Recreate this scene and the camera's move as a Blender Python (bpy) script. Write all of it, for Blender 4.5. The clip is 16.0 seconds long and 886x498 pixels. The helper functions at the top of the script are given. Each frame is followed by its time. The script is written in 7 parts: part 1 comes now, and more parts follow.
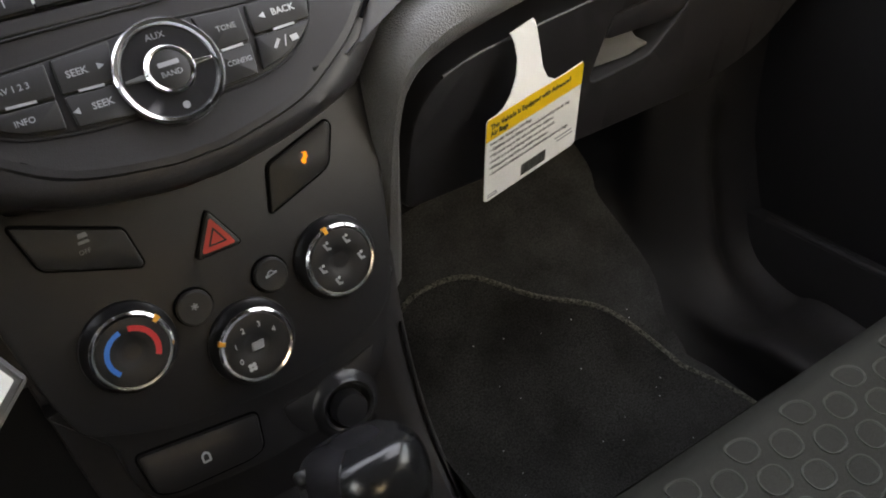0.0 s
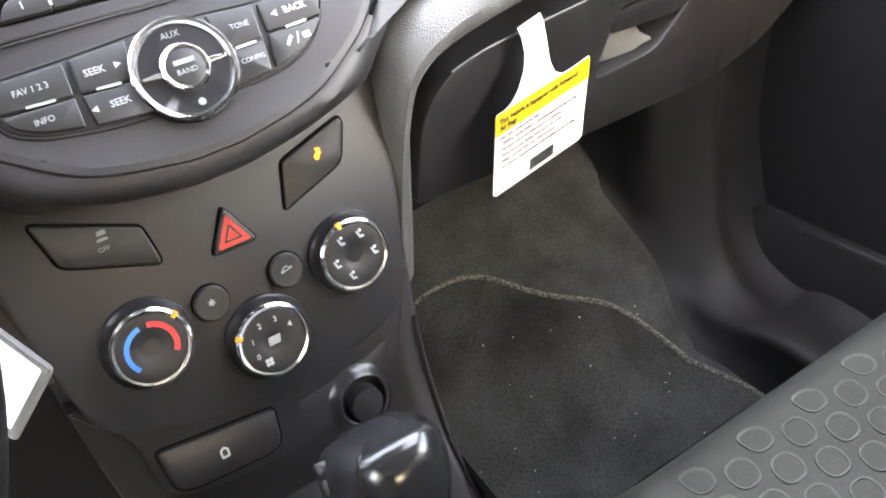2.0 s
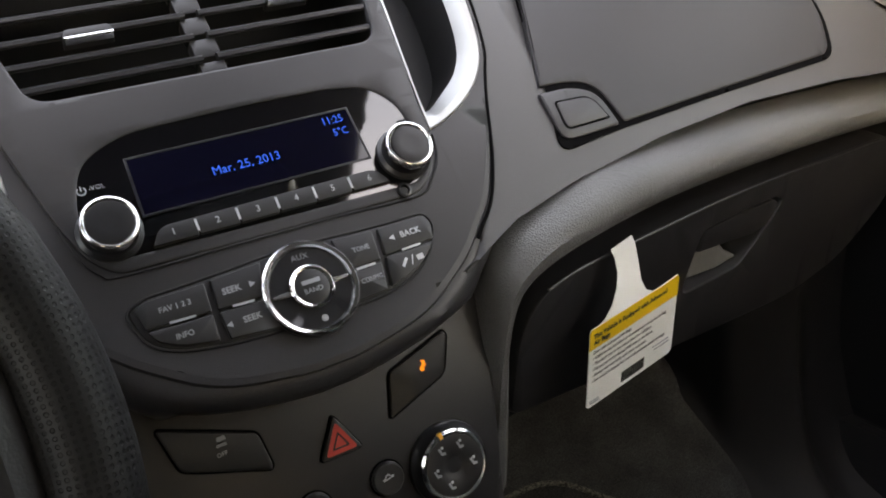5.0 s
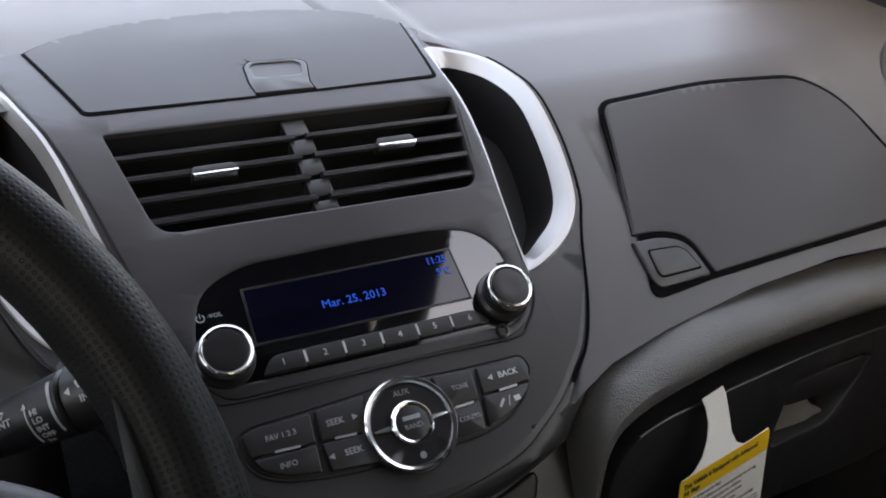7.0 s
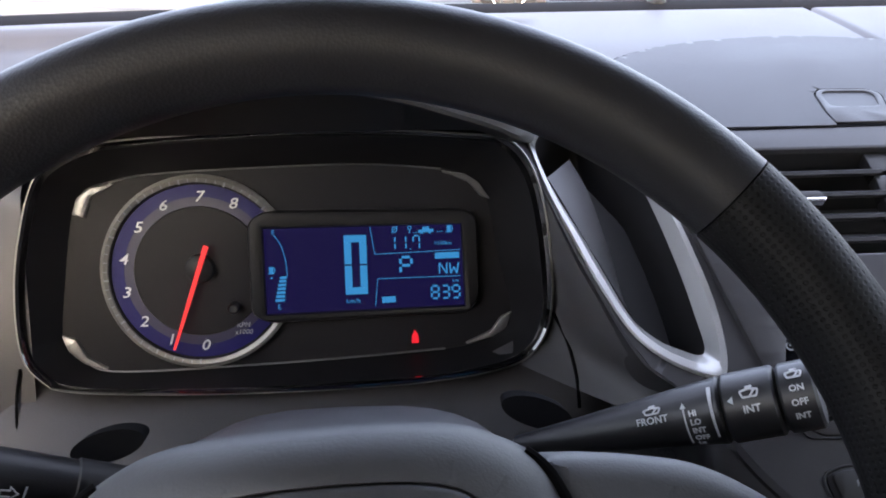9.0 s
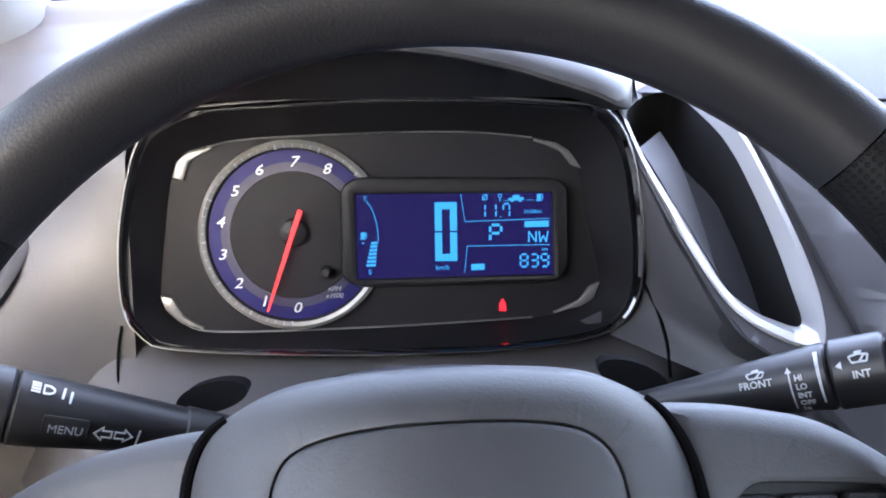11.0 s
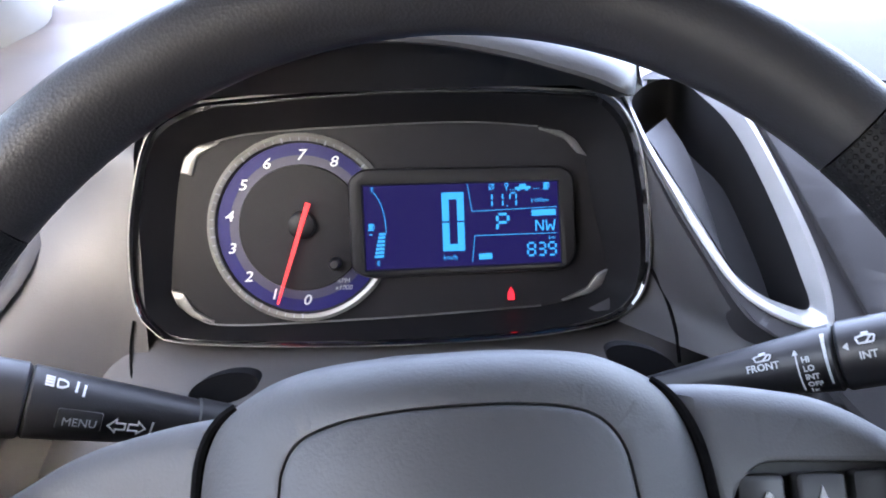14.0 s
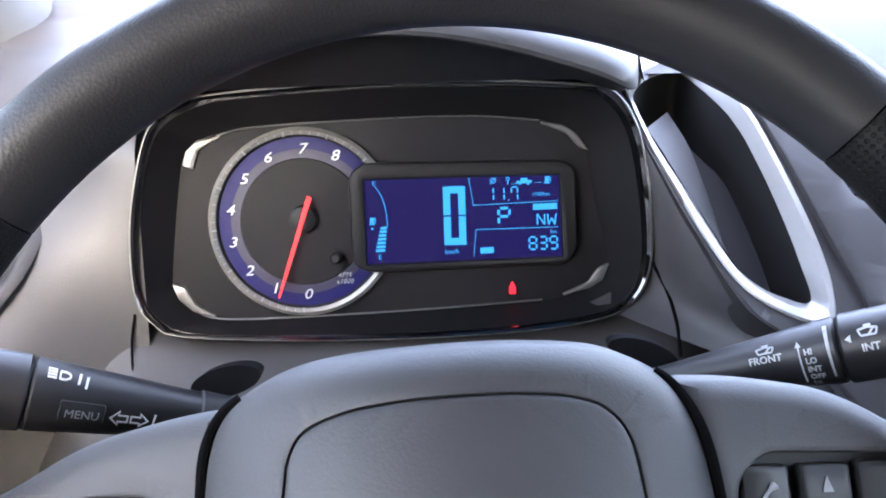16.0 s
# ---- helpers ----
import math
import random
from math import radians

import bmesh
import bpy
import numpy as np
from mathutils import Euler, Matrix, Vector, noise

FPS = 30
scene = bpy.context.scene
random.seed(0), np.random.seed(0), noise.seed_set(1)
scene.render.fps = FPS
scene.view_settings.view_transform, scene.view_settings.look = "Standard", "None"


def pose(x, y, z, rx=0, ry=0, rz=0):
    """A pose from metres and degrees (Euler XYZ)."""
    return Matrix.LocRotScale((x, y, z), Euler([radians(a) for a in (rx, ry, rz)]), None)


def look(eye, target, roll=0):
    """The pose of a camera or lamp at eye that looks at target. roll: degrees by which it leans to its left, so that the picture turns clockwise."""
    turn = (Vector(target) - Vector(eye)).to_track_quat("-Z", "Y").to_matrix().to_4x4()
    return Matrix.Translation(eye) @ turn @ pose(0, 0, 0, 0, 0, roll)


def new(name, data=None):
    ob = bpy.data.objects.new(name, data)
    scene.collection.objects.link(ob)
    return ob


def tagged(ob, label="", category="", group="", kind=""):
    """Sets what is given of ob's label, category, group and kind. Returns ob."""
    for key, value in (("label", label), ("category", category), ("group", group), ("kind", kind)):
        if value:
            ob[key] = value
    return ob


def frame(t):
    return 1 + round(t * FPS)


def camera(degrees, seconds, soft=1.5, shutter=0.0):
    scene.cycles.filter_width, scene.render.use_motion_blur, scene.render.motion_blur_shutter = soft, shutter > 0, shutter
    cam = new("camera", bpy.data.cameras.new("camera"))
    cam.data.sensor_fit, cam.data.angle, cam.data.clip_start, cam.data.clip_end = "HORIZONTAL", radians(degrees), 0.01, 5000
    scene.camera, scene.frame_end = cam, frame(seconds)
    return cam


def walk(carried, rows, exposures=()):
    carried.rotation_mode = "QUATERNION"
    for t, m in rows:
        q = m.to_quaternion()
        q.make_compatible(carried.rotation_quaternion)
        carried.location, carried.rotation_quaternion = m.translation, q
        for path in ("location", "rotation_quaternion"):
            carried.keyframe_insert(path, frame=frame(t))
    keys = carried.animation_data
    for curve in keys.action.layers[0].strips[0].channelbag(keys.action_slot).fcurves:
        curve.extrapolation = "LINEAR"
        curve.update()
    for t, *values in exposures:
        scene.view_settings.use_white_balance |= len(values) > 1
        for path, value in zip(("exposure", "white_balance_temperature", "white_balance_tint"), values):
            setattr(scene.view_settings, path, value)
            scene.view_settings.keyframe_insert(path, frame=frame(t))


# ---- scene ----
cam = camera(52.93, 16.0, soft=1.9)
PATH = [
    (0, (-0.1027, -0.3644, 0.7721), (0.3215, 0.2193, 0.0797), 1.91),
    (0.5, (-0.1011, -0.3683, 0.7628), (0.3012, 0.1574, 0.0133), 2.45),
    (1, (-0.1011, -0.3689, 0.7615), (0.2869, 0.1421, -0.0055), 2.14),
    (1.5, (-0.1025, -0.3682, 0.7621), (0.2925, 0.1531, 0.0056), 1.97),
    (2, (-0.1127, -0.3690, 0.7696), (0.3123, 0.2215, 0.0835), 0.67),
    (2.5, (-0.1169, -0.3686, 0.7797), (0.3274, 0.2809, 0.1626), -0.35),
    (3, (-0.1300, -0.3731, 0.7836), (0.3185, 0.3283, 0.2297), -1.40),
    (3.5, (-0.1333, -0.3716, 0.7867), (0.3077, 0.3423, 0.2427), -1.55),
    (6, (-0.1451, -0.3649, 0.7981), (0.2941, 0.4126, 0.3480), -0.64),
    (6.5, (-0.1507, -0.3650, 0.7994), (0.2844, 0.4380, 0.3919), -0.37),
    (7, (-0.1662, -0.3606, 0.8056), (0.2565, 0.4599, 0.4210), 0.03),
    (7.5, (-0.1963, -0.3540, 0.8228), (0.1308, 0.5298, 0.4882), -0.92),
    (8, (-0.2224, -0.3489, 0.8228), (0.0154, 0.5664, 0.4977), -1.16),
    (8.5, (-0.2585, -0.3385, 0.8196), (-0.1240, 0.5932, 0.4821), -1.46),
    (9, (-0.2913, -0.3323, 0.8099), (-0.2359, 0.5970, 0.4448), -0.64),
    (9.5, (-0.3062, -0.3336, 0.8046), (-0.2829, 0.5913, 0.4250), -0.01),
    (12, (-0.3120, -0.3414, 0.7977), (-0.3304, 0.5865, 0.4252), -1.57),
    (12.5, (-0.3110, -0.3408, 0.7969), (-0.3309, 0.5860, 0.4220), -1.71),
    (13, (-0.3106, -0.3416, 0.7971), (-0.3314, 0.5849, 0.4214), -1.93),
    (13.5, (-0.3081, -0.3419, 0.7995), (-0.3271, 0.5831, 0.4200), -2.22),
    (14, (-0.3094, -0.3426, 0.7982), (-0.3302, 0.5816, 0.4168), -2.30),
    (14.5, (-0.3112, -0.3424, 0.7972), (-0.3307, 0.5798, 0.4111), -2.28),
    (15, (-0.3102, -0.3431, 0.7961), (-0.3325, 0.5797, 0.4113), -2.34),
    (15.5, (-0.3097, -0.3423, 0.7967), (-0.3310, 0.5805, 0.4122), -2.31),
    (16, (-0.3115, -0.3434, 0.7963), (-0.3301, 0.5797, 0.4123), -2.21),
]

# exposure follows the phone camera as it meters dark plastic and bright glass
walk(cam, [(t, look(eye, target, roll)) for t, eye, target, roll in PATH],
     exposures=[(0.0, 4.55, 9100, 17), (0.3, 5.5, 8800, 17), (0.6, 7.0, 8500, 18), (1.0, 7.4, 8400, 19), (1.6, 7.1, 8400, 18), (2.0, 6.6, 8400, 18), (2.5, 5.7, 8700, 17), (3.0, 4.5, 9000, 17),
                (3.6, 4.25, 9000, 17), (6.0, 3.9, 8900, 17), (7.0, 3.42, 8200, 18), (8.0, 2.7, 7200, 17), (8.6, 2.75, 7200, 19), (9.0, 3.85, 7200, 21), (9.5, 4.6, 6900, 21), (12.0, 5.0, 6600, 21), (16.0, 5.12, 6600, 21)])

# ---------------------------------------------------------------- world and sun
SUN_EL, SUN_AZ = 26.0, 181.0        # the sun stands behind the car
world = bpy.data.worlds.new("sky")
scene.world = world
world.use_nodes = True
wn = world.node_tree.nodes
sky = wn.new("ShaderNodeTexSky")
sky.sky_type, sky.sun_disc = "NISHITA", False
sky.sun_elevation, sky.sun_rotation = radians(SUN_EL), radians(SUN_AZ)
sky.dust_density, sky.air_density, sky.ozone_density = 4.0, 0.75, 0.6
wn["Background"].inputs["Strength"].default_value = 0.15
veil = wn.new("ShaderNodeMix")              # thin even cloud in front of the clear sky
veil.data_type = "RGBA"
veil.inputs["Factor"].default_value, veil.inputs["B"].default_value = 0.14, (5.0, 5.4, 5.9, 1)
world.node_tree.links.new(sky.outputs["Color"], veil.inputs["A"])
world.node_tree.links.new(veil.outputs["Result"], wn["Background"].inputs["Color"])
sun = new("sun", bpy.data.lights.new("sun", "SUN"))
sun.data.energy, sun.data.angle, sun.data.color = 0.46, radians(2.0), (0.95, 0.98, 1.0)
sun_dir = Vector((math.sin(radians(SUN_AZ)) * math.cos(radians(SUN_EL)),
                  math.cos(radians(SUN_AZ)) * math.cos(radians(SUN_EL)), math.sin(radians(SUN_EL))))
sun.rotation_euler = sun_dir.to_track_quat("Z", "Y").to_euler()


# ---------------------------------------------------------------- materials
def material(name, colour, rough=0.5, metal=0.0, grain=0.0, grain_size=900.0, spread=0.12,
             spread_size=14.0, rough_spread=0.08, coat=0.0, spec=0.5, voronoi=False, fleck=0.0, fleck_size=700.0):
    """A surface with large soft stains, fine relief and uneven gloss."""
    m = bpy.data.materials.new(name)
    m.use_nodes = True
    t, n, l = m.node_tree, m.node_tree.nodes, m.node_tree.links
    b = n["Principled BSDF"]
    co = n.new("ShaderNodeTexCoord")
    big = n.new("ShaderNodeTexNoise")
    big.inputs["Scale"].default_value, big.inputs["Detail"].default_value = spread_size, 5
    l.new(co.outputs["Object"], big.inputs["Vector"])
    ramp = n.new("ShaderNodeMapRange")
    ramp.inputs["From Min"].default_value, ramp.inputs["From Max"].default_value = 0.3, 0.7
    ramp.inputs["To Min"].default_value, ramp.inputs["To Max"].default_value = 1 - spread, 1 + spread
    l.new(big.outputs["Fac"], ramp.inputs["Value"])
    mul = n.new("ShaderNodeVectorMath")
    mul.operation = "SCALE"
    mul.inputs[0].default_value = colour[:3]
    l.new(ramp.outputs["Result"], mul.inputs["Scale"])
    tint = mul
    if fleck:
        fine = n.new("ShaderNodeTexNoise")
        fine.inputs["Scale"].default_value, fine.inputs["Detail"].default_value = fleck_size, 2
        l.new(co.outputs["Object"], fine.inputs["Vector"])
        grade = n.new("ShaderNodeMapRange")
        grade.inputs["From Min"].default_value, grade.inputs["From Max"].default_value = 0.35, 0.65
        grade.inputs["To Min"].default_value, grade.inputs["To Max"].default_value = 1 - fleck, 1 + fleck
        l.new(fine.outputs["Fac"], grade.inputs["Value"])
        tint = n.new("ShaderNodeVectorMath")
        tint.operation = "SCALE"
        l.new(mul.outputs["Vector"], tint.inputs[0])
        l.new(grade.outputs["Result"], tint.inputs["Scale"])
    l.new(tint.outputs["Vector"], b.inputs["Base Color"])
    r2 = n.new("ShaderNodeMapRange")
    r2.inputs["To Min"].default_value, r2.inputs["To Max"].default_value = max(rough - rough_spread, 0.02), min(rough + rough_spread, 1)
    l.new(big.outputs["Fac"], r2.inputs["Value"])
    l.new(r2.outputs["Result"], b.inputs["Roughness"])
    b.inputs["Metallic"].default_value = metal
    b.inputs["Specular IOR Level"].default_value = spec
    b.inputs["Coat Weight"].default_value = coat
    b.inputs["Coat Roughness"].default_value = 0.04
    if grain:
        g = n.new("ShaderNodeTexVoronoi" if voronoi else "ShaderNodeTexNoise")
        g.inputs["Scale"].default_value = grain_size
        l.new(co.outputs["Object"], g.inputs["Vector"])
        bump = n.new("ShaderNodeBump")
        bump.inputs["Strength"].default_value = grain
        bump.inputs["Distance"].default_value = 0.001
        l.new(g.outputs["Distance" if voronoi else "Fac"], bump.inputs["Height"])
        l.new(bump.outputs["Normal"], b.inputs["Normal"])
    return m


def glowing(name, colour, strength):
    m = bpy.data.materials.new(name)
    m.use_nodes = True
    b = m.node_tree.nodes["Principled BSDF"]
    b.inputs["Base Color"].default_value = (*[c * 0.06 for c in colour], 1)
    b.inputs["Emission Color"].default_value = (*colour, 1)
    b.inputs["Emission Strength"].default_value = strength
    b.inputs["Roughness"].default_value = 0.6
    b.inputs["Specular IOR Level"].default_value = 0.1
    return m


def pane_material(name, tint=(0.95, 0.97, 0.96)):
    """Thin clear glass: lets light straight through, with a faint mirror on top."""
    m = bpy.data.materials.new(name)
    m.use_nodes = True
    n, l = m.node_tree.nodes, m.node_tree.links
    n.remove(n["Principled BSDF"])
    clear, gloss, mix = n.new("ShaderNodeBsdfTransparent"), n.new("ShaderNodeBsdfGlossy"), n.new("ShaderNodeMixShader")
    clear.inputs["Color"].default_value = (*tint, 1)
    gloss.inputs["Roughness"].default_value = 0.02
    mix.inputs["Fac"].default_value = 0.03
    l.new(clear.outputs["BSDF"], mix.inputs[1])
    l.new(gloss.outputs["BSDF"], mix.inputs[2])
    l.new(mix.outputs["Shader"], n["Material Output"].inputs["Surface"])
    return m


SOFT = material("soft_touch_charcoal_plastic", (0.030, 0.0288, 0.031), 0.42, spec=0.42, grain=0.10, grain_size=1500)
DASH = material("grained_charcoal_dash", (0.054, 0.0525, 0.056), 0.48, grain=0.07, grain_size=1100, voronoi=True)
BAND = material("coarse_leather_grain", (0.100, 0.100, 0.100), 0.38, grain=0.5, grain_size=900, voronoi=True)
HARD = material("matt_black_plastic", (0.0125, 0.0121, 0.0136), 0.42, grain=0.06, grain_size=1200)
BUTTON = material("rubbery_black_button", (0.016, 0.016, 0.017), 0.45, grain=0.05, grain_size=1600)
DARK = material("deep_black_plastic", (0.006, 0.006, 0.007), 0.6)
GAPBLACK = material("unlit_joint_black", (0.003, 0.003, 0.0035), 0.9, spec=0.05)
GLOSS = material("piano_black", (0.004, 0.004, 0.005), 0.05, rough_spread=0.02, coat=1.0, spec=0.7)
SATIN = material("satin_black", (0.013, 0.013, 0.015), 0.30, rough_spread=0.015, spread=0.05)
LIDGREY = material("smooth_charcoal_lid", (0.030, 0.029, 0.032), 0.48, spec=0.3, grain=0.12, grain_size=1300)
HUBGREY = material("charcoal_hub_skin", (0.050, 0.0495, 0.053), 0.56, grain=0.12, grain_size=1000)
DOORBLACK = material("dull_black_door_plastic", (0.016, 0.0155, 0.017), 0.6, spec=0.35, grain=0.15, grain_size=900)
CLUSTERBLACK = material("dull_cluster_black", (0.0085, 0.0082, 0.0095), 0.5, spec=0.22, rough_spread=0.05)
CORNER = material("smoked_silver_trim", (0.17, 0.17, 0.17), 0.40, metal=0.7, spread=0.08)
CHROME = material("chrome", (0.86, 0.86, 0.87), 0.14, metal=1.0, spread=0.03, rough_spread=0.03)
SILVER = material("satin_silver_paint", (0.40, 0.40, 0.395), 0.32, metal=0.6, spread=0.04, grain=0.05, grain_size=2500)
DIMSILVER = material("dull_silver_trim", (0.19, 0.19, 0.19), 0.38, metal=0.9, spread=0.06)
LEATHER = material("black_leather", (0.016, 0.0152, 0.017), 0.42, spec=0.4, grain=0.10, grain_size=900, voronoi=True)
PRINT = material("white_print", (0.50, 0.51, 0.53), 0.6, spread=0.05)
DIMPRINT = material("grey_print", (0.30, 0.31, 0.33), 0.6, spread=0.05)
CARPET = material("charcoal_carpet", (0.052, 0.054, 0.055), 0.95, grain=1.0, grain_size=900, spread=0.3, spread_size=22, spec=0.1, fleck=0.40, fleck_size=800)
MATMAT = material("floor_mat_pile", (0.034, 0.0345, 0.0345), 0.95, grain=1.0, grain_size=480, spread=0.45, spread_size=13, spec=0.1, fleck=0.4, fleck_size=600)
BINDING = material("mat_binding", (0.10, 0.10, 0.085), 0.85, grain=0.9, grain_size=600, fleck=0.8, fleck_size=330)
SEATCLOTH = material("grey_seat_cloth", (0.038, 0.0385, 0.0340), 0.88, grain=0.6, grain_size=1400, spec=0.2, fleck=0.18, fleck_size=1500)
SEATSIDE = material("smooth_grey_seat_side", (0.029, 0.0288, 0.0275), 0.75, grain=0.35, grain_size=1100, spec=0.3)
OVAL = material("embossed_oval_thread", (0.058, 0.059, 0.052), 0.8, grain=0.3, grain_size=1600)
STITCH = material("turquoise_stitching", (0.04, 0.28, 0.29), 0.7)
WHITE = material("white_card", (0.82, 0.82, 0.80), 0.55, spread=0.03)
YELLOW = material("yellow_print", (0.85, 0.52, 0.02), 0.55, spread=0.03)
INK = material("black_ink", (0.02, 0.02, 0.02), 0.7)
REDPLASTIC = material("translucent_red", (0.55, 0.05, 0.04), 0.4)
REDPAINT = material("red_paint", (0.55, 0.035, 0.04), 0.5)
BLUEPAINT = material("blue_paint", (0.02, 0.17, 0.55), 0.5)
AMBER = glowing("amber_lamp", (1.0, 0.30, 0.03), 0.07)
ORANGE = material("orange_pointer", (0.9, 0.40, 0.05), 0.5)
BLUEGLOW = glowing("blue_dot_matrix", (0.01, 0.12, 0.90), 0.07)
LCDBLUE = glowing("lcd_backlight", (0.012, 0.009, 0.10), 0.03)
LCDTEXT = glowing("lcd_cyan_segment", (0.022, 0.31, 0.72), 0.056)
REDGLOW = glowing("red_tell_tale", (1.0, 0.03, 0.05), 0.06)
DIALFACE = material("dial_charcoal", (0.008, 0.0077, 0.010), 0.55, spec=0.18, grain=0.1, grain_size=1800)
DIALBLUE = material("dial_blue_ring", (0.007, 0.007, 0.070), 0.5, spec=0.2)
HEADLINER = material("light_grey_headliner", (0.38, 0.385, 0.39), 0.95, grain=0.4, grain_size=900)
PANE = pane_material("windscreen_glass")
SIDEGLASS = pane_material("tinted_side_glass", (0.70, 0.76, 0.72))
PRIVACY = pane_material("tinted_rear_glass", (0.10, 0.11, 0.105))


# ---------------------------------------------------------------- shape helpers
def finish(name, bm, mat, parent=None, label="", smooth=True, angle=38, recalc=True):
    if recalc:
        bmesh.ops.recalc_face_normals(bm, faces=bm.faces)
    me = bpy.data.meshes.new(name)
    bm.to_mesh(me)
    bm.free()
    if smooth:
        me.shade_smooth()
        me.set_sharp_from_angle(angle=radians(angle))
    me.materials.append(mat)
    ob = new(name, me)
    if parent is not None:
        ob.parent = parent
    if label:
        ob["label"] = label
    return ob


part = finish


def thing(name, label, category, at=(0, 0, 0), group="", kind=""):
    ob = new(name)
    ob.location = at
    ob.empty_display_size = 0.02
    return tagged(ob, label, category, group, kind)


def spline(pts, n=6, closed=False):
    """Points on a Catmull-Rom curve through pts."""
    P = [Vector(p) for p in pts]
    N, out = len(P), []
    for i in range(N if closed else N - 1):
        if closed:
            a, b, c, d = P[i - 1], P[i], P[(i + 1) % N], P[(i + 2) % N]
        else:
            a, b, c, d = P[max(i - 1, 0)], P[i], P[i + 1], P[min(i + 2, N - 1)]
        for k in range(n):
            t = k / n
            out.append(0.5 * ((2 * b) + (c - a) * t + (2 * a - 5 * b + 4 * c - d) * t * t + (3 * b - a - 3 * c + d) * t ** 3))
    if not closed:
        out.append(P[-1])
    return out


def rounded(pts, r, n=5):
    """A polygon with its corners rounded; r: one radius, or one for each corner."""
    out, N = [], len(pts)
    for i, p in enumerate(pts):
        p, a, b = Vector(p), Vector(pts[i - 1]), Vector(pts[(i + 1) % N])
        rr = r[i] if isinstance(r, (list, tuple)) else r
        u, v = (a - p), (b - p)
        k = min(rr, u.length * 0.48, v.length * 0.48)
        if k < 1e-6:
            out.append(p)
            continue
        s, e = p + u.normalized() * k, p + v.normalized() * k
        for j in range(n + 1):
            t = j / n
            out.append(s * (1 - t) ** 2 + p * 2 * t * (1 - t) + e * t * t)
    return out


def inset(pts, d):
    """The closed outline moved inwards by d."""
    P = [Vector(p) for p in pts]
    area = sum(P[i - 1].x * P[i].y - P[i].x * P[i - 1].y for i in range(len(P)))
    sign, out = (1 if area > 0 else -1), []
    for i, p in enumerate(P):
        a, b = P[i - 1], P[(i + 1) % len(P)]
        u, v = (p - a), (b - p)
        u = u.normalized() if u.length > 1e-9 else (b - a).normalized()
        v = v.normalized() if v.length > 1e-9 else u
        m = Vector((-(u.y + v.y), u.x + v.x))
        m = m.normalized() if m.length > 1e-9 else Vector((-u.y, u.x))
        cosine = max(0.5, m.dot(Vector((-u.y, u.x))))
        out.append(p + m * (sign * d / cosine))
    return out


def plate(outline, M, n0, n1, edge=0.001, holes=(), step=0.0, hole_edge=None, floor=False):
    """A plate with rounded rims: outlines in the plane of M(u, v, n), between depths n0 and n1, with holes through it."""
    bm = bmesh.new()
    rims = []
    for k, loop in enumerate([outline, *holes]):
        e = edge if k == 0 or hole_edge is None else hole_edge
        way = 1 if k == 0 else -1
        levels = [(e * way, n1), (e * 0.3 * way, n1 - e * 0.3), (0, n1 - e), (0, n0)] if e else [(0, n1), (0, n0)]
        rims.append([[(p.x, p.y, n) for p in (inset(loop, d) if d else [Vector(q) for q in loop])] for d, n in levels])
    flat = bmesh.new()
    edges = []
    for rim in rims:
        vs = [flat.verts.new((x, y, 0)) for x, y, _ in rim[0]]
        edges += [flat.edges.new((vs[i - 1], vs[i])) for i in range(len(vs))]
    bmesh.ops.triangle_fill(flat, use_beauty=True, use_dissolve=False, edges=edges, normal=(0, 0, 1))
    if step:
        for axis in (0, 1):
            lo, hi = min(p[axis] for p in outline), max(p[axis] for p in outline)
            for k in range(1, int((hi - lo) / step) + 1):
                co, no = [0, 0, 0], [0, 0, 0]
                co[axis], no[axis] = lo + k * step, 1
                bmesh.ops.bisect_plane(flat, geom=flat.verts[:] + flat.edges[:] + flat.faces[:], plane_co=co, plane_no=no)
    put = {v: bm.verts.new(M(v.co.x, v.co.y, n1)) for v in flat.verts}
    for f in flat.faces:
        bm.faces.new([put[v] for v in f.verts])
    flat.free()
    for rim in rims:
        rows = []
        for ring in rim:
            dense = []
            for i in range(len(ring)):
                a, b = Vector(ring[i - 1]), Vector(ring[i])
                dense.append(b)
            rows.append([bm.verts.new(M(p.x, p.y, p.z)) for p in dense])
        for a, b in zip(rows, rows[1:]):
            for i in range(len(a)):
                bm.faces.new((a[i - 1], a[i], b[i], b[i - 1]))
        if floor and rim is rims[0]:
            bm.faces.new(rows[-1])
    bmesh.ops.remove_doubles(bm, verts=bm.verts, dist=2e-6)
    return bm


def loft(loops, closed=True, cap_start=False, cap_end=False):
    """Joins rings of equally many points."""
    bm = bmesh.new()
    rows = [[bm.verts.new(p) for p in ring] for ring in loops]
    for a, b in zip(rows, rows[1:]):
        for i in range(0 if closed else 1, len(a)):
            bm.faces.new((a[i - 1], a[i], b[i], b[i - 1]))
    if cap_start:
        bm.faces.new(rows[0])
    if cap_end:
        bm.faces.new(rows[-1])
    return bm


def sheet(f, us, vs, thick=None):
    """A grid surface f(u, v), thickened along thick (a vector) where given."""
    bm = bmesh.new()
    g = [[bm.verts.new(f(u, v)) for u in us] for v in vs]
    for a, b in zip(g, g[1:]):
        for i in range(1, len(a)):
            bm.faces.new((a[i - 1], a[i], b[i], b[i - 1]))
    if thick is not None:
        rim = [e for e in bm.edges if e.is_boundary]
        made = bmesh.ops.extrude_edge_only(bm, edges=rim)["geom"]
        bmesh.ops.translate(bm, verts=[v for v in made if isinstance(v, bmesh.types.BMVert)], vec=thick)
    return bm


def spread(a, b, n):
    return [a + (b - a) * i / n for i in range(n + 1)]


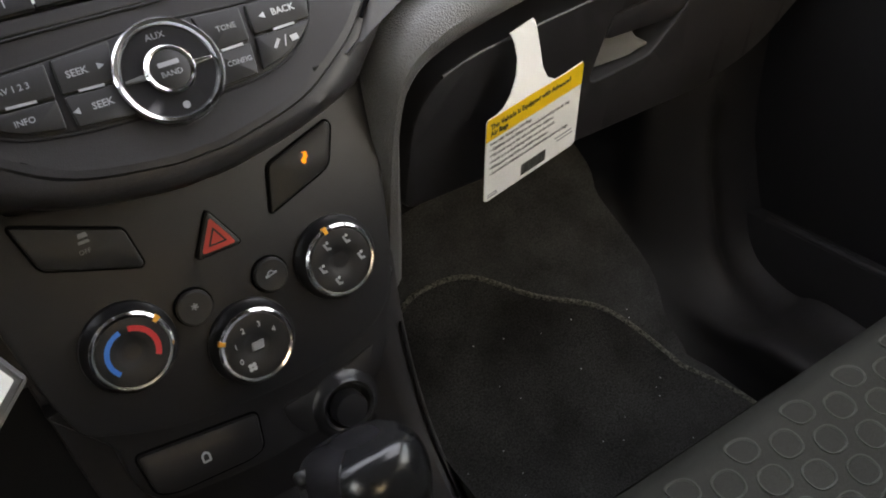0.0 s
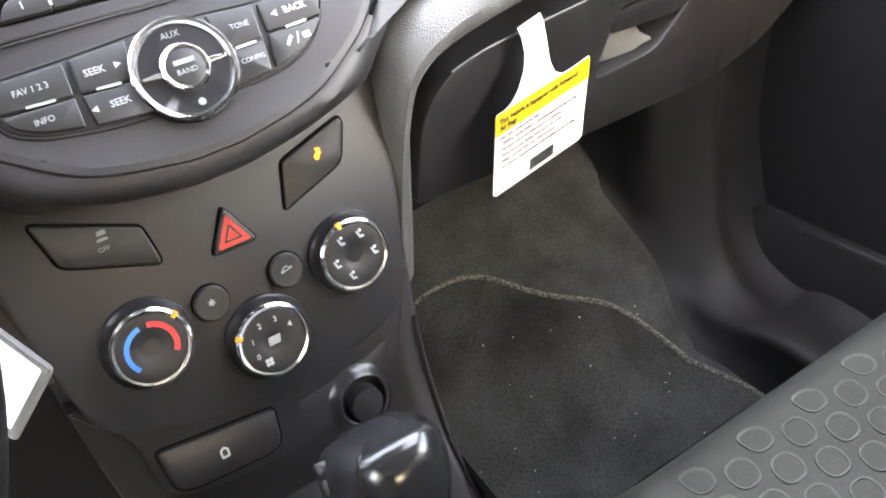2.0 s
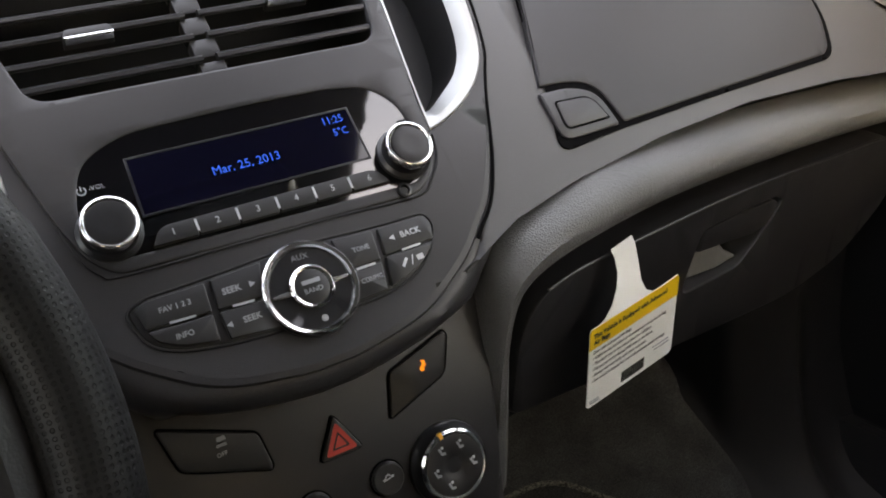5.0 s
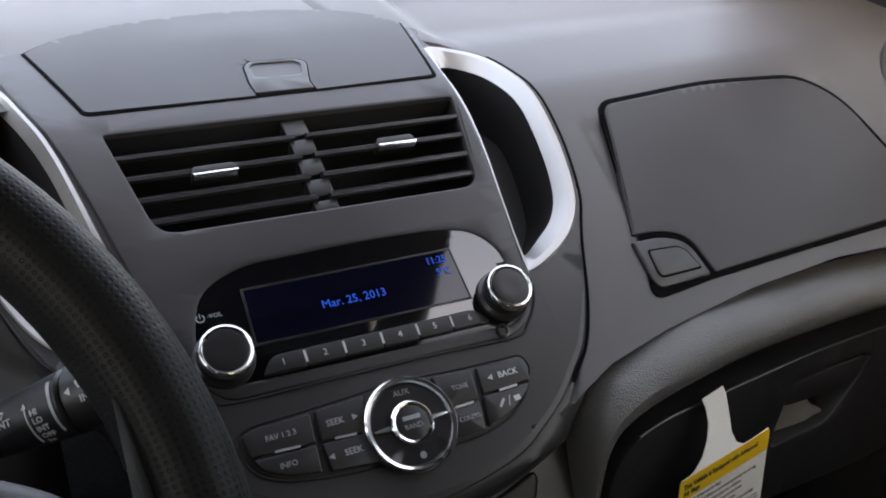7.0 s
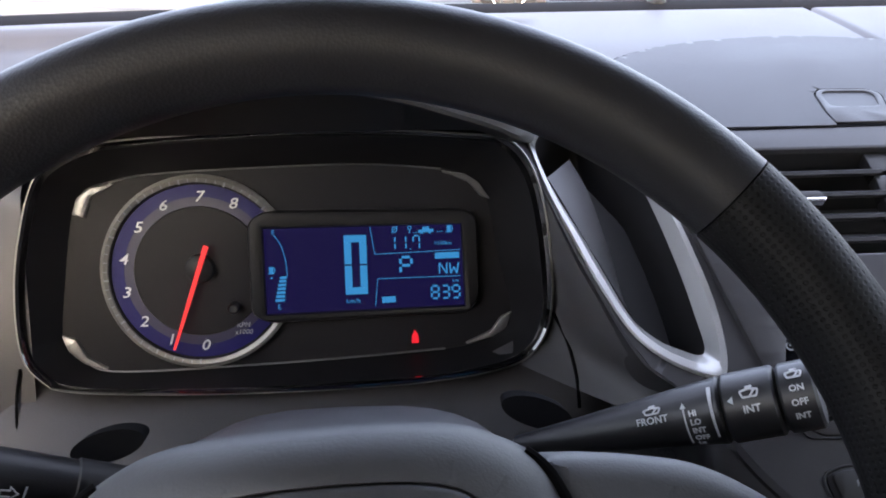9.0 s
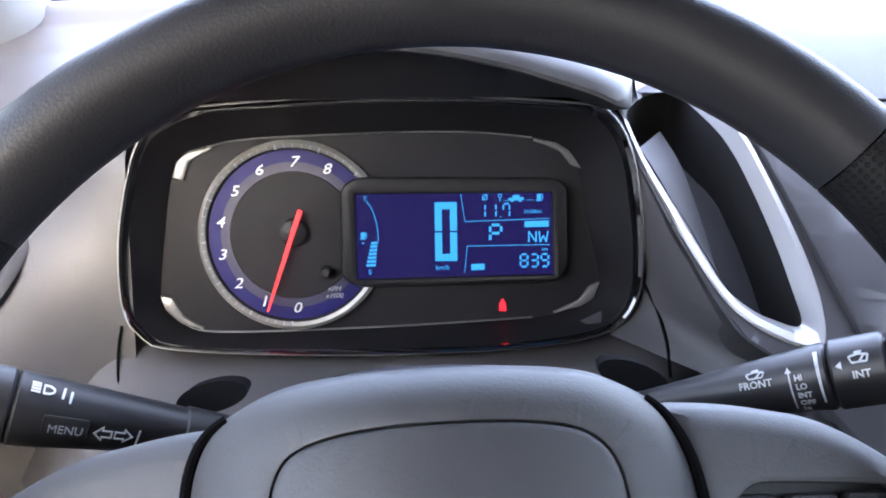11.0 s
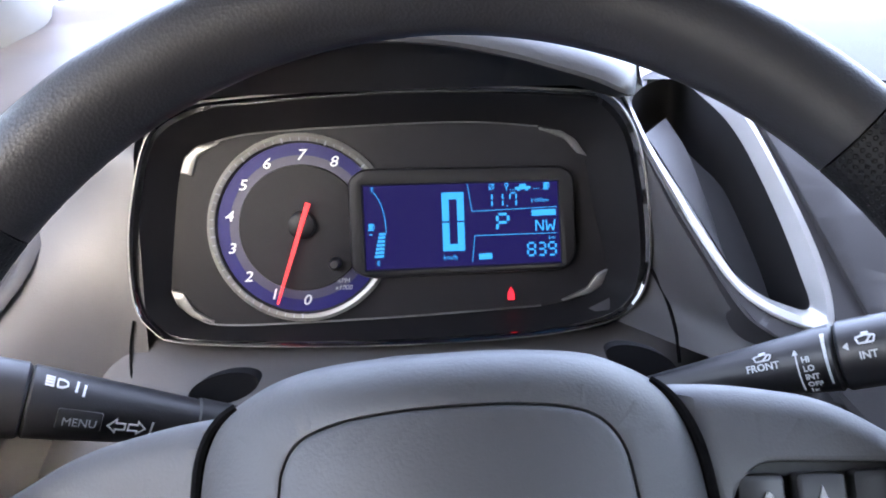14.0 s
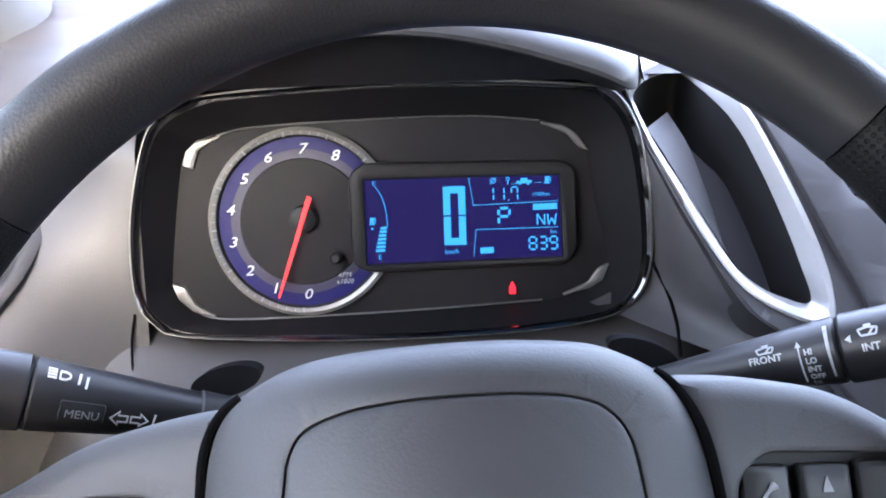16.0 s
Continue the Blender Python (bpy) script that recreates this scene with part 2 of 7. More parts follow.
def ring_of(c, ax, ay, rx, ry, n=28, a0=0.0):
    return [Vector(c) + Vector(ax) * (rx * math.cos(a0 + 2 * math.pi * i / n)) + Vector(ay) * (ry * math.sin(a0 + 2 * math.pi * i / n)) for i in range(n)]


def turned(M, u, v, rows, n=40, cap=True):
    """A turned piece standing on the surface M at (u, v): rows of radius and height."""
    loops = [[M(u + r * math.cos(2 * math.pi * i / n), v + r * math.sin(2 * math.pi * i / n), h) for i in range(n)] for r, h in rows]
    return loft(loops, cap_end=cap)


def tube(path, r, n=10, closed=False, flat=1.0):
    """A round bar along a path; r: one radius, or one for each point."""
    P = [Vector(p) for p in path]
    loops, up = [], None
    for i, p in enumerate(P):
        a, b = (P[i - 1], P[(i + 1) % len(P)]) if closed else (P[max(i - 1, 0)], P[min(i + 1, len(P) - 1)])
        d = (b - a).normalized()
        if up is None:
            up = d.orthogonal().normalized()
        up = (up - d * up.dot(d)).normalized()
        side = d.cross(up)
        k = r[i] if isinstance(r, (list, tuple)) else r
        loops.append(ring_of(p, up, side, k, k * flat, n))
    if closed:
        loops.append(loops[0])
    bm = loft(loops, cap_start=not closed, cap_end=not closed)
    bmesh.ops.remove_doubles(bm, verts=bm.verts, dist=1e-7)
    return bm


def box(x0, x1, y0, y1, z0, z1, bevel=0.0, seg=2):
    bm = bmesh.new()
    bmesh.ops.create_cube(bm, size=1, matrix=Matrix.Translation(((x0 + x1) / 2, (y0 + y1) / 2, (z0 + z1) / 2)) @ Matrix.Diagonal((x1 - x0, y1 - y0, z1 - z0, 1)))
    if bevel:
        bmesh.ops.bevel(bm, geom=bm.edges[:], offset=bevel, segments=seg, affect="EDGES", profile=0.6)
    return bm


def frame_at(M, u, v, n, angle=0.0):
    """The pose of something that lies on the surface M at (u, v), n above it."""
    o = M(u, v, n)
    x = (M(u + 0.001, v, n) - M(u - 0.001, v, n)).normalized()
    y = (M(u, v + 0.001, n) - M(u, v - 0.001, n))
    z = x.cross(y).normalized()
    y = z.cross(x)
    m = Matrix((x, y, z)).transposed().to_4x4()
    m.translation = o
    return m @ pose(0, 0, 0, 0, 0, angle)


def writing(name, text, size, M, u, v, n, mat, parent, align="CENTER", stretch=1.0, angle=0.0, bold=0.0, shear=0.0):
    """Raised lettering, or print, on a surface."""
    cu = bpy.data.curves.new(name, "FONT")
    cu.body, cu.size, cu.align_x, cu.align_y = text, size, align, "CENTER"
    cu.extrude, cu.offset, cu.shear = 0.00008, bold, shear
    cu.resolution_u = 2
    tmp = new(name, cu)
    me = bpy.data.meshes.new_from_object(tmp.evaluated_get(bpy.context.evaluated_depsgraph_get()))
    bpy.data.objects.remove(tmp)
    me.materials.clear()
    me.materials.append(mat)
    ob = new(name, me)
    ob.parent = parent
    ob.matrix_world = frame_at(M, u, v, n, angle) @ Matrix.Diagonal((stretch, 1, 1, 1))
    return ob


def bar(name, u0, v0, u1, v1, w, M, n, mat, parent, h=0.0003, label=""):
    """A flat strip on the surface M from one place to another."""
    a, b = Vector((u0, v0)), Vector((u1, v1))
    d = (b - a).normalized()
    s = Vector((-d.y, d.x)) * (w / 2)
    return part(name, plate([a - s, b - s, b + s, a + s], M, n - 0.0004, n + h, 0), mat, parent, label, smooth=False)


# ---------------------------------------------------------------- the curved faces of the dashboard
RISE = [(-0.062, 0.440), (-0.034, 0.505), (-0.015, 0.5255), (0.0, 0.540), (0.036, 0.573), (0.070, 0.6015), (0.105, 0.628),
        (0.137, 0.651), (0.166, 0.669), (0.2, 0.6795), (0.30, 0.699), (0.40, 0.712), (0.511, 0.7207), (0.60, 0.724)]
RISE_PTS = spline(RISE, 24)
RISE_LEN = [0.0]
for _a, _b in zip(RISE_PTS, RISE_PTS[1:]):
    RISE_LEN.append(RISE_LEN[-1] + (_b - _a).length)
_zero = RISE_LEN[24 * 3]
RISE_LEN = [v - _zero for v in RISE_LEN]


def rise(s):
    """The side profile of the dash at the length s above the round dial: a point and the outward normal, in y and z."""
    i = int(np.clip(np.searchsorted(RISE_LEN, s) - 1, 0, len(RISE_PTS) - 2))
    k = (s - RISE_LEN[i]) / (RISE_LEN[i + 1] - RISE_LEN[i])
    p = RISE_PTS[i].lerp(RISE_PTS[i + 1], k)
    j, m = max(i - 3, 0), min(i + 4, len(RISE_PTS) - 1)
    d = (RISE_PTS[m] - RISE_PTS[j]).normalized()
    return p, Vector((-d.y, d.x))


def F(x, s, n):
    """Centre stack: x across, s up the face, n out of it."""
    p, o = rise(s)
    return Vector((x, p.x + o.x * n, p.y + o.y * n))


def G(x, s, n):
    """Passenger side of the dash: the same rise, a little lower, drawn back towards the door."""
    q = F(x, s, n - 0.008)
    q.y += 0.12 * (abs(x) - 0.18)
    return q


def K(x, v, n):
    """Climate panel, a flat face; v = 0 lies at the height 0.44."""
    return Vector((x, -0.022 + 0.4472 * v - 0.8944 * n, 0.44 + 0.8944 * v + 0.4472 * n))


def Q(x, v, n):
    """Instrument cluster, a flat face that leans away."""
    return Vector((x, 0.1507 + 0.2516 * v - 0.9679 * n, 0.5644 + 0.9679 * v + 0.2516 * n))


def D(x, z, n):
    """Glove box door."""
    return Vector((x - 0.1483 * -n, 0.007 + 0.15 * (x - 0.214) - 0.9889 * n, z))


def mm(pts):
    return [(p[0] / 1000, p[1] / 1000) for p in pts]


def soft(s, a, b):
    t = min(max((s - a) / (b - a), 0), 1)
    return t * t * (3 - 2 * t)


def FB(x, s, n):
    """The shell round the centre face: it sinks beside the side vents."""
    return F(x, s, n - 0.0015 - 0.0030 * soft(s, 0.045, 0.115) * (1 - soft(s, 0.275, 0.335)))

# ---------------------------------------------------------------- outside: ground
GROUND_Z = -0.442
GROUND = material("salt_stained_asphalt", (0.080, 0.083, 0.083), 0.9, grain=0.5, grain_size=60, spread=0.5, spread_size=0.7)

_n, _l = GROUND.node_tree.nodes, GROUND.node_tree.links
_co, _map, _streak, _grade = (_n.new("ShaderNode" + k) for k in ("TexCoord", "Mapping", "TexNoise", "MapRange"))
_map.inputs["Scale"].default_value, _map.inputs["Rotation"].default_value = (0.8, 3.0, 1.0), (0, 0, radians(-14))
_streak.inputs["Scale"].default_value, _streak.inputs["Detail"].default_value = 1.6, 8
_grade.inputs["From Min"].default_value, _grade.inputs["From Max"].default_value = 0.54, 0.72
_lift = _n.new("ShaderNodeMix")
_lift.data_type = "RGBA"
_lift.inputs["B"].default_value = (0.20, 0.20, 0.195, 1)
_old = _n["Principled BSDF"].inputs["Base Color"].links[0].from_socket
_l.new(_co.outputs["Object"], _map.inputs["Vector"])
_l.new(_map.outputs["Vector"], _streak.inputs["Vector"])
_l.new(_streak.outputs["Fac"], _grade.inputs["Value"])
_l.new(_grade.outputs["Result"], _lift.inputs["Factor"])
_l.new(_old, _lift.inputs["A"])
_l.new(_lift.outputs["Result"], _n["Principled BSDF"].inputs["Base Color"])


def ground_height(x, y):
    return GROUND_Z + 0.012 * noise.noise((x * 0.2, y * 0.2, 0.3)) * min(1.0, max(0.0, (math.hypot(x, y) - 4) / 6))


far = [-600, -200, -80, -40] + spread(-24, 24, 32) + [40, 80, 200, 600]
tagged(finish("ground", sheet(lambda u, v: (u, v, ground_height(u, v)), far, far), GROUND),
       "pale salt-stained asphalt of a car park", "ground", kind="structure")


# ---------------------------------------------------------------- cabin shell
cabin = thing("car_cabin", "closed car cabin with light headliner and dark pillars", "car interior", kind="structure")
TRIMGREY = material("grey_pillar_plastic", (0.17, 0.17, 0.168), 0.7, grain=0.2, grain_size=900)
BODYBLACK = material("black_cowl_plastic", (0.006, 0.006, 0.007), 0.9, spec=0.1)


def roof_at(u, v):
    # u across -1..1, v from windscreen header to the tailgate 0..1
    return (u * 0.62 * (1 - 0.1 * v), -0.24 - 1.98 * v, 1.08 + 0.03 * (1 - u * u) + 0.05 * math.sin(v * math.pi))


part("headliner", sheet(roof_at, spread(-1, 1, 12), spread(0, 1, 12), thick=(0, 0, 0.03)), HEADLINER, cabin)
for side in (-1, 1):
    part("windscreen_pillar", tube(spline([(side * (0.665 - 0.025 * side), 0.50, 0.635), (side * (0.674 - 0.021 * side), 0.32, 0.775), (side * 0.665, 0.0, 1.00), (side * 0.63, -0.25, 1.10)], 5),
                                   0.054, 14), TRIMGREY, cabin)
    # corner panel added to cut the light from the front of the side window
    part("corner_light_block", plate(rounded([(0.46, 0.66), (0.16, 0.66), (0.22, 0.80), (0.34, 0.755)], 0.02), lambda y, z, n: Vector((side * (0.742 - 0.25 * (z - 0.66)) - n, y, z)), -0.008, 0.008, 0.003, floor=True), HARD, cabin, "black corner panel added to block side window light")
    part("roof_rail", tube([(side * 0.63, -0.24, 1.09), (side * 0.63, -1.2, 1.13), (side * 0.57, -2.2, 1.10)], 0.045, 10), TRIMGREY, cabin)
    part("middle_pillar", tube([(side * 0.70, -0.75, 0.50), (side * 0.65, -0.80, 1.10)], 0.05, 10), TRIMGREY, cabin)
    part("rear_pillar", tube([(side * 0.70, -1.75, 0.55), (side * 0.62, -1.95, 1.10)], 0.10, 10), TRIMGREY, cabin)
    part("door_panel", box(min(side * 0.70, side * 0.78), max(side * 0.70, side * 0.78), -2.2, 0.62, -0.08, 0.69, 0.02), DOORBLACK, cabin)
# unseen strip on the doors, added against low light through the side windows
for side in (-1, 1):
    part("belt_light_block", box(min(side * 0.715, side * 0.775), max(side * 0.715, side * 0.775), -2.2, 0.36, 0.685, 0.750, 0.015), DOORBLACK, cabin, "raised door belt added to block low side light")
part("tailgate", box(-0.75, 0.75, -2.32, -2.2, -0.08, 0.72, 0.02), HARD, cabin)
part("firewall", box(-0.76, 0.76, 0.55, 0.62, -0.2, 0.66, 0.01), DARK, cabin)
part("rear_bench", box(-0.65, 0.65, -1.65, -1.05, 0.0, 0.36, 0.06, 4), SEATSIDE, cabin)
part("rear_backrest", box(-0.65, 0.65, -1.85, -1.65, 0.2, 0.85, 0.06, 4), SEATSIDE, cabin)
for side in (-1, 1):
    part("rear_side_window", sheet(lambda u, v: (side * (0.735 - 0.11 * v), -0.82 - 1.40 * u, 0.66 + 0.46 * v), spread(0, 1, 4), spread(0, 1, 4)), PRIVACY, cabin, "dark tinted rear side glass")
part("rear_window", sheet(lambda u, v: (-0.74 + 1.48 * u, -2.24, 0.68 + 0.46 * v), spread(0, 1, 4), spread(0, 1, 4)), PRIVACY, cabin, "dark tinted rear glass")
for side in (-1, 1):
    part("front_side_window", sheet(lambda u, v: (side * (0.735 - 0.11 * v), 0.42 - 1.20 * u - 0.42 * v * (1 - u), 0.67 + 0.44 * v), spread(0, 1, 4), spread(0, 1, 4)), SIDEGLASS, cabin, "lightly tinted front side glass")
part("windscreen_header", tube([(-0.62, -0.25, 1.10), (0, -0.23, 1.13), (0.62, -0.25, 1.10)], 0.035, 10), HEADLINER, cabin)


def screen_at(u, v):
    y, z = 0.512 - 0.735 * v, 0.7215 + 0.395 * v
    return (u * (0.70 - 0.06 * v), y - 0.08 * u * u, z)


pane = part("windscreen", sheet(screen_at, spread(-1, 1, 10), spread(0, 1, 8)), PANE, cabin, "clear windscreen glass")
pane.visible_shadow = False

# unseen visor and mirror under the windscreen header, added to hold back sky light
visor = thing("unseen_visor", "unseen dark grey visor board added to shade the driver side", "sun visor")
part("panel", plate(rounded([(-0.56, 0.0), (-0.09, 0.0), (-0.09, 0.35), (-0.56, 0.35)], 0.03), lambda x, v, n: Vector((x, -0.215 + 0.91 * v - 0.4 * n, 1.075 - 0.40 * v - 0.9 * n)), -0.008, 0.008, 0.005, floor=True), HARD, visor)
mirror = thing("unseen_mirror", "unseen black mirror with a broad board added to shade the windscreen top", "mirror")
# broad board added to block the sky through the upper windscreen
part("housing", plate(rounded([(-0.085, 0.0), (0.245, 0.0), (0.245, 0.36), (-0.085, 0.36)], 0.03), lambda x, v, n: Vector((x, -0.205 + 0.91 * v - 0.4 * n, 1.078 - 0.40 * v - 0.9 * n)), -0.012, 0.01, 0.006, floor=True), DARK, mirror, "black shading board")
part("glass", plate(rounded([(-0.09, -0.035), (0.15, -0.035), (0.15, 0.035), (-0.09, 0.035)], 0.02), lambda x, v, n: Vector((x, -0.09 + 0.35 * v - n, 0.985 + v)), -0.02, 0.003, 0.003, floor=True), CHROME, mirror, "mirror glass")

# ---------------------------------------------------------------- dashboard
dash = thing("dashboard", "charcoal soft-grained dashboard of a small crossover", "dashboard")


S_END = 0.523


def top_at(x, s):
    q = G(x, s, 0.0)
    wide = 0.012 * soft(s, 0.33, 0.50)
    hump = max(1 - soft(abs(x + 0.01), 0.152 + wide, 0.178 + wide), soft(s, 0.466, 0.500))
    q.z += (0.0058 * hump - 0.0045 * (1 - hump) * soft(s, 0.30, 0.36)) * soft(s, 0.265, 0.315)
    q.y += 0.12 * max(0.18 - abs(x), 0.0) * soft(s, 0.24, 0.30)
    q.y += (-0.12 * max(abs(x) - 0.18, 0.0) - 0.05 * soft(abs(x), 0.42, 0.78)) * soft(s, 0.30, S_END)
    return q


def face_at(x, s):
    q = top_at(x, max(s, -0.006))
    if s < -0.006:
        k = -0.006 - s
        q.y += k * 0.9
        q.z -= k * 0.45
    return q


ss = [-0.036, -0.024, -0.014, -0.008, -0.006, -0.003, 0.0] + spread(0.01, 0.44, 38) + spread(0.448, S_END, 12)
STACK_EDGE = np.array([(-38, 85), (-9, 88), (9, 104), (22, 115), (50, 130), (95, 151), (121, 163), (169, 172), (222, 174), (273, 166), (293, 149), (301, 133), (325, 85), (600, 85)]) / 1000


FACE_LOW = np.array([(80, -14), (86, -12), (111, -2), (135, 6.5), (188, 14.5), (274, 20.5), (369, 20), (475, 10), (600, -9), (760, -40)]) / 1000


def beside(u, s):
    x0 = float(np.interp(s, STACK_EDGE[:, 0], STACK_EDGE[:, 1]))
    x = x0 + (0.76 - x0) * u ** 1.3
    low = float(np.interp(x, FACE_LOW[:, 0], FACE_LOW[:, 1]))
    if s < -0.006:
        q = top_at(x, low)
        return q + Vector((0, 1.3 * (-0.006 - s), -0.25 * (-0.006 - s)))
    v = low + (s + 0.006) * (S_END - low) / (S_END + 0.006)
    q = top_at(x, v)
    # well under the upper lid, and the joint along the centre stack
    well = soft(x, 0.199, 0.207) * (1 - soft(x, 0.478, 0.488)) * soft(v, 0.044, 0.052) * (1 - soft(v, 0.172, 0.180))
    joint = 1 - soft(x - x0, 0.004, 0.011)
    return q + Vector((0, 0.55, -0.83)) * (0.003 * well + 0.005 * joint)


fine = [v for a, b in zip(ss, ss[1:]) for v in ((a, (a + b) / 2) if a >= 0 else (a,))] + [ss[-1]]
part("passenger_face", sheet(beside, spread(0, 1, 110), fine), DASH, dash)
part("centre_top", sheet(top_at, spread(-0.5, 0.085, 36), spread(0.27, 0.44, 15) + spread(0.448, S_END, 12)), DASH, dash)


def driver_end(x, s):
    q = Vector(face_at(x, s))
    k = soft(-x, 0.495, 0.60)
    edge = 0.126 + 0.26 * (q.z - 0.5644)
    q.y += (edge - q.y) * (1 - k) * (1 - soft(q.z, 0.655, 0.71))
    return q


part("driver_end_face", sheet(driver_end, spread(-0.76, -0.497, 26), [v for v in ss if v < 0.26 and v > -0.03]), DASH, dash)
part("driver_top", sheet(top_at, spread(-0.76, -0.5, 18), spread(0.20, S_END, 26)), DASH, dash)



def foot_at(x, k):
    e = top_at(x, S_END)
    return e + Vector((0, (-0.004, 0.001, 0.033, 0.037, 0.042)[k], (-0.004, -0.0008, 0.0050, 0.0045, -0.12)[k]))


part("windscreen_foot", sheet(foot_at, spread(-0.74, 0.74, 40), range(5)), BODYBLACK, cabin, "black band at the windscreen foot")
stud = top_at(-0.041, S_END) + Vector((0, 0.030, 0.004))
part("sensor_stud", loft([ring_of(stud + Vector((0, 0, h)), (1, 0, 0), (0, 1, 0), r, r, 24) for r, h in ((0.0088, -0.003), (0.0088, 0.003), (0.0072, 0.0062), (0.0040, 0.008))], cap_end=True), SATIN, dash, "round light sensor")

part("wiper_arm", box(0.372, 0.442, 0.520, 0.545, 0.716, 0.7285, 0.005), DARK, cabin, "black wiper arm root")
part("wiper_blade", tube([(0.44, 0.532, 0.726), (0.52, 0.505, 0.731), (0.60, 0.455, 0.737)], 0.005, 8), DARK, cabin, "black wiper blade")

# padded band that arches over the glove box and runs down beside the stack
outer = spline(mm([(94, 350), (96, 385), (100, 440), (105, 480), (112, 509), (124, 522), (142, 531), (190, 540), (243, 542), (380, 532), (515, 516), (720, 490)]), 5)
inner = spline(mm([(121, 350), (121, 385), (119, 440), (118, 468), (124, 490), (143, 504), (193, 511), (278, 511), (400, 500), (529, 484), (600, 474), (720, 456)]), 5)
loops = []
for a, b in zip(outer, inner):
    loops.append([D(*(a + (b - a) * k), h) for k, h in ((-0.06, -0.03), (0, 0.0), (0.10, 0.007), (0.3, 0.0125), (0.55, 0.013), (0.8, 0.009), (0.95, 0.003), (1.0, -0.004), (1.0, -0.03))])
part("padded_band", loft(loops, closed=False), BAND, dash, "leather-grained padded band over the glove box")
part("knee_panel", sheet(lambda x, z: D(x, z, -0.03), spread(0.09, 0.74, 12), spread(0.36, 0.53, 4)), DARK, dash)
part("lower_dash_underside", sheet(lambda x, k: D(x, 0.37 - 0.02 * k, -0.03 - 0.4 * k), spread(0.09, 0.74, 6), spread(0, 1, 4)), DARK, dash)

# ---------------------------------------------------------------- glove box
glove = thing("glove_box", "black glove box with a recessed pull handle", "glove box")
door_line = rounded(mm([(125, 398), (304, 366), (467, 341), (552, 347), (617, 381), (638, 413), (634, 434), (618, 447), (586, 459), (486, 471), (401, 480.5), (327, 486.5), (263, 488.5), (211, 489.8), (176, 490), (150, 484), (132, 462)]),
                    [0.01, 0.02, 0.03, 0.03, 0.03, 0.015, 0.012, 0.012, 0.015, 0.02, 0.02, 0.02, 0.02, 0.02, 0.015, 0.015, 0.03])
grip = rounded(mm([(298, 416), (372, 412), (398, 430), (424, 454), (414, 460), (371, 463.8), (316, 466)]), [0.012, 0.008, 0.008, 0.006, 0.004, 0.004, 0.008])
part("door", plate(door_line, D, -0.03, 0.002, 0.003, holes=[grip], step=0.05, hole_edge=0.002), HARD, glove, "matt black moulded door")
part("door_bead", tube([D(p.x, p.y, 0.0022) for p in spline(mm([(154, 486.0), (179, 489.6), (211, 489.6), (263, 488.2), (327, 486), (401, 480.2), (486, 470.8), (553, 464.4), (586, 458.4), (608, 451)]), 4)], 0.0013, 6), HARD, glove, "rounded edge bead")
part("grip_well", loft([[D(p.x, p.y, 0.0) for p in grip], [D(p.x * 0.98 + 0.007, p.y * 0.98 + 0.012, -0.025) for p in grip]], cap_end=True), DARK, glove)
# grey plastic lip, its colour raised for the light that falls on it
part("pull_lip", plate(rounded(mm([(298, 422), (303, 432), (309, 440), (340, 439.5), (360, 434.5), (366, 424), (379, 416.5), (354, 415)]), 0.003), lambda x, z, n: D(x, z, n - 0.010 + 0.35 * (0.430 - z)), -0.012, 0.0, 0.002), material("lit_grip_grey", (0.12, 0.12, 0.118), 0.4, grain=0.1), glove, "grey grip edge, paler for the light on it")
part("latch_paddle", plate(rounded(mm([(312, 447), (318, 464), (371, 461.8), (409, 458), (419.5, 453), (414, 438), (392, 434), (351, 441)]), [0.006, 0.004, 0.01, 0.004, 0.004, 0.01, 0.01, 0.01]), D, -0.015, 0.0008, 0.002), HARD, glove)

# ---------------------------------------------------------------- upper glove compartment
upper = thing("upper_glove_compartment", "closed charcoal lid of the upper dash compartment", "compartment lid")
lid_line = rounded(mm([(189, 36), (243, 37), (340, 35), (485, 30), (503, 70), (487, 150), (455, 183), (345, 194), (229, 191)]),
                   [0.009, 0.004, 0.01, 0.012, 0.04, 0.04, 0.03, 0.03, 0.012])
part("gap", plate(inset(lid_line, -0.0020), G, -0.001, 0.0012, 0, step=0.008), GAPBLACK, upper)
lid_cut = rounded(mm([(246, 38), (340, 36), (483, 32), (501, 70), (485, 149), (454, 181), (345, 192), (231, 189), (193, 80), (218, 78), (238, 69)]),
                  [0.003, 0.01, 0.012, 0.04, 0.04, 0.03, 0.03, 0.011, 0.002, 0.02, 0.02])
part("lid", plate(inset(lid_cut, 0.0006), G, -0.002, 0.0024, 0.0016, step=0.01), LIDGREY, upper, "smooth charcoal lid")
part("release_surround", plate(rounded(mm([(192, 40), (242, 38), (236, 65), (216, 74.5), (190, 76)]), [0.009, 0.003, 0.014, 0.014, 0.002]), G, -0.002, 0.0028, 0.002, step=0.02), SOFT, upper)
part("release_gap", plate(rounded(mm([(197, 46), (236, 44), (229, 64), (198, 67.5)]), [0.006, 0.002, 0.009, 0.003]), G, 0.002, 0.0030, 0), GAPBLACK, upper)
part("release_button", plate(rounded(mm([(198, 47.2), (234.6, 45.2), (228, 63), (199, 66.2)]), [0.005, 0.002, 0.008, 0.003]), G, 0.002, 0.0038, 0.001), SOFT, upper, "grey push button")

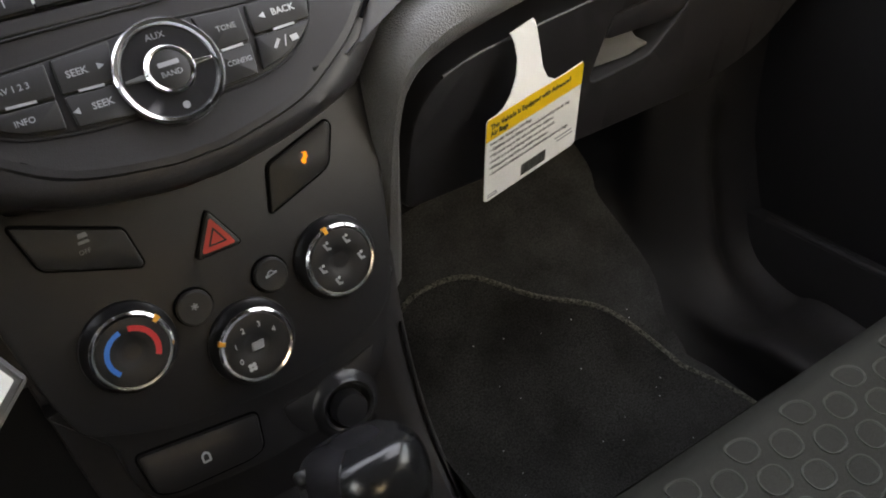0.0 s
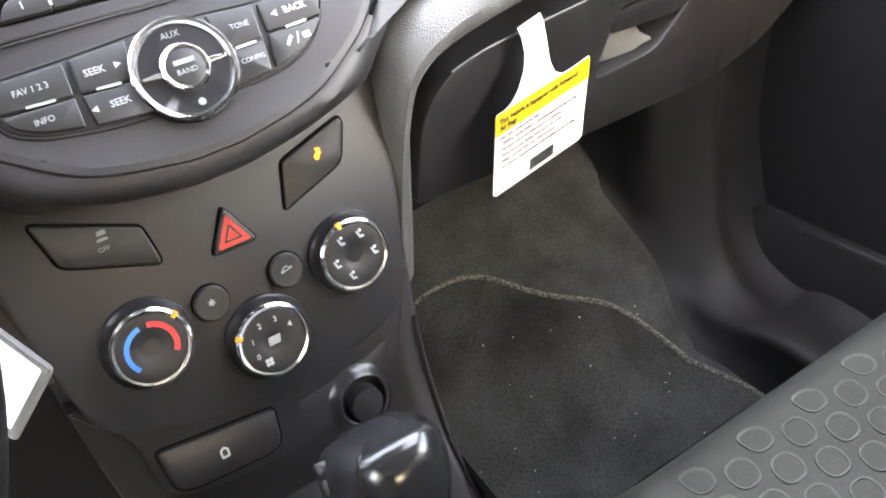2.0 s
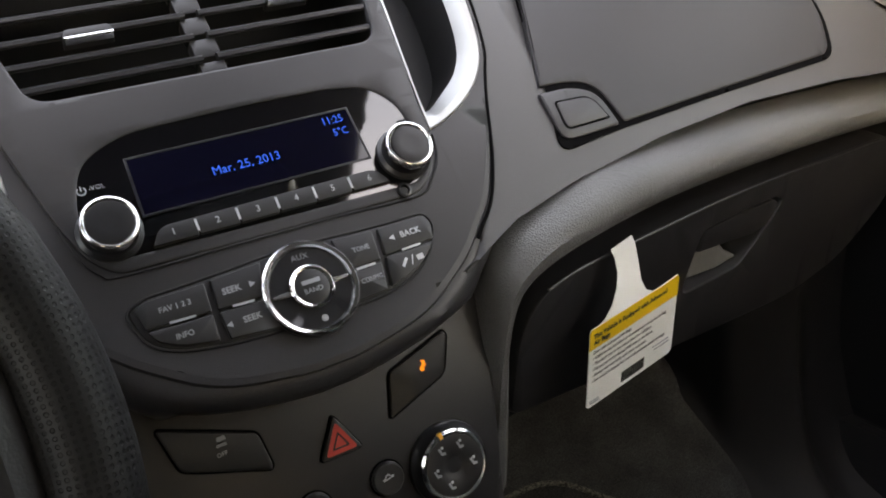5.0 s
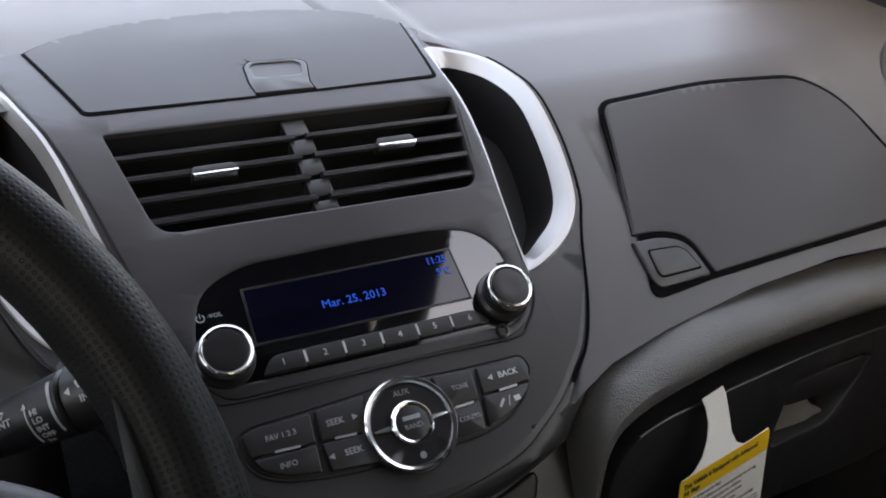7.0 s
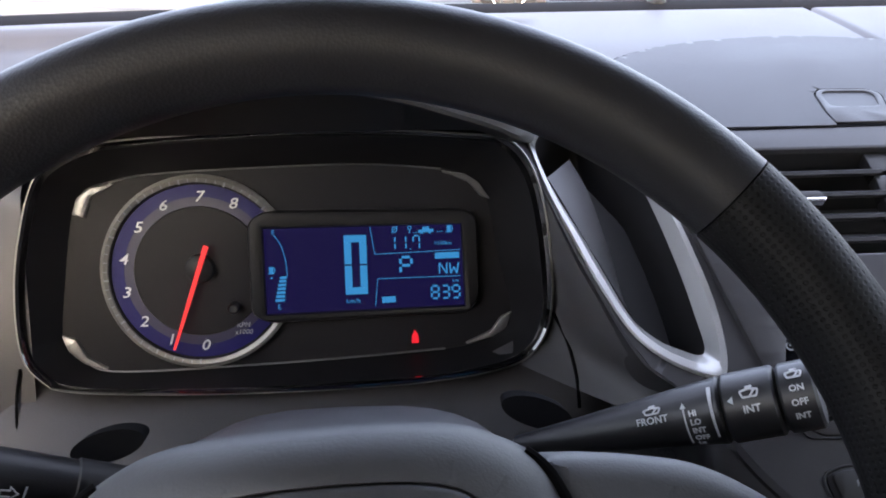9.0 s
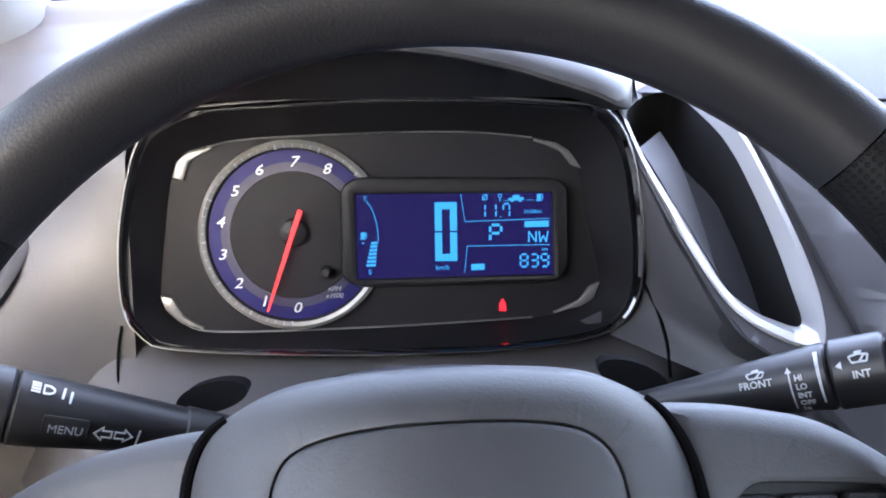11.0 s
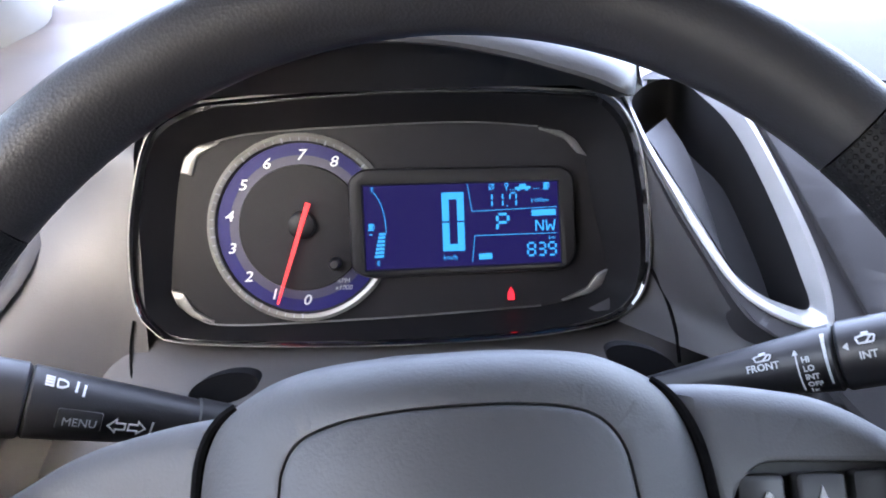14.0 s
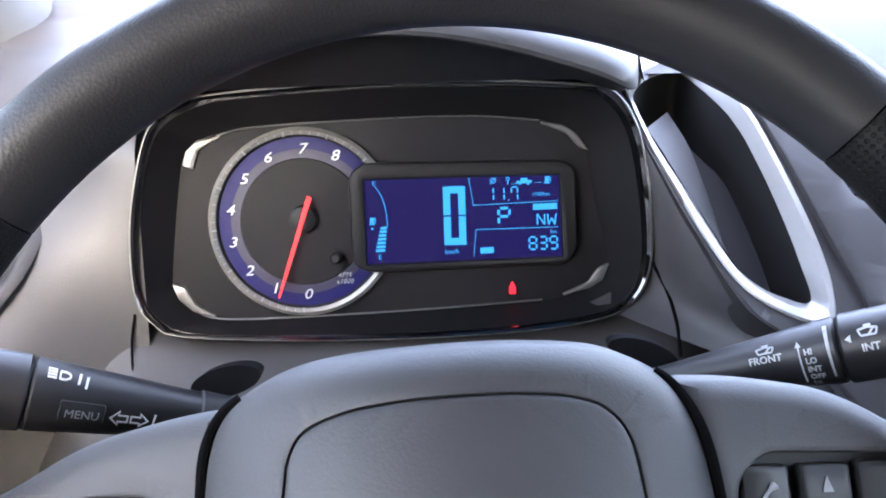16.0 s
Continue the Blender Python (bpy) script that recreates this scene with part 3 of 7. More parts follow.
# round vent by the passenger door
def door_vent(x, label):
    """A round vent at the end of the dash; a flat dark disc paints its bowl's shade."""
    v = thing("door_side_vent", label, "air vent", group="door side vents")
    rv = frame_at(G, x, 0.115, 0.0)

    def lathe(rows, n=40):
        return [[rv @ Vector((r * math.cos(a), r * math.sin(a), h)) for a in spread(0, 2 * math.pi, n)[:-1]] for r, h in rows]
    part("bowl", loft(lathe(((0.090, 0.0004), (0.086, 0.0028), (0.082, 0.0026), (0.079, 0.0012)))), SOFT, v, "rounded bowl round the vent")
    # flat black disc, its colour stands in for the shade of a scooped bowl
    part("bowl_shade_disc", loft(lathe(((0.0795, 0.0013), (0.060, 0.0011), (0.040, 0.0010))), cap_end=True), DARK, v, "flat dark disc for the shade in the vent bowl")
    part("ring", loft(lathe(((0.051, -0.005), (0.050, 0.008), (0.046, 0.012), (0.041, 0.009), (0.038, -0.002)))), CHROME if x > 0 else SOFT, v, "bright ring" if x > 0 else "")
    part("barrel", loft(lathe(((0.0385, 0.0), (0.034, -0.02), (0.012, -0.022))), cap_end=True), DARK, v)
    for k in (-1, 0, 1):
        w = math.sqrt(0.034 ** 2 - (0.014 * k) ** 2)
        part("slat", loft([[rv @ Vector((u, 0.014 * k + dy, h)) for dy, h in ((-0.001, -0.004), (0.001, -0.003), (0.004, -0.014), (0.002, -0.015))] for u in (-w, 0, w)], cap_start=True, cap_end=True), HARD, v)


door_vent(0.645, "round chrome-ringed air vent beside the passenger door")
door_vent(-0.645, "round dark air vent beside the driver door")

# ---------------------------------------------------------------- hang tag on the glove box
tag = thing("hang_tag", "white and yellow cardboard air bag hang tag on the glove box", "tag")
TO, TU, TV = Vector((0.178, -0.0215, 0.390)), Vector((0.0862, 0.0110, 0.0070)), Vector((-0.0015, 0.0010, 0.0665))
TN = TU.cross(TV).normalized()


def TG(u, v, n):
    """The card: u and v in parts of its width and height; the neck leans back to the door edge."""
    lean = max(0.0, v - 1.0) * 0.022
    return TO + TU * u + TV * v + TN * n + Vector((0, lean, 0))


neck = [(0.0, 0.03), (0.03, 0.0), (0.97, 0.0), (1.0, 0.03), (1.0, 0.97), (0.985, 1.0), (0.80, 0.985), (0.70, 0.985), (0.62, 1.05), (0.585, 1.17), (0.585, 1.33),
        (0.58, 1.54), (0.56, 1.62), (0.33, 1.60), (0.355, 1.50), (0.36, 1.36), (0.325, 1.22), (0.25, 1.09), (0.16, 1.01), (0.10, 0.985), (0.015, 0.985), (0.0, 0.95)]
part("card", plate(neck, TG, -0.0004, 0.0003, 0, step=0.12, floor=True), WHITE, tag, "white card with a neck", smooth=False)
part("yellow_header", plate([(0, 0.74), (1, 0.745), (1.0, 0.97), (0.985, 0.995), (0.80, 0.983), (0.1, 0.983), (0.015, 0.983), (0, 0.95)], TG, 0.0, 0.0006, 0), YELLOW, tag, "yellow header field", smooth=False)


def TW(u, v, n):
    return TG(u / 0.0872, v / 0.0665, n)


writing("heading", "This Vehicle is Equipped with Advanced\nAir Bags", 0.0052, TW, 0.0035, 0.0565, 0.0008, INK, tag, "LEFT", 0.86, bold=0.00012)
text_rows = [("Even with Advanced Air Bags", 0.58), ("• Children can be killed or seriously injured by the air bag", 0.70),
             ("• The back seat is the safest place for children.", 0.62), ("• Never put a rear-facing child seat in the front.", 0.64),
             ("• Always use seat belts and child restraints.", 0.58), ("• See owner's manual for more information about air bags.", 0.74)]
for i, (line, _) in enumerate(text_rows):
    writing("small_print", line, 0.0037, TW, 0.0035, 0.0462 - 0.0048 * i, 0.0008, INK, tag, "LEFT", 0.84)
for i in range(22):
    w = (0.4, 0.8, 0.5, 1.0, 0.4, 0.7)[i * 5 % 6] / 1000
    u = 0.034 + i * 0.00105
    part("barcode_bar", plate([(u, 0.0035), (u + w * 0.8, 0.0035), (u + w * 0.8, 0.0125), (u, 0.0125)], TW, 0.0, 0.0007, 0), INK, tag, smooth=False)
for v, u0, u1 in ((0.0155, 0.066, 0.082), (0.0125, 0.068, 0.083), (0.0045, 0.003, 0.011), (0.0025, 0.003, 0.012)):
    part("print_bar", plate([(u0, v), (u1, v), (u1, v + 0.0009), (u0, v + 0.0009)], TW, 0.0, 0.0007, 0), DIMPRINT, tag, smooth=False)

# ---------------------------------------------------------------- centre stack shell
stack = thing("centre_stack", "matt charcoal shield-shaped centre stack housing", "dash panel")
shell = spline(mm([(0, -38), (17, -37), (55, -28), (88, -9), (107, 9), (119, 22), (135, 50), (157, 95), (169, 121), (178.5, 169), (180.5, 222), (173, 273), (155, 293), (141, 300), (137, 318), (131, 342),
                   (0, 352), (-152, 345), (-163, 298), (-190, 294), (-208, 276), (-213, 238), (-207.5, 200), (-194.5, 151), (-184, 120), (-175.5, 96), (-166, 76), (-150, 61), (-136, 46), (-119, 22), (-106, 7), (-86.5, -11), (-56, -29.5), (-17.5, -37.5)]), 5, closed=True)


def ring_pts(d, n):
    k = [(1.0 - 0.86 * soft(p.y, 0.02, 0.09)) * (1.0 if p.x > 0 else 1 - 0.93 * soft(p.y, 0.03, 0.06)) for p in shell]
    moved = inset(shell, 1.0)
    return [FB(p.x + (q.x - p.x) * d * f, p.y + (q.y - p.y) * d * f, n if n > -0.02 else n) for p, q, f in zip(shell, moved, k)]


vent_line = rounded(mm([(-113, 213), (112, 212), (98, 136), (-98, 138)]), [0.003, 0.003, 0.012, 0.012])
right_out = spline(mm([(132, 297), (152, 290), (170, 270), (177, 221), (175, 169), (166, 122), (153, 98), (133, 81), (108, 70), (104.5, 76), (110, 123), (116, 173), (119, 225), (124, 262)]), 5, closed=True)
right_in = spline(mm([(139, 280), (153, 272), (164, 250), (167.5, 207), (163.5, 162), (156, 128), (145, 109), (130, 96.5), (114, 86), (111.5, 94), (116, 130), (121.5, 173), (125, 215), (131, 258)]), 5, closed=True)
left_out = spline(mm([(-162, 293), (-183, 290), (-200, 274), (-208.5, 243), (-204.5, 196), (-191.5, 151), (-180.5, 119.5), (-170, 96), (-159.5, 83), (-147, 74), (-132, 68), (-124.5, 72.5), (-121.5, 97), (-124, 127), (-131, 166), (-139.5, 208), (-150, 252)]), 5, closed=True)
left_in = spline(mm([(-166, 281), (-179, 279), (-192, 267), (-201.5, 244), (-199, 204), (-184, 160), (-174, 131), (-165, 108), (-154, 95), (-143, 88.5), (-134, 85), (-130, 89), (-130.9, 106), (-133.8, 134), (-139.8, 172.5), (-147.1, 209.5), (-157.5, 257)]), 5, closed=True)
part("shell", plate(inset(shell, 0.0006), FB, -0.001, 0.0, 0.0, holes=[inset(right_out, 0.002), inset(left_out, 0.002), inset(vent_line, -0.003)], step=0.02), SOFT, stack, "matt charcoal shell")
part("rolled_edge", loft([ring_pts(d, n) for d, n in ((0.0006, 0.0), (-0.003, -0.0006), (-0.004, -0.0022), (-0.006, -0.0022), (-0.012, -0.004), (-0.017, -0.009), (-0.019, -0.016), (-0.016, -0.03), (-0.012, -0.06))]), SOFT, stack, "rolled chin edge")

flank = [p for p, q in zip(ring_pts(-0.0055, -0.0006), shell) if q.x > 0.085 and 0.0 < q.y < 0.275]
part("shell_joint", tube(flank, 0.0011, 6), GAPBLACK, stack, "thin dark joint")

# upper face with the radio and the vents
face_line = rounded(mm([(-86, 36), (80, 33.5), (93, 42), (104, 64), (104, 86), (109, 123), (115, 173), (118, 225), (130, 296), (139, 345), (-168, 345), (-158, 285), (-148, 245), (-137, 203), (-127, 161), (-118, 119), (-111, 90), (-105, 66), (-97, 46)]),
                    [0.006, 0.006, 0.008] + [0.02] * 6 + [0.004, 0.004] + [0.02] * 7 + [0.01])
gloss_line = rounded(mm([(-90, 44), (84, 40.5), (91, 52), (92, 88), (80, 104), (60, 109), (12, 111), (-62, 109.5), (-87, 98), (-96, 68)]), [0.008, 0.005, 0.01, 0.02, 0.012, 0.02, 0.04, 0.02, 0.012, 0.02])
part("radio_face", plate(face_line, F, -0.006, 0.0, 0.0013, holes=[gloss_line, vent_line], step=0.02, hole_edge=0.002), SOFT, stack, "matt charcoal face plate")

# chrome funnels of the side vents
for name, out, hole, lab in (("passenger_side_vent", right_out, right_in, "tall air vent in a curved satin silver frame"), ("driver_side_vent", left_out, left_in, "tall air vent in a curved satin silver frame by the cluster")):
    v = thing(name, lab, "air vent", group="centre side vents")
    edge, mid = ([a + (b - a) * k for a, b in zip(out, hole)] for k in (0.08, 0.40))
    part("silver_frame", loft([[FB(p.x, p.y, n) for p in loop] for loop, n in ((out, -0.004), (out, 0.0006), (edge, 0.0016), (mid, 0.0010), (hole, -0.0085))]), SILVER, v, "satin silver frame")
    c = sum((Vector(p) for p in hole), Vector((0, 0))) / len(hole)
    if name.startswith("driver"):
        rim_side, ridge = spline(mm([(-199.4, 207), (-186.5, 168), (-176, 138), (-168, 116), (-163, 105)]), 5), spline(mm([(-176.5, 256), (-171.5, 206), (-166, 157), (-164, 133), (-161.5, 108)]), 5)
        part("throat_cheek", loft([[FB(p.x, p.y, -0.0080) for p in rim_side], [FB(p.x, p.y, -0.024) for p in ridge], [FB(p.x + 0.003, p.y, -0.048) for p in ridge]], closed=False), DASH, v, "grey slanting cheek of the duct")
    part("throat", loft([[FB(p.x, p.y, -0.0083) for p in inset(hole, -0.0006)], [FB(p.x, p.y, -0.030) for p in hole], [FB(c.x + (p.x - c.x) * 0.9, c.y + (p.y - c.y) * 0.9, -0.05) for p in hole]], cap_end=True), DARK, v)

# storage lid on top of the stack
bin_lid = thing("dash_top_lid", "closed charcoal storage lid with a finger notch", "compartment lid")
far_arch = [tuple(p) for p in spline(mm([(133, 346), (123, 368), (105, 387), (70, 401), (10, 409), (-60, 397), (-95, 382), (-122, 362), (-141, 340)]), 3)]
lid_top = rounded(mm([(-118, 236), (112, 239)]) + far_arch, [0.004, 0.004] + [0.0] * len(far_arch))


def lid_at(x, s, n):
    return F(x, s, n - 0.0008 * soft(s, 0.335, 0.395))


part("gap", plate(inset(lid_top, -0.0022), lid_at, -0.003, 0.0004, 0, step=0.015), GAPBLACK, bin_lid)
notch = [(-16, 236), (-16, 254), (-12, 282), (-6, 291), (28, 289.5), (34, 282), (25, 249), (25, 236.5)]
lid_cut = rounded(mm([(-118, 237)] + notch + [(111, 240)]) + far_arch,
                  [0.004, 0.001, 0.002, 0.004, 0.006, 0.006, 0.004, 0.002, 0.001, 0.004] + [0.0] * len(far_arch))
part("lid", plate(lid_cut, lid_at, -0.004, 0.0013, 0, step=0.006), LIDGREY, bin_lid, "fine-grained charcoal lid")
tab = rounded(mm([(-15, 239), (-15, 253), (-11, 281), (-5.5, 289.5), (27.5, 288), (33, 281), (24, 249), (24, 239)]), [0.002, 0.002, 0.004, 0.006, 0.006, 0.004, 0.002, 0.002])
dish = rounded(mm([(-9, 262), (-7, 281), (-3, 286), (25, 285), (28, 279), (23, 261)]), 0.005)
part("finger_tab", plate(tab, F, -0.007, 0.0018, 0.0006, holes=[dish], step=0.02), SOFT, bin_lid, "raised finger tab")
part("finger_dish", plate(inset(dish, -0.0008), F, -0.009, 0.0007, 0), HARD, bin_lid)

# ---------------------------------------------------------------- centre air vents
cvent = thing("centre_air_vent", "pair of black louvred air vents with chrome-tipped sliders", "air vent")
part("duct", loft([[F(p.x, p.y, -0.004) for p in vent_line], [F(p.x * 0.97, p.y - 0.002, -0.05) for p in vent_line]], cap_end=True), DARK, cvent)
for k, s in enumerate((195, 179, 163, 147.5)):
    half = 0.110 - 0.0028 * k
    for lo, hi in ((-half, -0.004), (0.004, half)):
        sl = [[F(x, s / 1000 + u, n) for u, n in ((-0.0020, -0.0040), (-0.0014, -0.0026), (0.0008, -0.0022), (0.0030, -0.0040), (0.0118, -0.0160), (0.0100, -0.0168), (-0.0008, -0.0060))] for x in spread(lo, hi, 10)]
        part("slat", loft(sl, cap_start=True, cap_end=True), HARD, cvent)
for k, (s0, s1) in enumerate(((213, 197), (194, 181), (178, 165), (162, 149), (146, 136))):
    a, b = s0 / 1000, s1 / 1000
    part("divider", plate(rounded([(-0.0075, b), (0.0075, b), (0.0075, a), (-0.0075, a)], 0.001), F, -0.014, -0.0050, 0.001), HARD, cvent)
for x, s in ((-0.058, 0.178), (0.058, 0.181)):
    slider = part("slider", plate(rounded([(x - 0.014, s - 0.004), (x + 0.014, s - 0.004), (x + 0.012, s + 0.0025), (x - 0.012, s + 0.0025)], 0.002), F, -0.010, -0.0004, 0.001), HARD, cvent)
    part("chrome_tip", plate(rounded([(x - 0.0125, s - 0.0058), (x + 0.0125, s - 0.0058), (x + 0.0135, s - 0.0036), (x - 0.0135, s - 0.0036)], 0.0008), F, -0.004, 0.0010, 0.0005), CHROME, slider, "chrome tip")

# ---------------------------------------------------------------- radio
radio = thing("car_radio", "piano-black car radio with a blue display and two chrome knobs", "radio")
part("gloss_panel", plate(inset(gloss_line, -0.0004), F, -0.006, -0.0012, 0, step=0.02), GLOSS, radio, "piano-black glossy panel")
scr = mm([(-65, 63), (61, 62.5), (60, 94.5), (-64, 94.5)])
part("display_rim", plate(inset(scr, -0.0014), F, -0.004, -0.0008, 0.0003, holes=[scr], step=0.02), SATIN, radio)
part("display", plate(scr, F, -0.004, -0.0010, 0, step=0.02), material("dark_blue_display", (0.003, 0.003, 0.009), 0.06, rough_spread=0.02), radio, "dark blue dot-matrix display")
writing("display_text", "Mar. 25, 2013", 0.0070, F, -0.006, 0.0765, -0.0004, BLUEGLOW, radio, stretch=0.98)
writing("display_text", "11:25", 0.0066, F, 0.0495, 0.0895, -0.0004, BLUEGLOW, radio, "CENTER", 0.9)
writing("display_text", "5°C", 0.0064, F, 0.0515, 0.0815, -0.0004, BLUEGLOW, radio, "CENTER", 0.9)
for x in (-0.0835, 0.0815):
    knob = part("knob", turned(F, x, 0.0585, ((0.0162, -0.0014), (0.0160, 0.0012), (0.0140, 0.0028), (0.0138, 0.0112), (0.0130, 0.0122))), SATIN, radio, "black rotary knob")
    part("chrome_ring", turned(F, x, 0.0585, ((0.0141, 0.0088), (0.0141, 0.0112), (0.0138, 0.0124), (0.0131, 0.0132), (0.0122, 0.0134), (0.0115, 0.0129), (0.0112, 0.0120)), cap=False), CHROME, knob, "chrome ring")
    part("cap", turned(F, x, 0.0585, ((0.0114, 0.0118), (0.0112, 0.0126), (0.0104, 0.0129), (0.005, 0.0125))), HARD, knob)
power = [(-0.0895 + 0.0021 * math.cos(a), 0.0835 + 0.0021 * math.sin(a)) for a in spread(2.2, 2.2 + 5.0, 16)]
for p, q in zip(power, power[1:]):
    bar("power_mark", *p, *q, 0.0006, F, -0.0009, DIMPRINT, radio)
bar("power_mark", -0.0895, 0.0836, -0.0895, 0.0862, 0.0006, F, -0.0009, DIMPRINT, radio)
writing("power_word", "-VOL", 0.0036, F, -0.0820, 0.0838, -0.0008, DIMPRINT, radio)
# preset keys
x_cut = [-67.0, -43.0, -21.2, 0.6, 22.0, 43.2, 66.5]
for i in range(6):
    a, b = x_cut[i] + 0.25, x_cut[i + 1] - 0.25
    corners = mm([(a, 44.5), (b, 44.2), (b - (6 if i == 5 else 0), 54), (a + (6 if i == 0 else 0), 54)])
    key = part("preset_key", plate(rounded(corners, [0.001, 0.001, 0.006 if i == 5 else 0.0006, 0.006 if i == 0 else 0.0006]), F, -0.0012, 0.0016, 0.0006), BUTTON, radio, "black preset key")
    writing("numeral", str(i + 1), 0.0052, F, (a + b) / 2000, 0.0492, 0.0018, PRINT, key)
    if i < 5:
        bar("key_mark", x_cut[i + 1] / 1000, 0.0462, x_cut[i + 1] / 1000, 0.0528, 0.0012, F, 0.0017, PRINT, radio)
part("aux_socket", turned(F, 0.0722, 0.0372, ((0.0044, 0.0), (0.0044, 0.001), (0.0030, 0.0014), (0.0024, 0.0), (0.0022, -0.001))), SATIN, radio, "round aux socket")
part("lower_groove", tube([FB(p.x, p.y, 0.0004) for p in spline(mm([(-106, 68), (-101, 50), (-94, 38.5), (-84, 35), (-30, 34.6), (30, 33.8), (79, 32.2), (91, 39), (101, 52), (105, 66)]), 6)], 0.0008, 6), DARK, radio, "dark groove under the radio face")

# button field round the dial
field_line = rounded(mm([(-89, 16), (-84, -2), (-70, -9), (-45, -13.5), (0, -16), (40, -14.5), (58, -10), (72, 0), (80, 14), (77, 21), (45, 21), (0, 24), (-45, 21), (-80, 20)]), [0.006, 0.01, 0.012, 0.02, 0.03, 0.02, 0.01, 0.012, 0.006, 0.004, 0.02, 0.03, 0.02, 0.006])
part("button_field", plate(field_line, FB, -0.002, 0.0009, 0.0004, step=0.02), HARD, radio)
part("field_groove", tube([FB(p.x, p.y, 0.0003) for p in inset(field_line, -0.0012)], 0.0007, 6, closed=True), DARK, radio, "dark groove round the keys")
keys = [("FAV 1 2 3", [(-86, 17), (-80, 19), (-50, 19.5), (-51, 4.4), (-83.5, 5.4)], [0.005, 0.003, 0.001, 0.001, 0.001], (-67, 12.3), 0.0046),
        ("INFO", [(-83, 3.8), (-51.1, 2.8), (-52, -10.8), (-70, -7.5), (-80, -2)], [0.001, 0.001, 0.001, 0.01, 0.008], (-67, -2.7), 0.0046),
        ("SEEK ▷|", [(-47, 19.8), (-20, 21.5), (-24, 3.4), (-48, 4.1)], [0.001] * 4, (-36, 11.8), 0.0046),
        ("|◁ SEEK", [(-48, 2.6), (-24, 1.9), (-21, -14.5), (-47, -11.8)], [0.001] * 4, (-36.5, -5), 0.0046),
        ("TONE", [(20, 21.6), (44, 20), (42.6, 3.4), (23.5, 3.0)], [0.001] * 4, (34, 12.2), 0.0043),
        ("CONFIG", [(23.5, 1.5), (42.4, 1.9), (40, -13.5), (20, -14.6)], [0.001] * 4, (33.5, -5.4), 0.0040),
        ("◁ BACK", [(47, 20), (76, 20), (78, 13), (76.5, 5.8), (46, 5.0)], [0.001, 0.003, 0.005, 0.001, 0.001], (62, 12.8), 0.0048),
        ("/", [(45.8, 3.6), (75.6, 4.2), (70, -1.5), (58, -9), (43, -12.6)], [0.001, 0.001, 0.006, 0.008, 0.001], (59, -2.2), 0.0046)]
for text, line, radii, (tx, ty), size in keys:
    key = part("key", plate(rounded(mm(line), radii), FB, 0.0005, 0.0030, 0.0008), BUTTON, radio, "black push key")
    if text == "/":
        bar("phone_mark", 0.053, -0.0045, 0.0565, -0.0005, 0.0016, FB, 0.0031, PRINT, key)
        bar("slash_mark", 0.0585, -0.005, 0.0605, 0.0005, 0.0006, FB, 0.0031, PRINT, key)
        bar("mute_mark", 0.0625, -0.0022, 0.0665, -0.0018, 0.003, FB, 0.0031, PRINT, key)
    elif "◁" in text or "▷" in text:
        word = text.replace("◁", "").replace("▷", "").replace("|", "").strip()
        off = {"SEEK": (-2.5 if "▷" in text else 3.0), "BACK": 2.5}[word]
        writing("key_word", word, size, FB, (tx + off) / 1000, ty / 1000, 0.0032, DIMPRINT if word == "SEEK" else PRINT, key, bold=0.00008)
        ax = (tx + (8.5 if "▷" in text else -9.0)) / 1000
        w = 0.0016 if "▷" in text else -0.0016
        part("key_arrow", plate([(ax - w, ty / 1000 - 0.0016), (ax + w, ty / 1000), (ax - w, ty / 1000 + 0.0016)], FB, 0.003, 0.0033, 0), DIMPRINT if word == "SEEK" else PRINT, key, smooth=False)
    else:
        writing("key_word", text, size * 0.9, FB, tx / 1000, ty / 1000, 0.0032, DIMPRINT, key, bold=0.00004, stretch=0.95)
for x0, x1, s0, s1, m in ((-72, -59, 5.2, 4.6, DIMPRINT), (-41, -29.5, 3.6, 3.0, DIMPRINT), (27.5, 38.5, 2.0, 2.3, PRINT), (56, 67.5, 4.6, 4.9, PRINT)):
    bar("key_stripe", x0 / 1000, s0 / 1000, x1 / 1000, s1 / 1000, 0.0012, FB, 0.0030, m, radio)
dial = part("dial", turned(FB, 0, 0, ((0.0255, 0.0), (0.0255, 0.0042), (0.0225, 0.0048), (0.0215, 0.0040), (0.0135, 0.0040)), 48), SATIN, radio, "round selector dial")
part("chrome_ring", turned(FB, 0, 0, ((0.0256, 0.0030), (0.0256, 0.0056), (0.0246, 0.0066), (0.0230, 0.0062), (0.0222, 0.0046)), 56, cap=False), CHROME, dial, "chrome ring")
part("hub_ring", turned(FB, 0, 0, ((0.0118, 0.004), (0.0118, 0.0068), (0.0108, 0.0076), (0.0096, 0.0072), (0.0092, 0.0060)), 40, cap=False), CHROME, dial, "thin chrome ring")
part("hub_button", turned(FB, 0, 0, ((0.0095, 0.004), (0.0094, 0.0068), (0.0085, 0.0072))), BUTTON, dial)
part("side_pip", plate(rounded(mm([(12, 1.6), (21, 0.9), (21, -0.5), (12, -1.6)]), 0.0004), FB, 0.003, 0.0056, 0.0004), CHROME, dial)
part("side_pip", plate(rounded(mm([(-21, 0.7), (-12, 1.4), (-12, -1.4), (-21, -0.7)]), 0.0004), FB, 0.003, 0.0056, 0.0004), DIMSILVER, dial)
writing("dial_word", "BAND", 0.0038, FB, 0, -0.0022, 0.0074, DIMPRINT, dial)
bar("dial_word_bar", -0.005, 0.0026, 0.005, 0.0026, 0.0022, FB, 0.0073, DIMPRINT, dial)
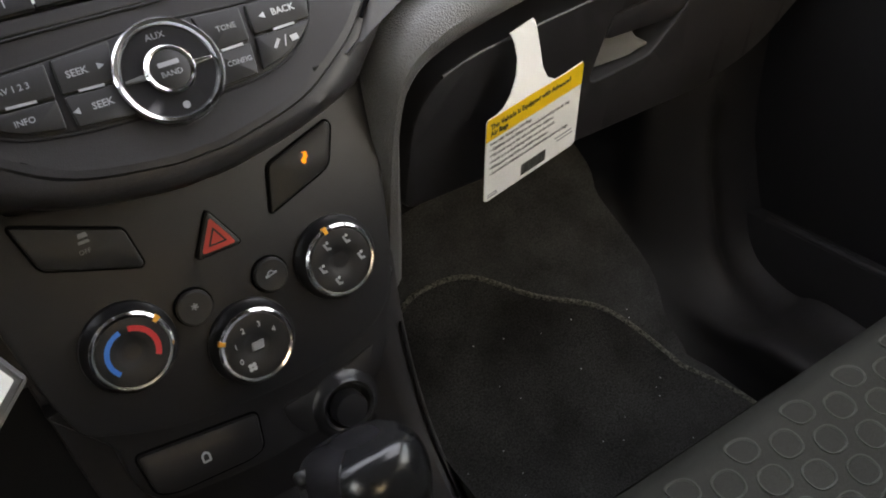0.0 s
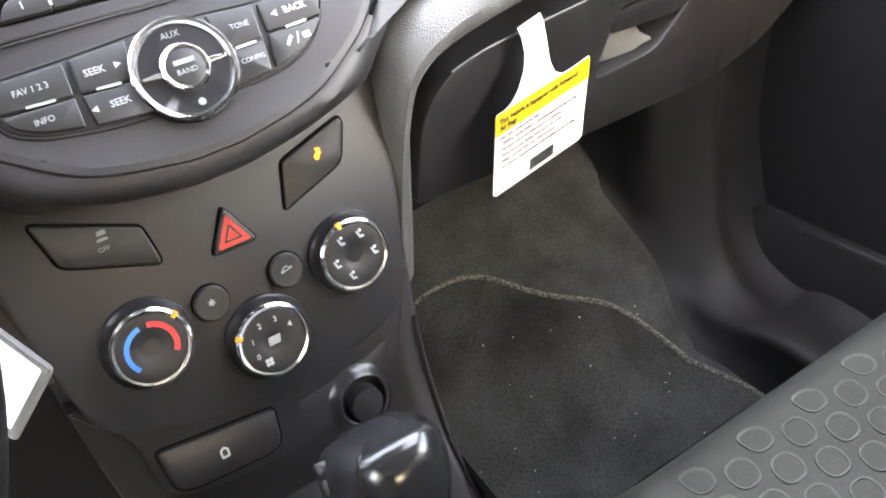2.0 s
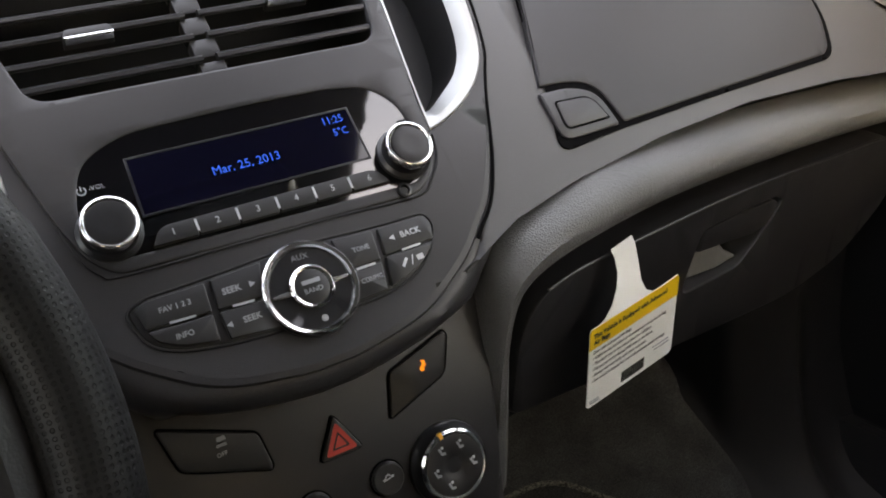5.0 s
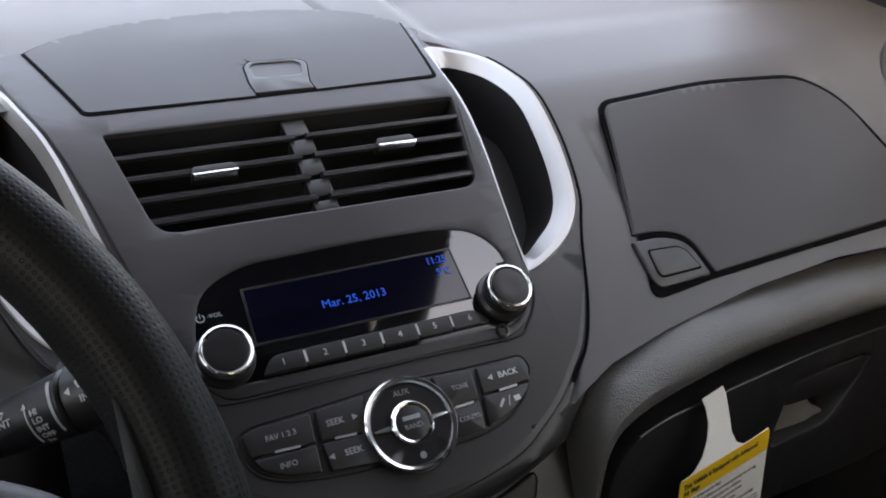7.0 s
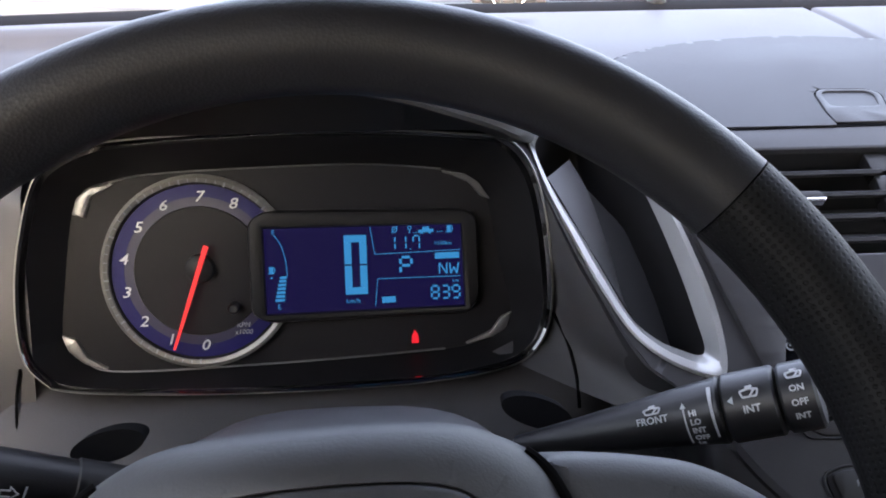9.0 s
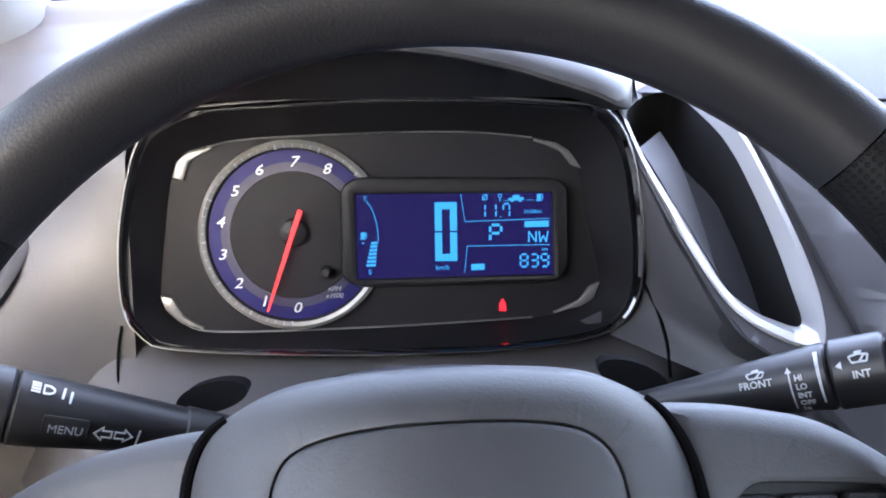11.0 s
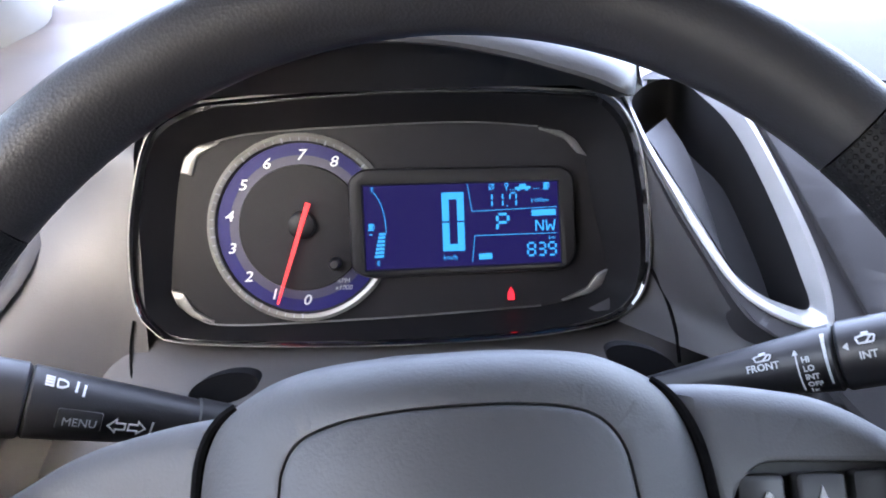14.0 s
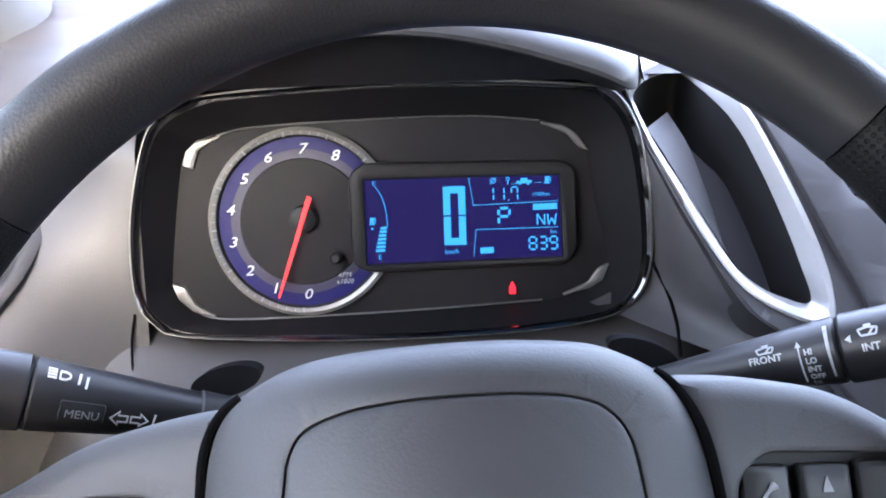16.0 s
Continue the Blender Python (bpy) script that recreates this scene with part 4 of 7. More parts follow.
writing("dial_word", "AUX", 0.0045, FB, 0, 0.0172, 0.0042, DIMPRINT, dial)
part("dial_mark", turned(FB, 0.001, -0.0172, ((0.0018, 0.004), (0.0018, 0.0044))), DIMPRINT, dial)

# ---------------------------------------------------------------- climate panel
climate = thing("climate_panel", "matt black climate control panel with three rotary knobs", "control panel")


def kv(pts):
    return [(x / 1000, (z - 440) / 894.4) for x, z in pts]


panel_line = rounded(kv([(-124, 505), (-106, 407), (-98, 382), (-56, 365.5), (0, 360.2), (40, 360.8), (74, 369.5), (87, 380.5), (97, 407), (115, 505)]), [0.005, 0.01, 0.006, 0.03, 0.05, 0.02, 0.01, 0.006, 0.01, 0.005])
part("panel", plate(panel_line, K, -0.012, 0.0, 0.003), HARD, climate, "matt black panel")
pocket_l = rounded(kv([(-91, 486), (-84.5, 463.5), (-78, 461), (-40, 448.5), (-38.5, 450), (-42, 468)]), [0.003, 0.004, 0.004, 0.002, 0.002, 0.003])
pocket_r = rounded(kv([(33, 449), (39, 472), (78, 483), (80, 480), (72.5, 461)]), [0.002, 0.003, 0.003, 0.002, 0.005])
for line, mark in ((pocket_l, "traction"), (pocket_r, "airbag")):
    part("button_gap", plate(inset(line, -0.0012), K, -0.004, 0.0006, 0), GAPBLACK, climate)
    b = part("flat_button", plate(line, K, -0.004, 0.0022, 0.0012), BUTTON, climate, "slanted black button")
part("amber_sign", plate(rounded([(0.0600 + 0.0006 * a, 0.0330 + 0.00066 * b) for a, b in ((-4, -1), (-1, 0.5), (0, 3), (-2, 5), (3.5, 4), (2, 1.5), (4, 0), (1, -1), (0, -5), (-3, -4.5))], 0.0003), K, 0.001, 0.0025, 0), AMBER, climate, "lit amber air bag sign")
for u, v, w, h in ((-61.0, 472.0, 5, 2.4), (-61.5, 469.0, 6, 1.6)):
    u0, v0 = kv([(u, v)])[0]
    part("traction_sign", plate(rounded([(u0 - w / 2000, v0 - h / 2000), (u0 + w / 2000, v0 - h / 2000), (u0 + w / 2400, v0 + h / 2000), (u0 - w / 2400, v0 + h / 2000)], 0.0004), K, 0.001, 0.0025, 0, holes=[inset(rounded([(u0 - w / 2000, v0 - h / 2000), (u0 + w / 2000, v0 - h / 2000), (u0 + w / 2400, v0 + h / 2000), (u0 - w / 2400, v0 + h / 2000)], 0.0004), 0.0007)]), DIMPRINT, climate)
writing("traction_word", "OFF", 0.0034, K, *kv([(-62.5, 464.6)])[0], 0.0025, DIMPRINT, climate)
tri_pts = [Vector(p) for p in kv([(-13.2, 441.6), (12.3, 441.6), (-0.2, 462.4)])]
tri_mid = sum(tri_pts, Vector((0, 0))) / 3


def triangle(k, r):
    return rounded([tri_mid + (p - tri_mid) * k for p in tri_pts], r)


part("hazard_gap", plate(triangle(1.12, 0.0045), K, -0.004, 0.0008, 0), GAPBLACK, climate)
hz = part("hazard_button", plate(triangle(1.02, 0.0040), K, -0.004, 0.0032, 0.0012), BUTTON, climate, "triangular hazard light button")
part("hazard_triangle", plate(triangle(0.76, 0.0022), K, 0.002, 0.0035, 0), REDPLASTIC, hz, "red triangle field")
part("hazard_line", plate(triangle(0.42, 0.0010), K, 0.003, 0.0038, 0, holes=[triangle(0.30, 0.0006)]), INK, hz, "dark inner triangle")
for x, z in ((-23, 420.5), (21.5, 420.5)):
    u, v = kv([(x, z)])[0]
    part("button_gap", turned(K, u, v, ((0.0108, 0.0), (0.0108, 0.0006))), GAPBLACK, climate)
    b = part("round_button", turned(K, u, v, ((0.0098, -0.001), (0.0098, 0.0026), (0.0088, 0.0036), (0.005, 0.0034))), BUTTON, climate, "small round button")
    if x < 0:
        for k in range(3):
            c, q = math.cos(k * math.pi / 3 + 0.5), math.sin(k * math.pi / 3 + 0.5)
            bar("snow_mark", u - 0.0020 * c, v + 0.001 - 0.0020 * q, u + 0.0020 * c, v + 0.001 + 0.0020 * q, 0.0006, K, 0.0036, DIMPRINT, b)
    else:
        side_view = [(u + 0.0008 * p, v + 0.0008 * q + 0.0008) for p, q in ((-4.4, -1.6), (4.0, -0.2), (4.2, 1.2), (2.0, 1.3), (0.4, 3.0), (-2.2, 2.2), (-3.0, 0.4), (-4.6, -0.2))]
        part("recirculation_mark", plate(side_view, K, 0.0030, 0.0040, 0, holes=[inset(side_view, 0.0006)]), DIMPRINT, b, smooth=False)
knobs = [("temperature_knob", -60.5, 421.5, "temperature knob with red and blue arcs"), ("fan_knob", 0, 398.5, "fan speed knob with numerals"), ("airflow_knob", 60.5, 421.5, "airflow knob with vent signs")]


def KN(x, v, n):
    return K(x, v, n * 0.62)


def arc(u, v, r, w, a0, a1, n, mat, parent, name):
    a = spread(radians(a0), radians(a1), 22)
    pts = [(u + (r + w / 2) * math.cos(k), v + (r + w / 2) * math.sin(k)) for k in a] + [(u + (r - w / 2) * math.cos(k), v + (r - w / 2) * math.sin(k)) for k in reversed(a)]
    return part(name, plate(pts, KN, n - 0.0005, n + 0.0003, 0), mat, parent, smooth=False)


for name, x, z, lab in knobs:
    u, v = kv([(x, z)])[0]
    v -= 0.0072
    k = part(name, turned(KN, u, v, ((0.0250, -0.0005), (0.0246, 0.0040), (0.0225, 0.0072), (0.0214, 0.0135), (0.0195, 0.0148), (0.0178, 0.0142)), 48), SATIN, climate, lab)
    part("chrome_ring", turned(KN, u, v, ((0.0214, 0.0120), (0.0213, 0.0146), (0.0200, 0.0164), (0.0186, 0.0160), (0.0182, 0.0144)), 56, cap=False), CHROME, k, "chrome ring")
    part("knob_face", turned(KN, u, v, ((0.0184, 0.0140), (0.0182, 0.0154), (0.0160, 0.0160), (0.0085, 0.0160), (0.0075, 0.0152), (0.004, 0.0140), (0.001, 0.0136)), 48), HARD, k, "black face with a finger dimple")
    a = radians({"temperature_knob": 36, "fan_knob": 153, "airflow_knob": 103}[name])
    p, q = Vector((math.cos(a), math.sin(a))), Vector((-math.sin(a), math.cos(a)))
    c = Vector((u, v))
    part("pointer", plate([c + p * 0.0182 - q * 0.0011, c + p * 0.0220 - q * 0.0014, c + p * 0.0220 + q * 0.0014, c + p * 0.0182 + q * 0.0011], KN, 0.013, 0.0168, 0.0004), ORANGE, k, "orange pointer")
    if name == "temperature_knob":
        arc(u, v, 0.0128, 0.0026, 102, 222, 0.0160, BLUEPAINT, k, "blue_arc")
        arc(u, v, 0.0128, 0.0030, -30, 82, 0.0160, REDPAINT, k, "red_arc")
    elif name == "fan_knob":
        for i, ch in enumerate("01234"):
            b = radians(205 - i * 45)
            writing("numeral", ch, 0.0046, KN, u + 0.0123 * math.cos(b), v + 0.0123 * math.sin(b), 0.0163, PRINT, k)
        for i in range(4):
            b = radians(45 + 90 * i)
            o = (u - 0.0065, v - 0.0105)
            part("fan_blade", turned(KN, o[0] + 0.0016 * math.cos(b), o[1] + 0.0016 * math.sin(b), ((0.0012, 0.0158), (0.0012, 0.0164)), 10), PRINT, k)
        fr = rounded([(u - 0.0038, v - 0.0022), (u + 0.0032, v - 0.0022), (u + 0.0042, v + 0.0024), (u - 0.0028, v + 0.0024)], 0.0006)
        part("defrost_sign", plate(fr, KN, 0.0150, 0.0163, 0, holes=[inset(fr, 0.0007)]), DIMPRINT, k)
    else:
        for i, ang in enumerate((185, 120, 60, -10, 245)):
            b = radians(ang)
            o = Vector((u + 0.0122 * math.cos(b), v + 0.0122 * math.sin(b)))
            part("seat_sign", plate([o + Vector((-0.0022, 0.0022)), o + Vector((-0.0006, -0.0022)), o + Vector((0.0024, -0.0022)), o + Vector((0.0020, -0.0008)), o + Vector((0.0002, -0.0006)), o + Vector((-0.0008, 0.0024))], KN, 0.0155, 0.0163, 0), DIMPRINT, k, smooth=False)
            part("seat_sign_dot", turned(KN, o.x + 0.0006, o.y + 0.0022, ((0.0009, 0.0158), (0.0009, 0.0163)), 10), PRINT, k)

# lower panel with the drawer and the socket
lower = thing("storage_drawer_panel", "black lower panel with a small drawer and a power socket", "dash panel")
part("panel", plate(rounded(mm([(-112, -48), (-85, -83), (-85, -104), (-79, -120.5), (-66, -128), (-16, -133.5), (14, -132), (44, -130), (68, -119), (80, -100), (100, -52)]), [0.006, 0.008, 0.01, 0.012, 0.01, 0.02, 0.02, 0.02, 0.012, 0.01, 0.006]), K, -0.03, -0.009, 0.004), HARD, lower)
drawer = rounded(mm([(-78.5, -90.8), (-9.5, -99.3), (-12.3, -122.5), (-22, -124.6), (-66, -121.6), (-75.5, -117)]), [0.004, 0.004, 0.005, 0.004, 0.006, 0.006])
part("drawer_gap", plate(inset(drawer, -0.0013), K, -0.013, -0.0086, 0), GAPBLACK, lower)
dr = part("drawer", plate(drawer, K, -0.013, -0.0060, 0.002), HARD, lower, "small black drawer front")
lk = (-0.0445, -0.1095)
pl = rounded([(lk[0] - 0.0026, lk[1] - 0.003), (lk[0] + 0.0026, lk[1] - 0.003), (lk[0] + 0.0026, lk[1] + 0.0022), (lk[0], lk[1] + 0.0042), (lk[0] - 0.0026, lk[1] + 0.0022)], 0.001)
part("lock_sign", plate(pl, K, -0.007, -0.0056, 0, holes=[inset(pl, 0.0012)]), PRINT, dr)
part("socket_plate", plate(rounded(mm([(5, -104), (39, -101.5), (66, -93.5), (71, -93), (68.5, -104), (55, -120), (14, -129), (6.5, -116)]), [0.004, 0.02, 0.006, 0.003, 0.008, 0.02, 0.006, 0.006]), K, -0.012, -0.0076, 0.0014), HARD, lower, "raised socket plate")
su, sv = 0.0425, -0.1205
part("power_socket", turned(K, su, sv, ((0.0225, -0.0082), (0.0195, -0.0066), (0.0178, -0.0030), (0.0162, -0.0014), (0.0146, -0.0022), (0.0130, -0.0065), (0.0118, -0.010))), SATIN, lower, "round power socket ring")
part("socket_cap", turned(K, su, sv - 0.002, ((0.0112, -0.012), (0.0110, -0.001), (0.0100, 0.0012), (0.004, 0.0018))), SATIN, lower, "black socket cap")
part("knee_panel", sheet(lambda x, k: Vector((x, -0.022 + 0.5 * (0.03 - 0.068 * k) + 0.013 + 0.10 * max(-x - 0.13, 0) + 0.03 * max(k - 0.9, 0) * 10, 0.47 - 0.070 * k)), spread(-0.32, -0.100, 12), [0, 0.3, 0.6, 0.85, 0.9, 0.95, 1.0]), HARD, dash, "black knee panel beside the console")

# ---------------------------------------------------------------- floor, carpet and mat
def floor_z(x, y):
    z = -0.035 + (0.6 * y if y > 0 else 0.0)
    return z


floor_thing = tagged(finish("floor", sheet(lambda x, y: (x, y, floor_z(x, y)), spread(-0.72, 0.72, 40), spread(-2.2, 0.56, 60), thick=(0, 0, -0.05)), CARPET),
                     "charcoal carpet of the car floor and toe board", "carpet", kind="structure")
mat_line = rounded([(0.12, -0.46), (0.545, -0.46), (0.541, -0.079), (0.523, -0.027), (0.498, 0.026), (0.456, 0.091), (0.394, 0.126), (0.373, 0.140), (0.320, 0.181), (0.244, 0.183), (0.200, 0.150), (0.150, 0.0), (0.130, -0.13)],
                   [0.03, 0.03, 0.03, 0.03, 0.03, 0.03, 0.02, 0.03, 0.03, 0.03, 0.03, 0.03, 0.03])


def mat_at(x, y, n):
    return Vector((x, y, floor_z(x, y) + n + 0.004 * noise.noise((x * 9, y * 9, 2.0))))


mat = thing("floor_mat", "charcoal carpet floor mat with grey stitched binding and specks of grit", "floor mat")
part("carpet_top", plate(mat_line, mat_at, 0.0, 0.008, 0.002, step=0.025), MATMAT, mat, "worn charcoal pile")
edge_line = inset(mat_line, 0.003)
part("binding", tube([mat_at(p.x, p.y, 0.007) for p in edge_line], 0.0032, 8, closed=True), BINDING, mat, "grey stitched binding")
rnd = random.Random(4)
for i in range(30):
    x, y = rnd.uniform(0.20, 0.50), rnd.uniform(-0.16, 0.12)
    p = mat_at(x, y, 0.009)
    bm = bmesh.new()
    bmesh.ops.create_icosphere(bm, subdivisions=1, radius=rnd.uniform(0.0005, 0.0010), matrix=Matrix.Translation(p))
    part("grit", bm, PRINT, mat)
# side of the tunnel and the sill by the door
part("tunnel_side", sheet(lambda y, k: (0.105 + 0.05 * (1 - k), y, floor_z(0.2, y) + (0.24 + 0.1 * max(y, 0) - floor_z(0.2, y) + 0.0) * k), spread(-0.7, 0.50, 20), spread(0, 1, 6)), CARPET, floor_thing)
sill = thing("door_sill_trim", "dark moulded kick panel and sill trim by the door", "sill trim", kind="structure")
foot = [(0.56, 0.29, 0.46), (0.548, 0.275, 0.28), (0.537, 0.252, 0.11), (0.508, 0.215, 0.078), (0.483, 0.17, 0.05), (0.473, 0.125, 0.022), (0.478, 0.07, -0.012), (0.505, 0.01, -0.05), (0.535, -0.07, -0.06), (0.55, -0.45, -0.06)]
crest = [(0.55, 0.172, 0.46), (0.55, 0.168, 0.28), (0.55, 0.160, 0.16), (0.55, 0.145, 0.095), (0.55, 0.12, 0.05), (0.55, 0.085, 0.024), (0.55, 0.04, 0.014), (0.55, -0.013, 0.018), (0.55, -0.107, 0.046), (0.55, -0.45, 0.06)]
brim = [(0.60, 0.125, 0.46), (0.60, 0.122, 0.28), (0.60, 0.105, 0.165), (0.60, 0.085, 0.11), (0.60, 0.060, 0.06), (0.60, 0.030, 0.032), (0.60, 0.0, 0.022), (0.60, -0.04, 0.022), (0.60, -0.11, 0.043), (0.60, -0.45, 0.055)]
A, B, C = (spline(row, 5) for row in (foot, crest, brim))
up = Vector((0, -0.0045, 0.0065))
rows = [A, [a.lerp(b, 0.55) + Vector((0.010, 0.004, -0.004)) for a, b in zip(A, B)], B, [b.lerp(c, 0.5) + up for b, c in zip(B, C)], C,
        [c + Vector((0.030, 0.018, -0.014)) for c in C], [c + Vector((0.062, 0.02, -0.012)) for c in C], [c + Vector((0.11, 0.02, 0.01)) for c in C]]
stations = [spline([row[i] for row in rows], 4) for i in range(len(A))]
part("sill_roll", loft(stations, closed=False), DOORBLACK, sill, "broad rounded sill and kick moulding", angle=85)


def pocket_at(u, v):
    y = 0.40 - 0.95 * u
    top = 0.079 - 0.20 * y
    return (0.668 + 0.012 * v - 0.006 * math.sin(v * 3.14), y, -0.06 + (top + 0.06) * v)


part("door_pocket", sheet(pocket_at, spread(0, 1, 16), spread(0, 1, 8), thick=(0.03, 0, 0)), DOORBLACK, sill, "door map pocket")
part("pocket_edge", tube([Vector(pocket_at(u, 1.0)) + Vector((0.006, 0, 0)) for u in spread(0.36, 1, 16)], 0.0055, 10), DOORBLACK, sill)

# ---------------------------------------------------------------- centre console
console = thing("centre_console", "black centre console with raised side rails", "console")
rail = spline([(0.0, -0.018, 0.42), (0.0, -0.031, 0.358), (0.0, -0.041, 0.325), (0.0, -0.055, 0.292), (0.0, -0.076, 0.258), (0.0, -0.106, 0.230), (0.0, -0.146, 0.211), (0.0, -0.20, 0.195), (0.0, -0.32, 0.185), (0.0, -0.50, 0.19)], 5)
RAIL_LEFT = lambda y: float(np.interp(-y, [0.0, 0.03, 0.05, 0.07, 0.096, 0.15, 0.3], [0.110, 0.097, 0.0885, 0.083, 0.078, 0.074, 0.074]))
for side in (1, -1):
    loops = []
    for p in rail:
        k = soft(-p.y, 0.03, 0.25)
        x0 = 0.098 + 0.004 * k if side > 0 else RAIL_LEFT(p.y)
        loops.append([Vector((side * x, p.y + dy, p.z + dz)) for x, dy, dz in ((x0 - 0.034, 0.004, -0.09), (x0 - 0.026, 0.0, -0.020), (x0 - 0.013, -0.002, -0.003), (x0 - 0.003, -0.002, 0.001), (x0 + 0.004, 0, -0.001), (x0 + 0.009, 0.002, -0.008), (x0 + 0.012, 0.02, -0.06), (x0 + 0.016, 0.05, -0.30))])
    part("side_rail", loft(loops, closed=False), SOFT, console, "smooth black side rail")
    if side > 0:
        part("rail_line", tube([(0.1020, p.y - 0.0018, p.z + 0.0004) for p in rail[8:]], 0.0012, 8), DARK, console)
# sheet added beside the rail, its black paints the shaded driver footwell
part("footwell_shade_sheet", loft([[Vector((-RAIL_LEFT(p.y) - dx, p.y + dy, p.z + dz)) for dx, dy, dz in ((0.006, 0.004, -0.012), (0.022, 0.012, -0.040), (0.085, 0.045, -0.11), (0.16, 0.06, -0.22))] for p in rail], closed=False), DARK, console, "dark smooth sheet for the shade in the driver footwell")
part("floor_of_tray", sheet(lambda x, y: (x, y, 0.225 - 0.02 * soft(-y, 0.12, 0.2) + 0.16 * soft(y, -0.050, -0.005)), spread(-0.09, 0.09, 14), spread(-0.50, 0.02, 24), thick=(0, 0, -0.03)), HARD, console)
flap = part("tray_flap", plate(rounded([(-0.070, -0.205), (0.064, -0.205), (0.064, -0.091), (-0.068, -0.084)], 0.006), lambda x, y, n: Vector((x, y, 0.237 + 0.15 * (y + 0.15) + n)), -0.01, 0.002, 0.002), DARK, console, "rubber tray flap")
part("flap_line", plate(rounded([(-0.068, -0.1165), (0.020, -0.1145), (0.020, -0.1125), (-0.068, -0.1145)], 0.0006), lambda x, y, n: Vector((x, y, 0.237 + 0.15 * (y + 0.15) + n)), 0.0, 0.0028, 0.0006), SATIN, console)
gate = spline([(0.030, -0.125), (0.055, -0.132), (0.074, -0.160), (0.080, -0.21), (0.078, -0.30), (0.03, -0.33), (-0.01, -0.30), (0.004, -0.21), (0.014, -0.155)], 6, closed=True)
part("gate_plate", plate(gate, lambda x, y, n: Vector((x, y, 0.240 + 0.10 * (y + 0.15) + n)), -0.01, 0.004, 0.003), SILVER, console, "satin silver shift gate plate")

# ---------------------------------------------------------------- gear lever
def spline_rows(rows, n):
    """Rows of numbers, with smooth steps put between them."""
    out = []
    for i in range(len(rows) - 1):
        a, b, c, d = rows[max(i - 1, 0)], rows[i], rows[i + 1], rows[min(i + 2, len(rows) - 1)]
        for k in range(n):
            t = k / n
            out.append([0.5 * (2 * q + (r - p) * t + (2 * p - 5 * q + 4 * r - u) * t * t + (3 * q - p - 3 * r + u) * t ** 3) for p, q, r, u in zip(a, b, c, d)])
    return out + [list(rows[-1])]


lever = thing("gear_lever", "glossy black automatic gear lever knob with leather side", "gear lever")


def lever_ring(c, rx, ry, lean):
    u = Vector((1, 0, 0))
    w = Vector((0, math.cos(lean), math.sin(lean)))
    return [Vector(c) + u * (rx * math.copysign(abs(math.cos(a)) ** 0.8, math.cos(a))) + w * (ry * math.copysign(abs(math.sin(a)) ** 0.8, math.sin(a))) for a in spread(0, 2 * math.pi, 32)[:-1]]


LX = 0.0115
levels = [((0.0100, -0.176, 0.240), 0.0145, 0.018, -0.2), ((0.0105, -0.172, 0.272), 0.0165, 0.021, -0.25), ((0.0105, -0.166, 0.303), 0.0190, 0.025, -0.32), ((0.0110, -0.159, 0.331), 0.0235, 0.031, -0.45), ((0.0115, -0.152, 0.354), 0.0285, 0.037, -0.55),
          ((0.0120, -0.146, 0.372), 0.0312, 0.040, -0.62), ((0.0125, -0.141, 0.386), 0.0298, 0.037, -0.66), ((0.0125, -0.138, 0.395), 0.0240, 0.029, -0.68), ((0.0125, -0.1365, 0.399), 0.0120, 0.015, -0.7)]
levels = [(tuple(a[:3]), a[3], a[4], a[5]) for a in (tuple(v) for v in spline_rows([(*c, rx, ry, le) for c, rx, ry, le in levels], 4))]


def lever_arc(c, rx, ry, lean, a0, a1, grow=0.0):
    w = Vector((0, math.cos(lean), math.sin(lean)))
    return [Vector(c) + Vector((1, 0, 0)) * ((rx + grow) * math.copysign(abs(math.cos(a)) ** 0.8, math.cos(a))) + w * ((ry + grow) * math.copysign(abs(math.sin(a)) ** 0.8, math.sin(a))) for a in spread(radians(a0), radians(a1), 26)]


part("knob", loft([lever_arc(c, rx, ry, le, -136, 140) for c, rx, ry, le in levels], closed=False), material("gloss_black_lever", (0.010, 0.010, 0.011), 0.20, rough_spread=0.04), lever, "glossy black rounded knob", angle=80)
part("core", loft([lever_ring(c, rx * 0.96, ry * 0.96, le) for c, rx, ry, le in levels], cap_start=True, cap_end=True), SATIN, lever, angle=80)
part("side_cheek", loft([lever_arc(c, rx, ry, le, 143, 221, 0.0004) for c, rx, ry, le in levels], closed=False), LEATHER, lever, "leather-grained side cheek", angle=80)
part("seam", tube([lever_arc(c, rx, ry, le, -136, -110)[0] for c, rx, ry, le in levels[6:30]], 0.0007, 8), SATIN, lever, "thin bright seam")
for i in range(4):
    k0, k1 = (Vector((-0.0165, -0.131, 0.388)).lerp(Vector((-0.0180, -0.160, 0.368)), (i + d) / 4) for d in (0.08, 0.92))
    part("release_key", tube([k0, k0.lerp(k1, 0.2), k0.lerp(k1, 0.8), k1], [0.0030, 0.0042, 0.0042, 0.0030], 8), BUTTON, lever, "ribbed side release key")
part("boot", loft([ring_of((LX, -0.180 - 0.004 * k, 0.246 - 0.012 * k), (1, 0, 0), (0, 1, 0.1), 0.020 + 0.006 * k, 0.026 + 0.010 * k, 28) for k in range(4)]), LEATHER, lever, "short leather boot")

# ---------------------------------------------------------------- passenger seat
seat = thing("car_seat", "grey cloth passenger seat with embossed ovals and turquoise stitching", "car seat")


SEAT_X = 0.128


def seat_front(x):
    return -0.162 - 0.05 * max(0.0, 1 - (x - SEAT_X) / 0.07) ** 2


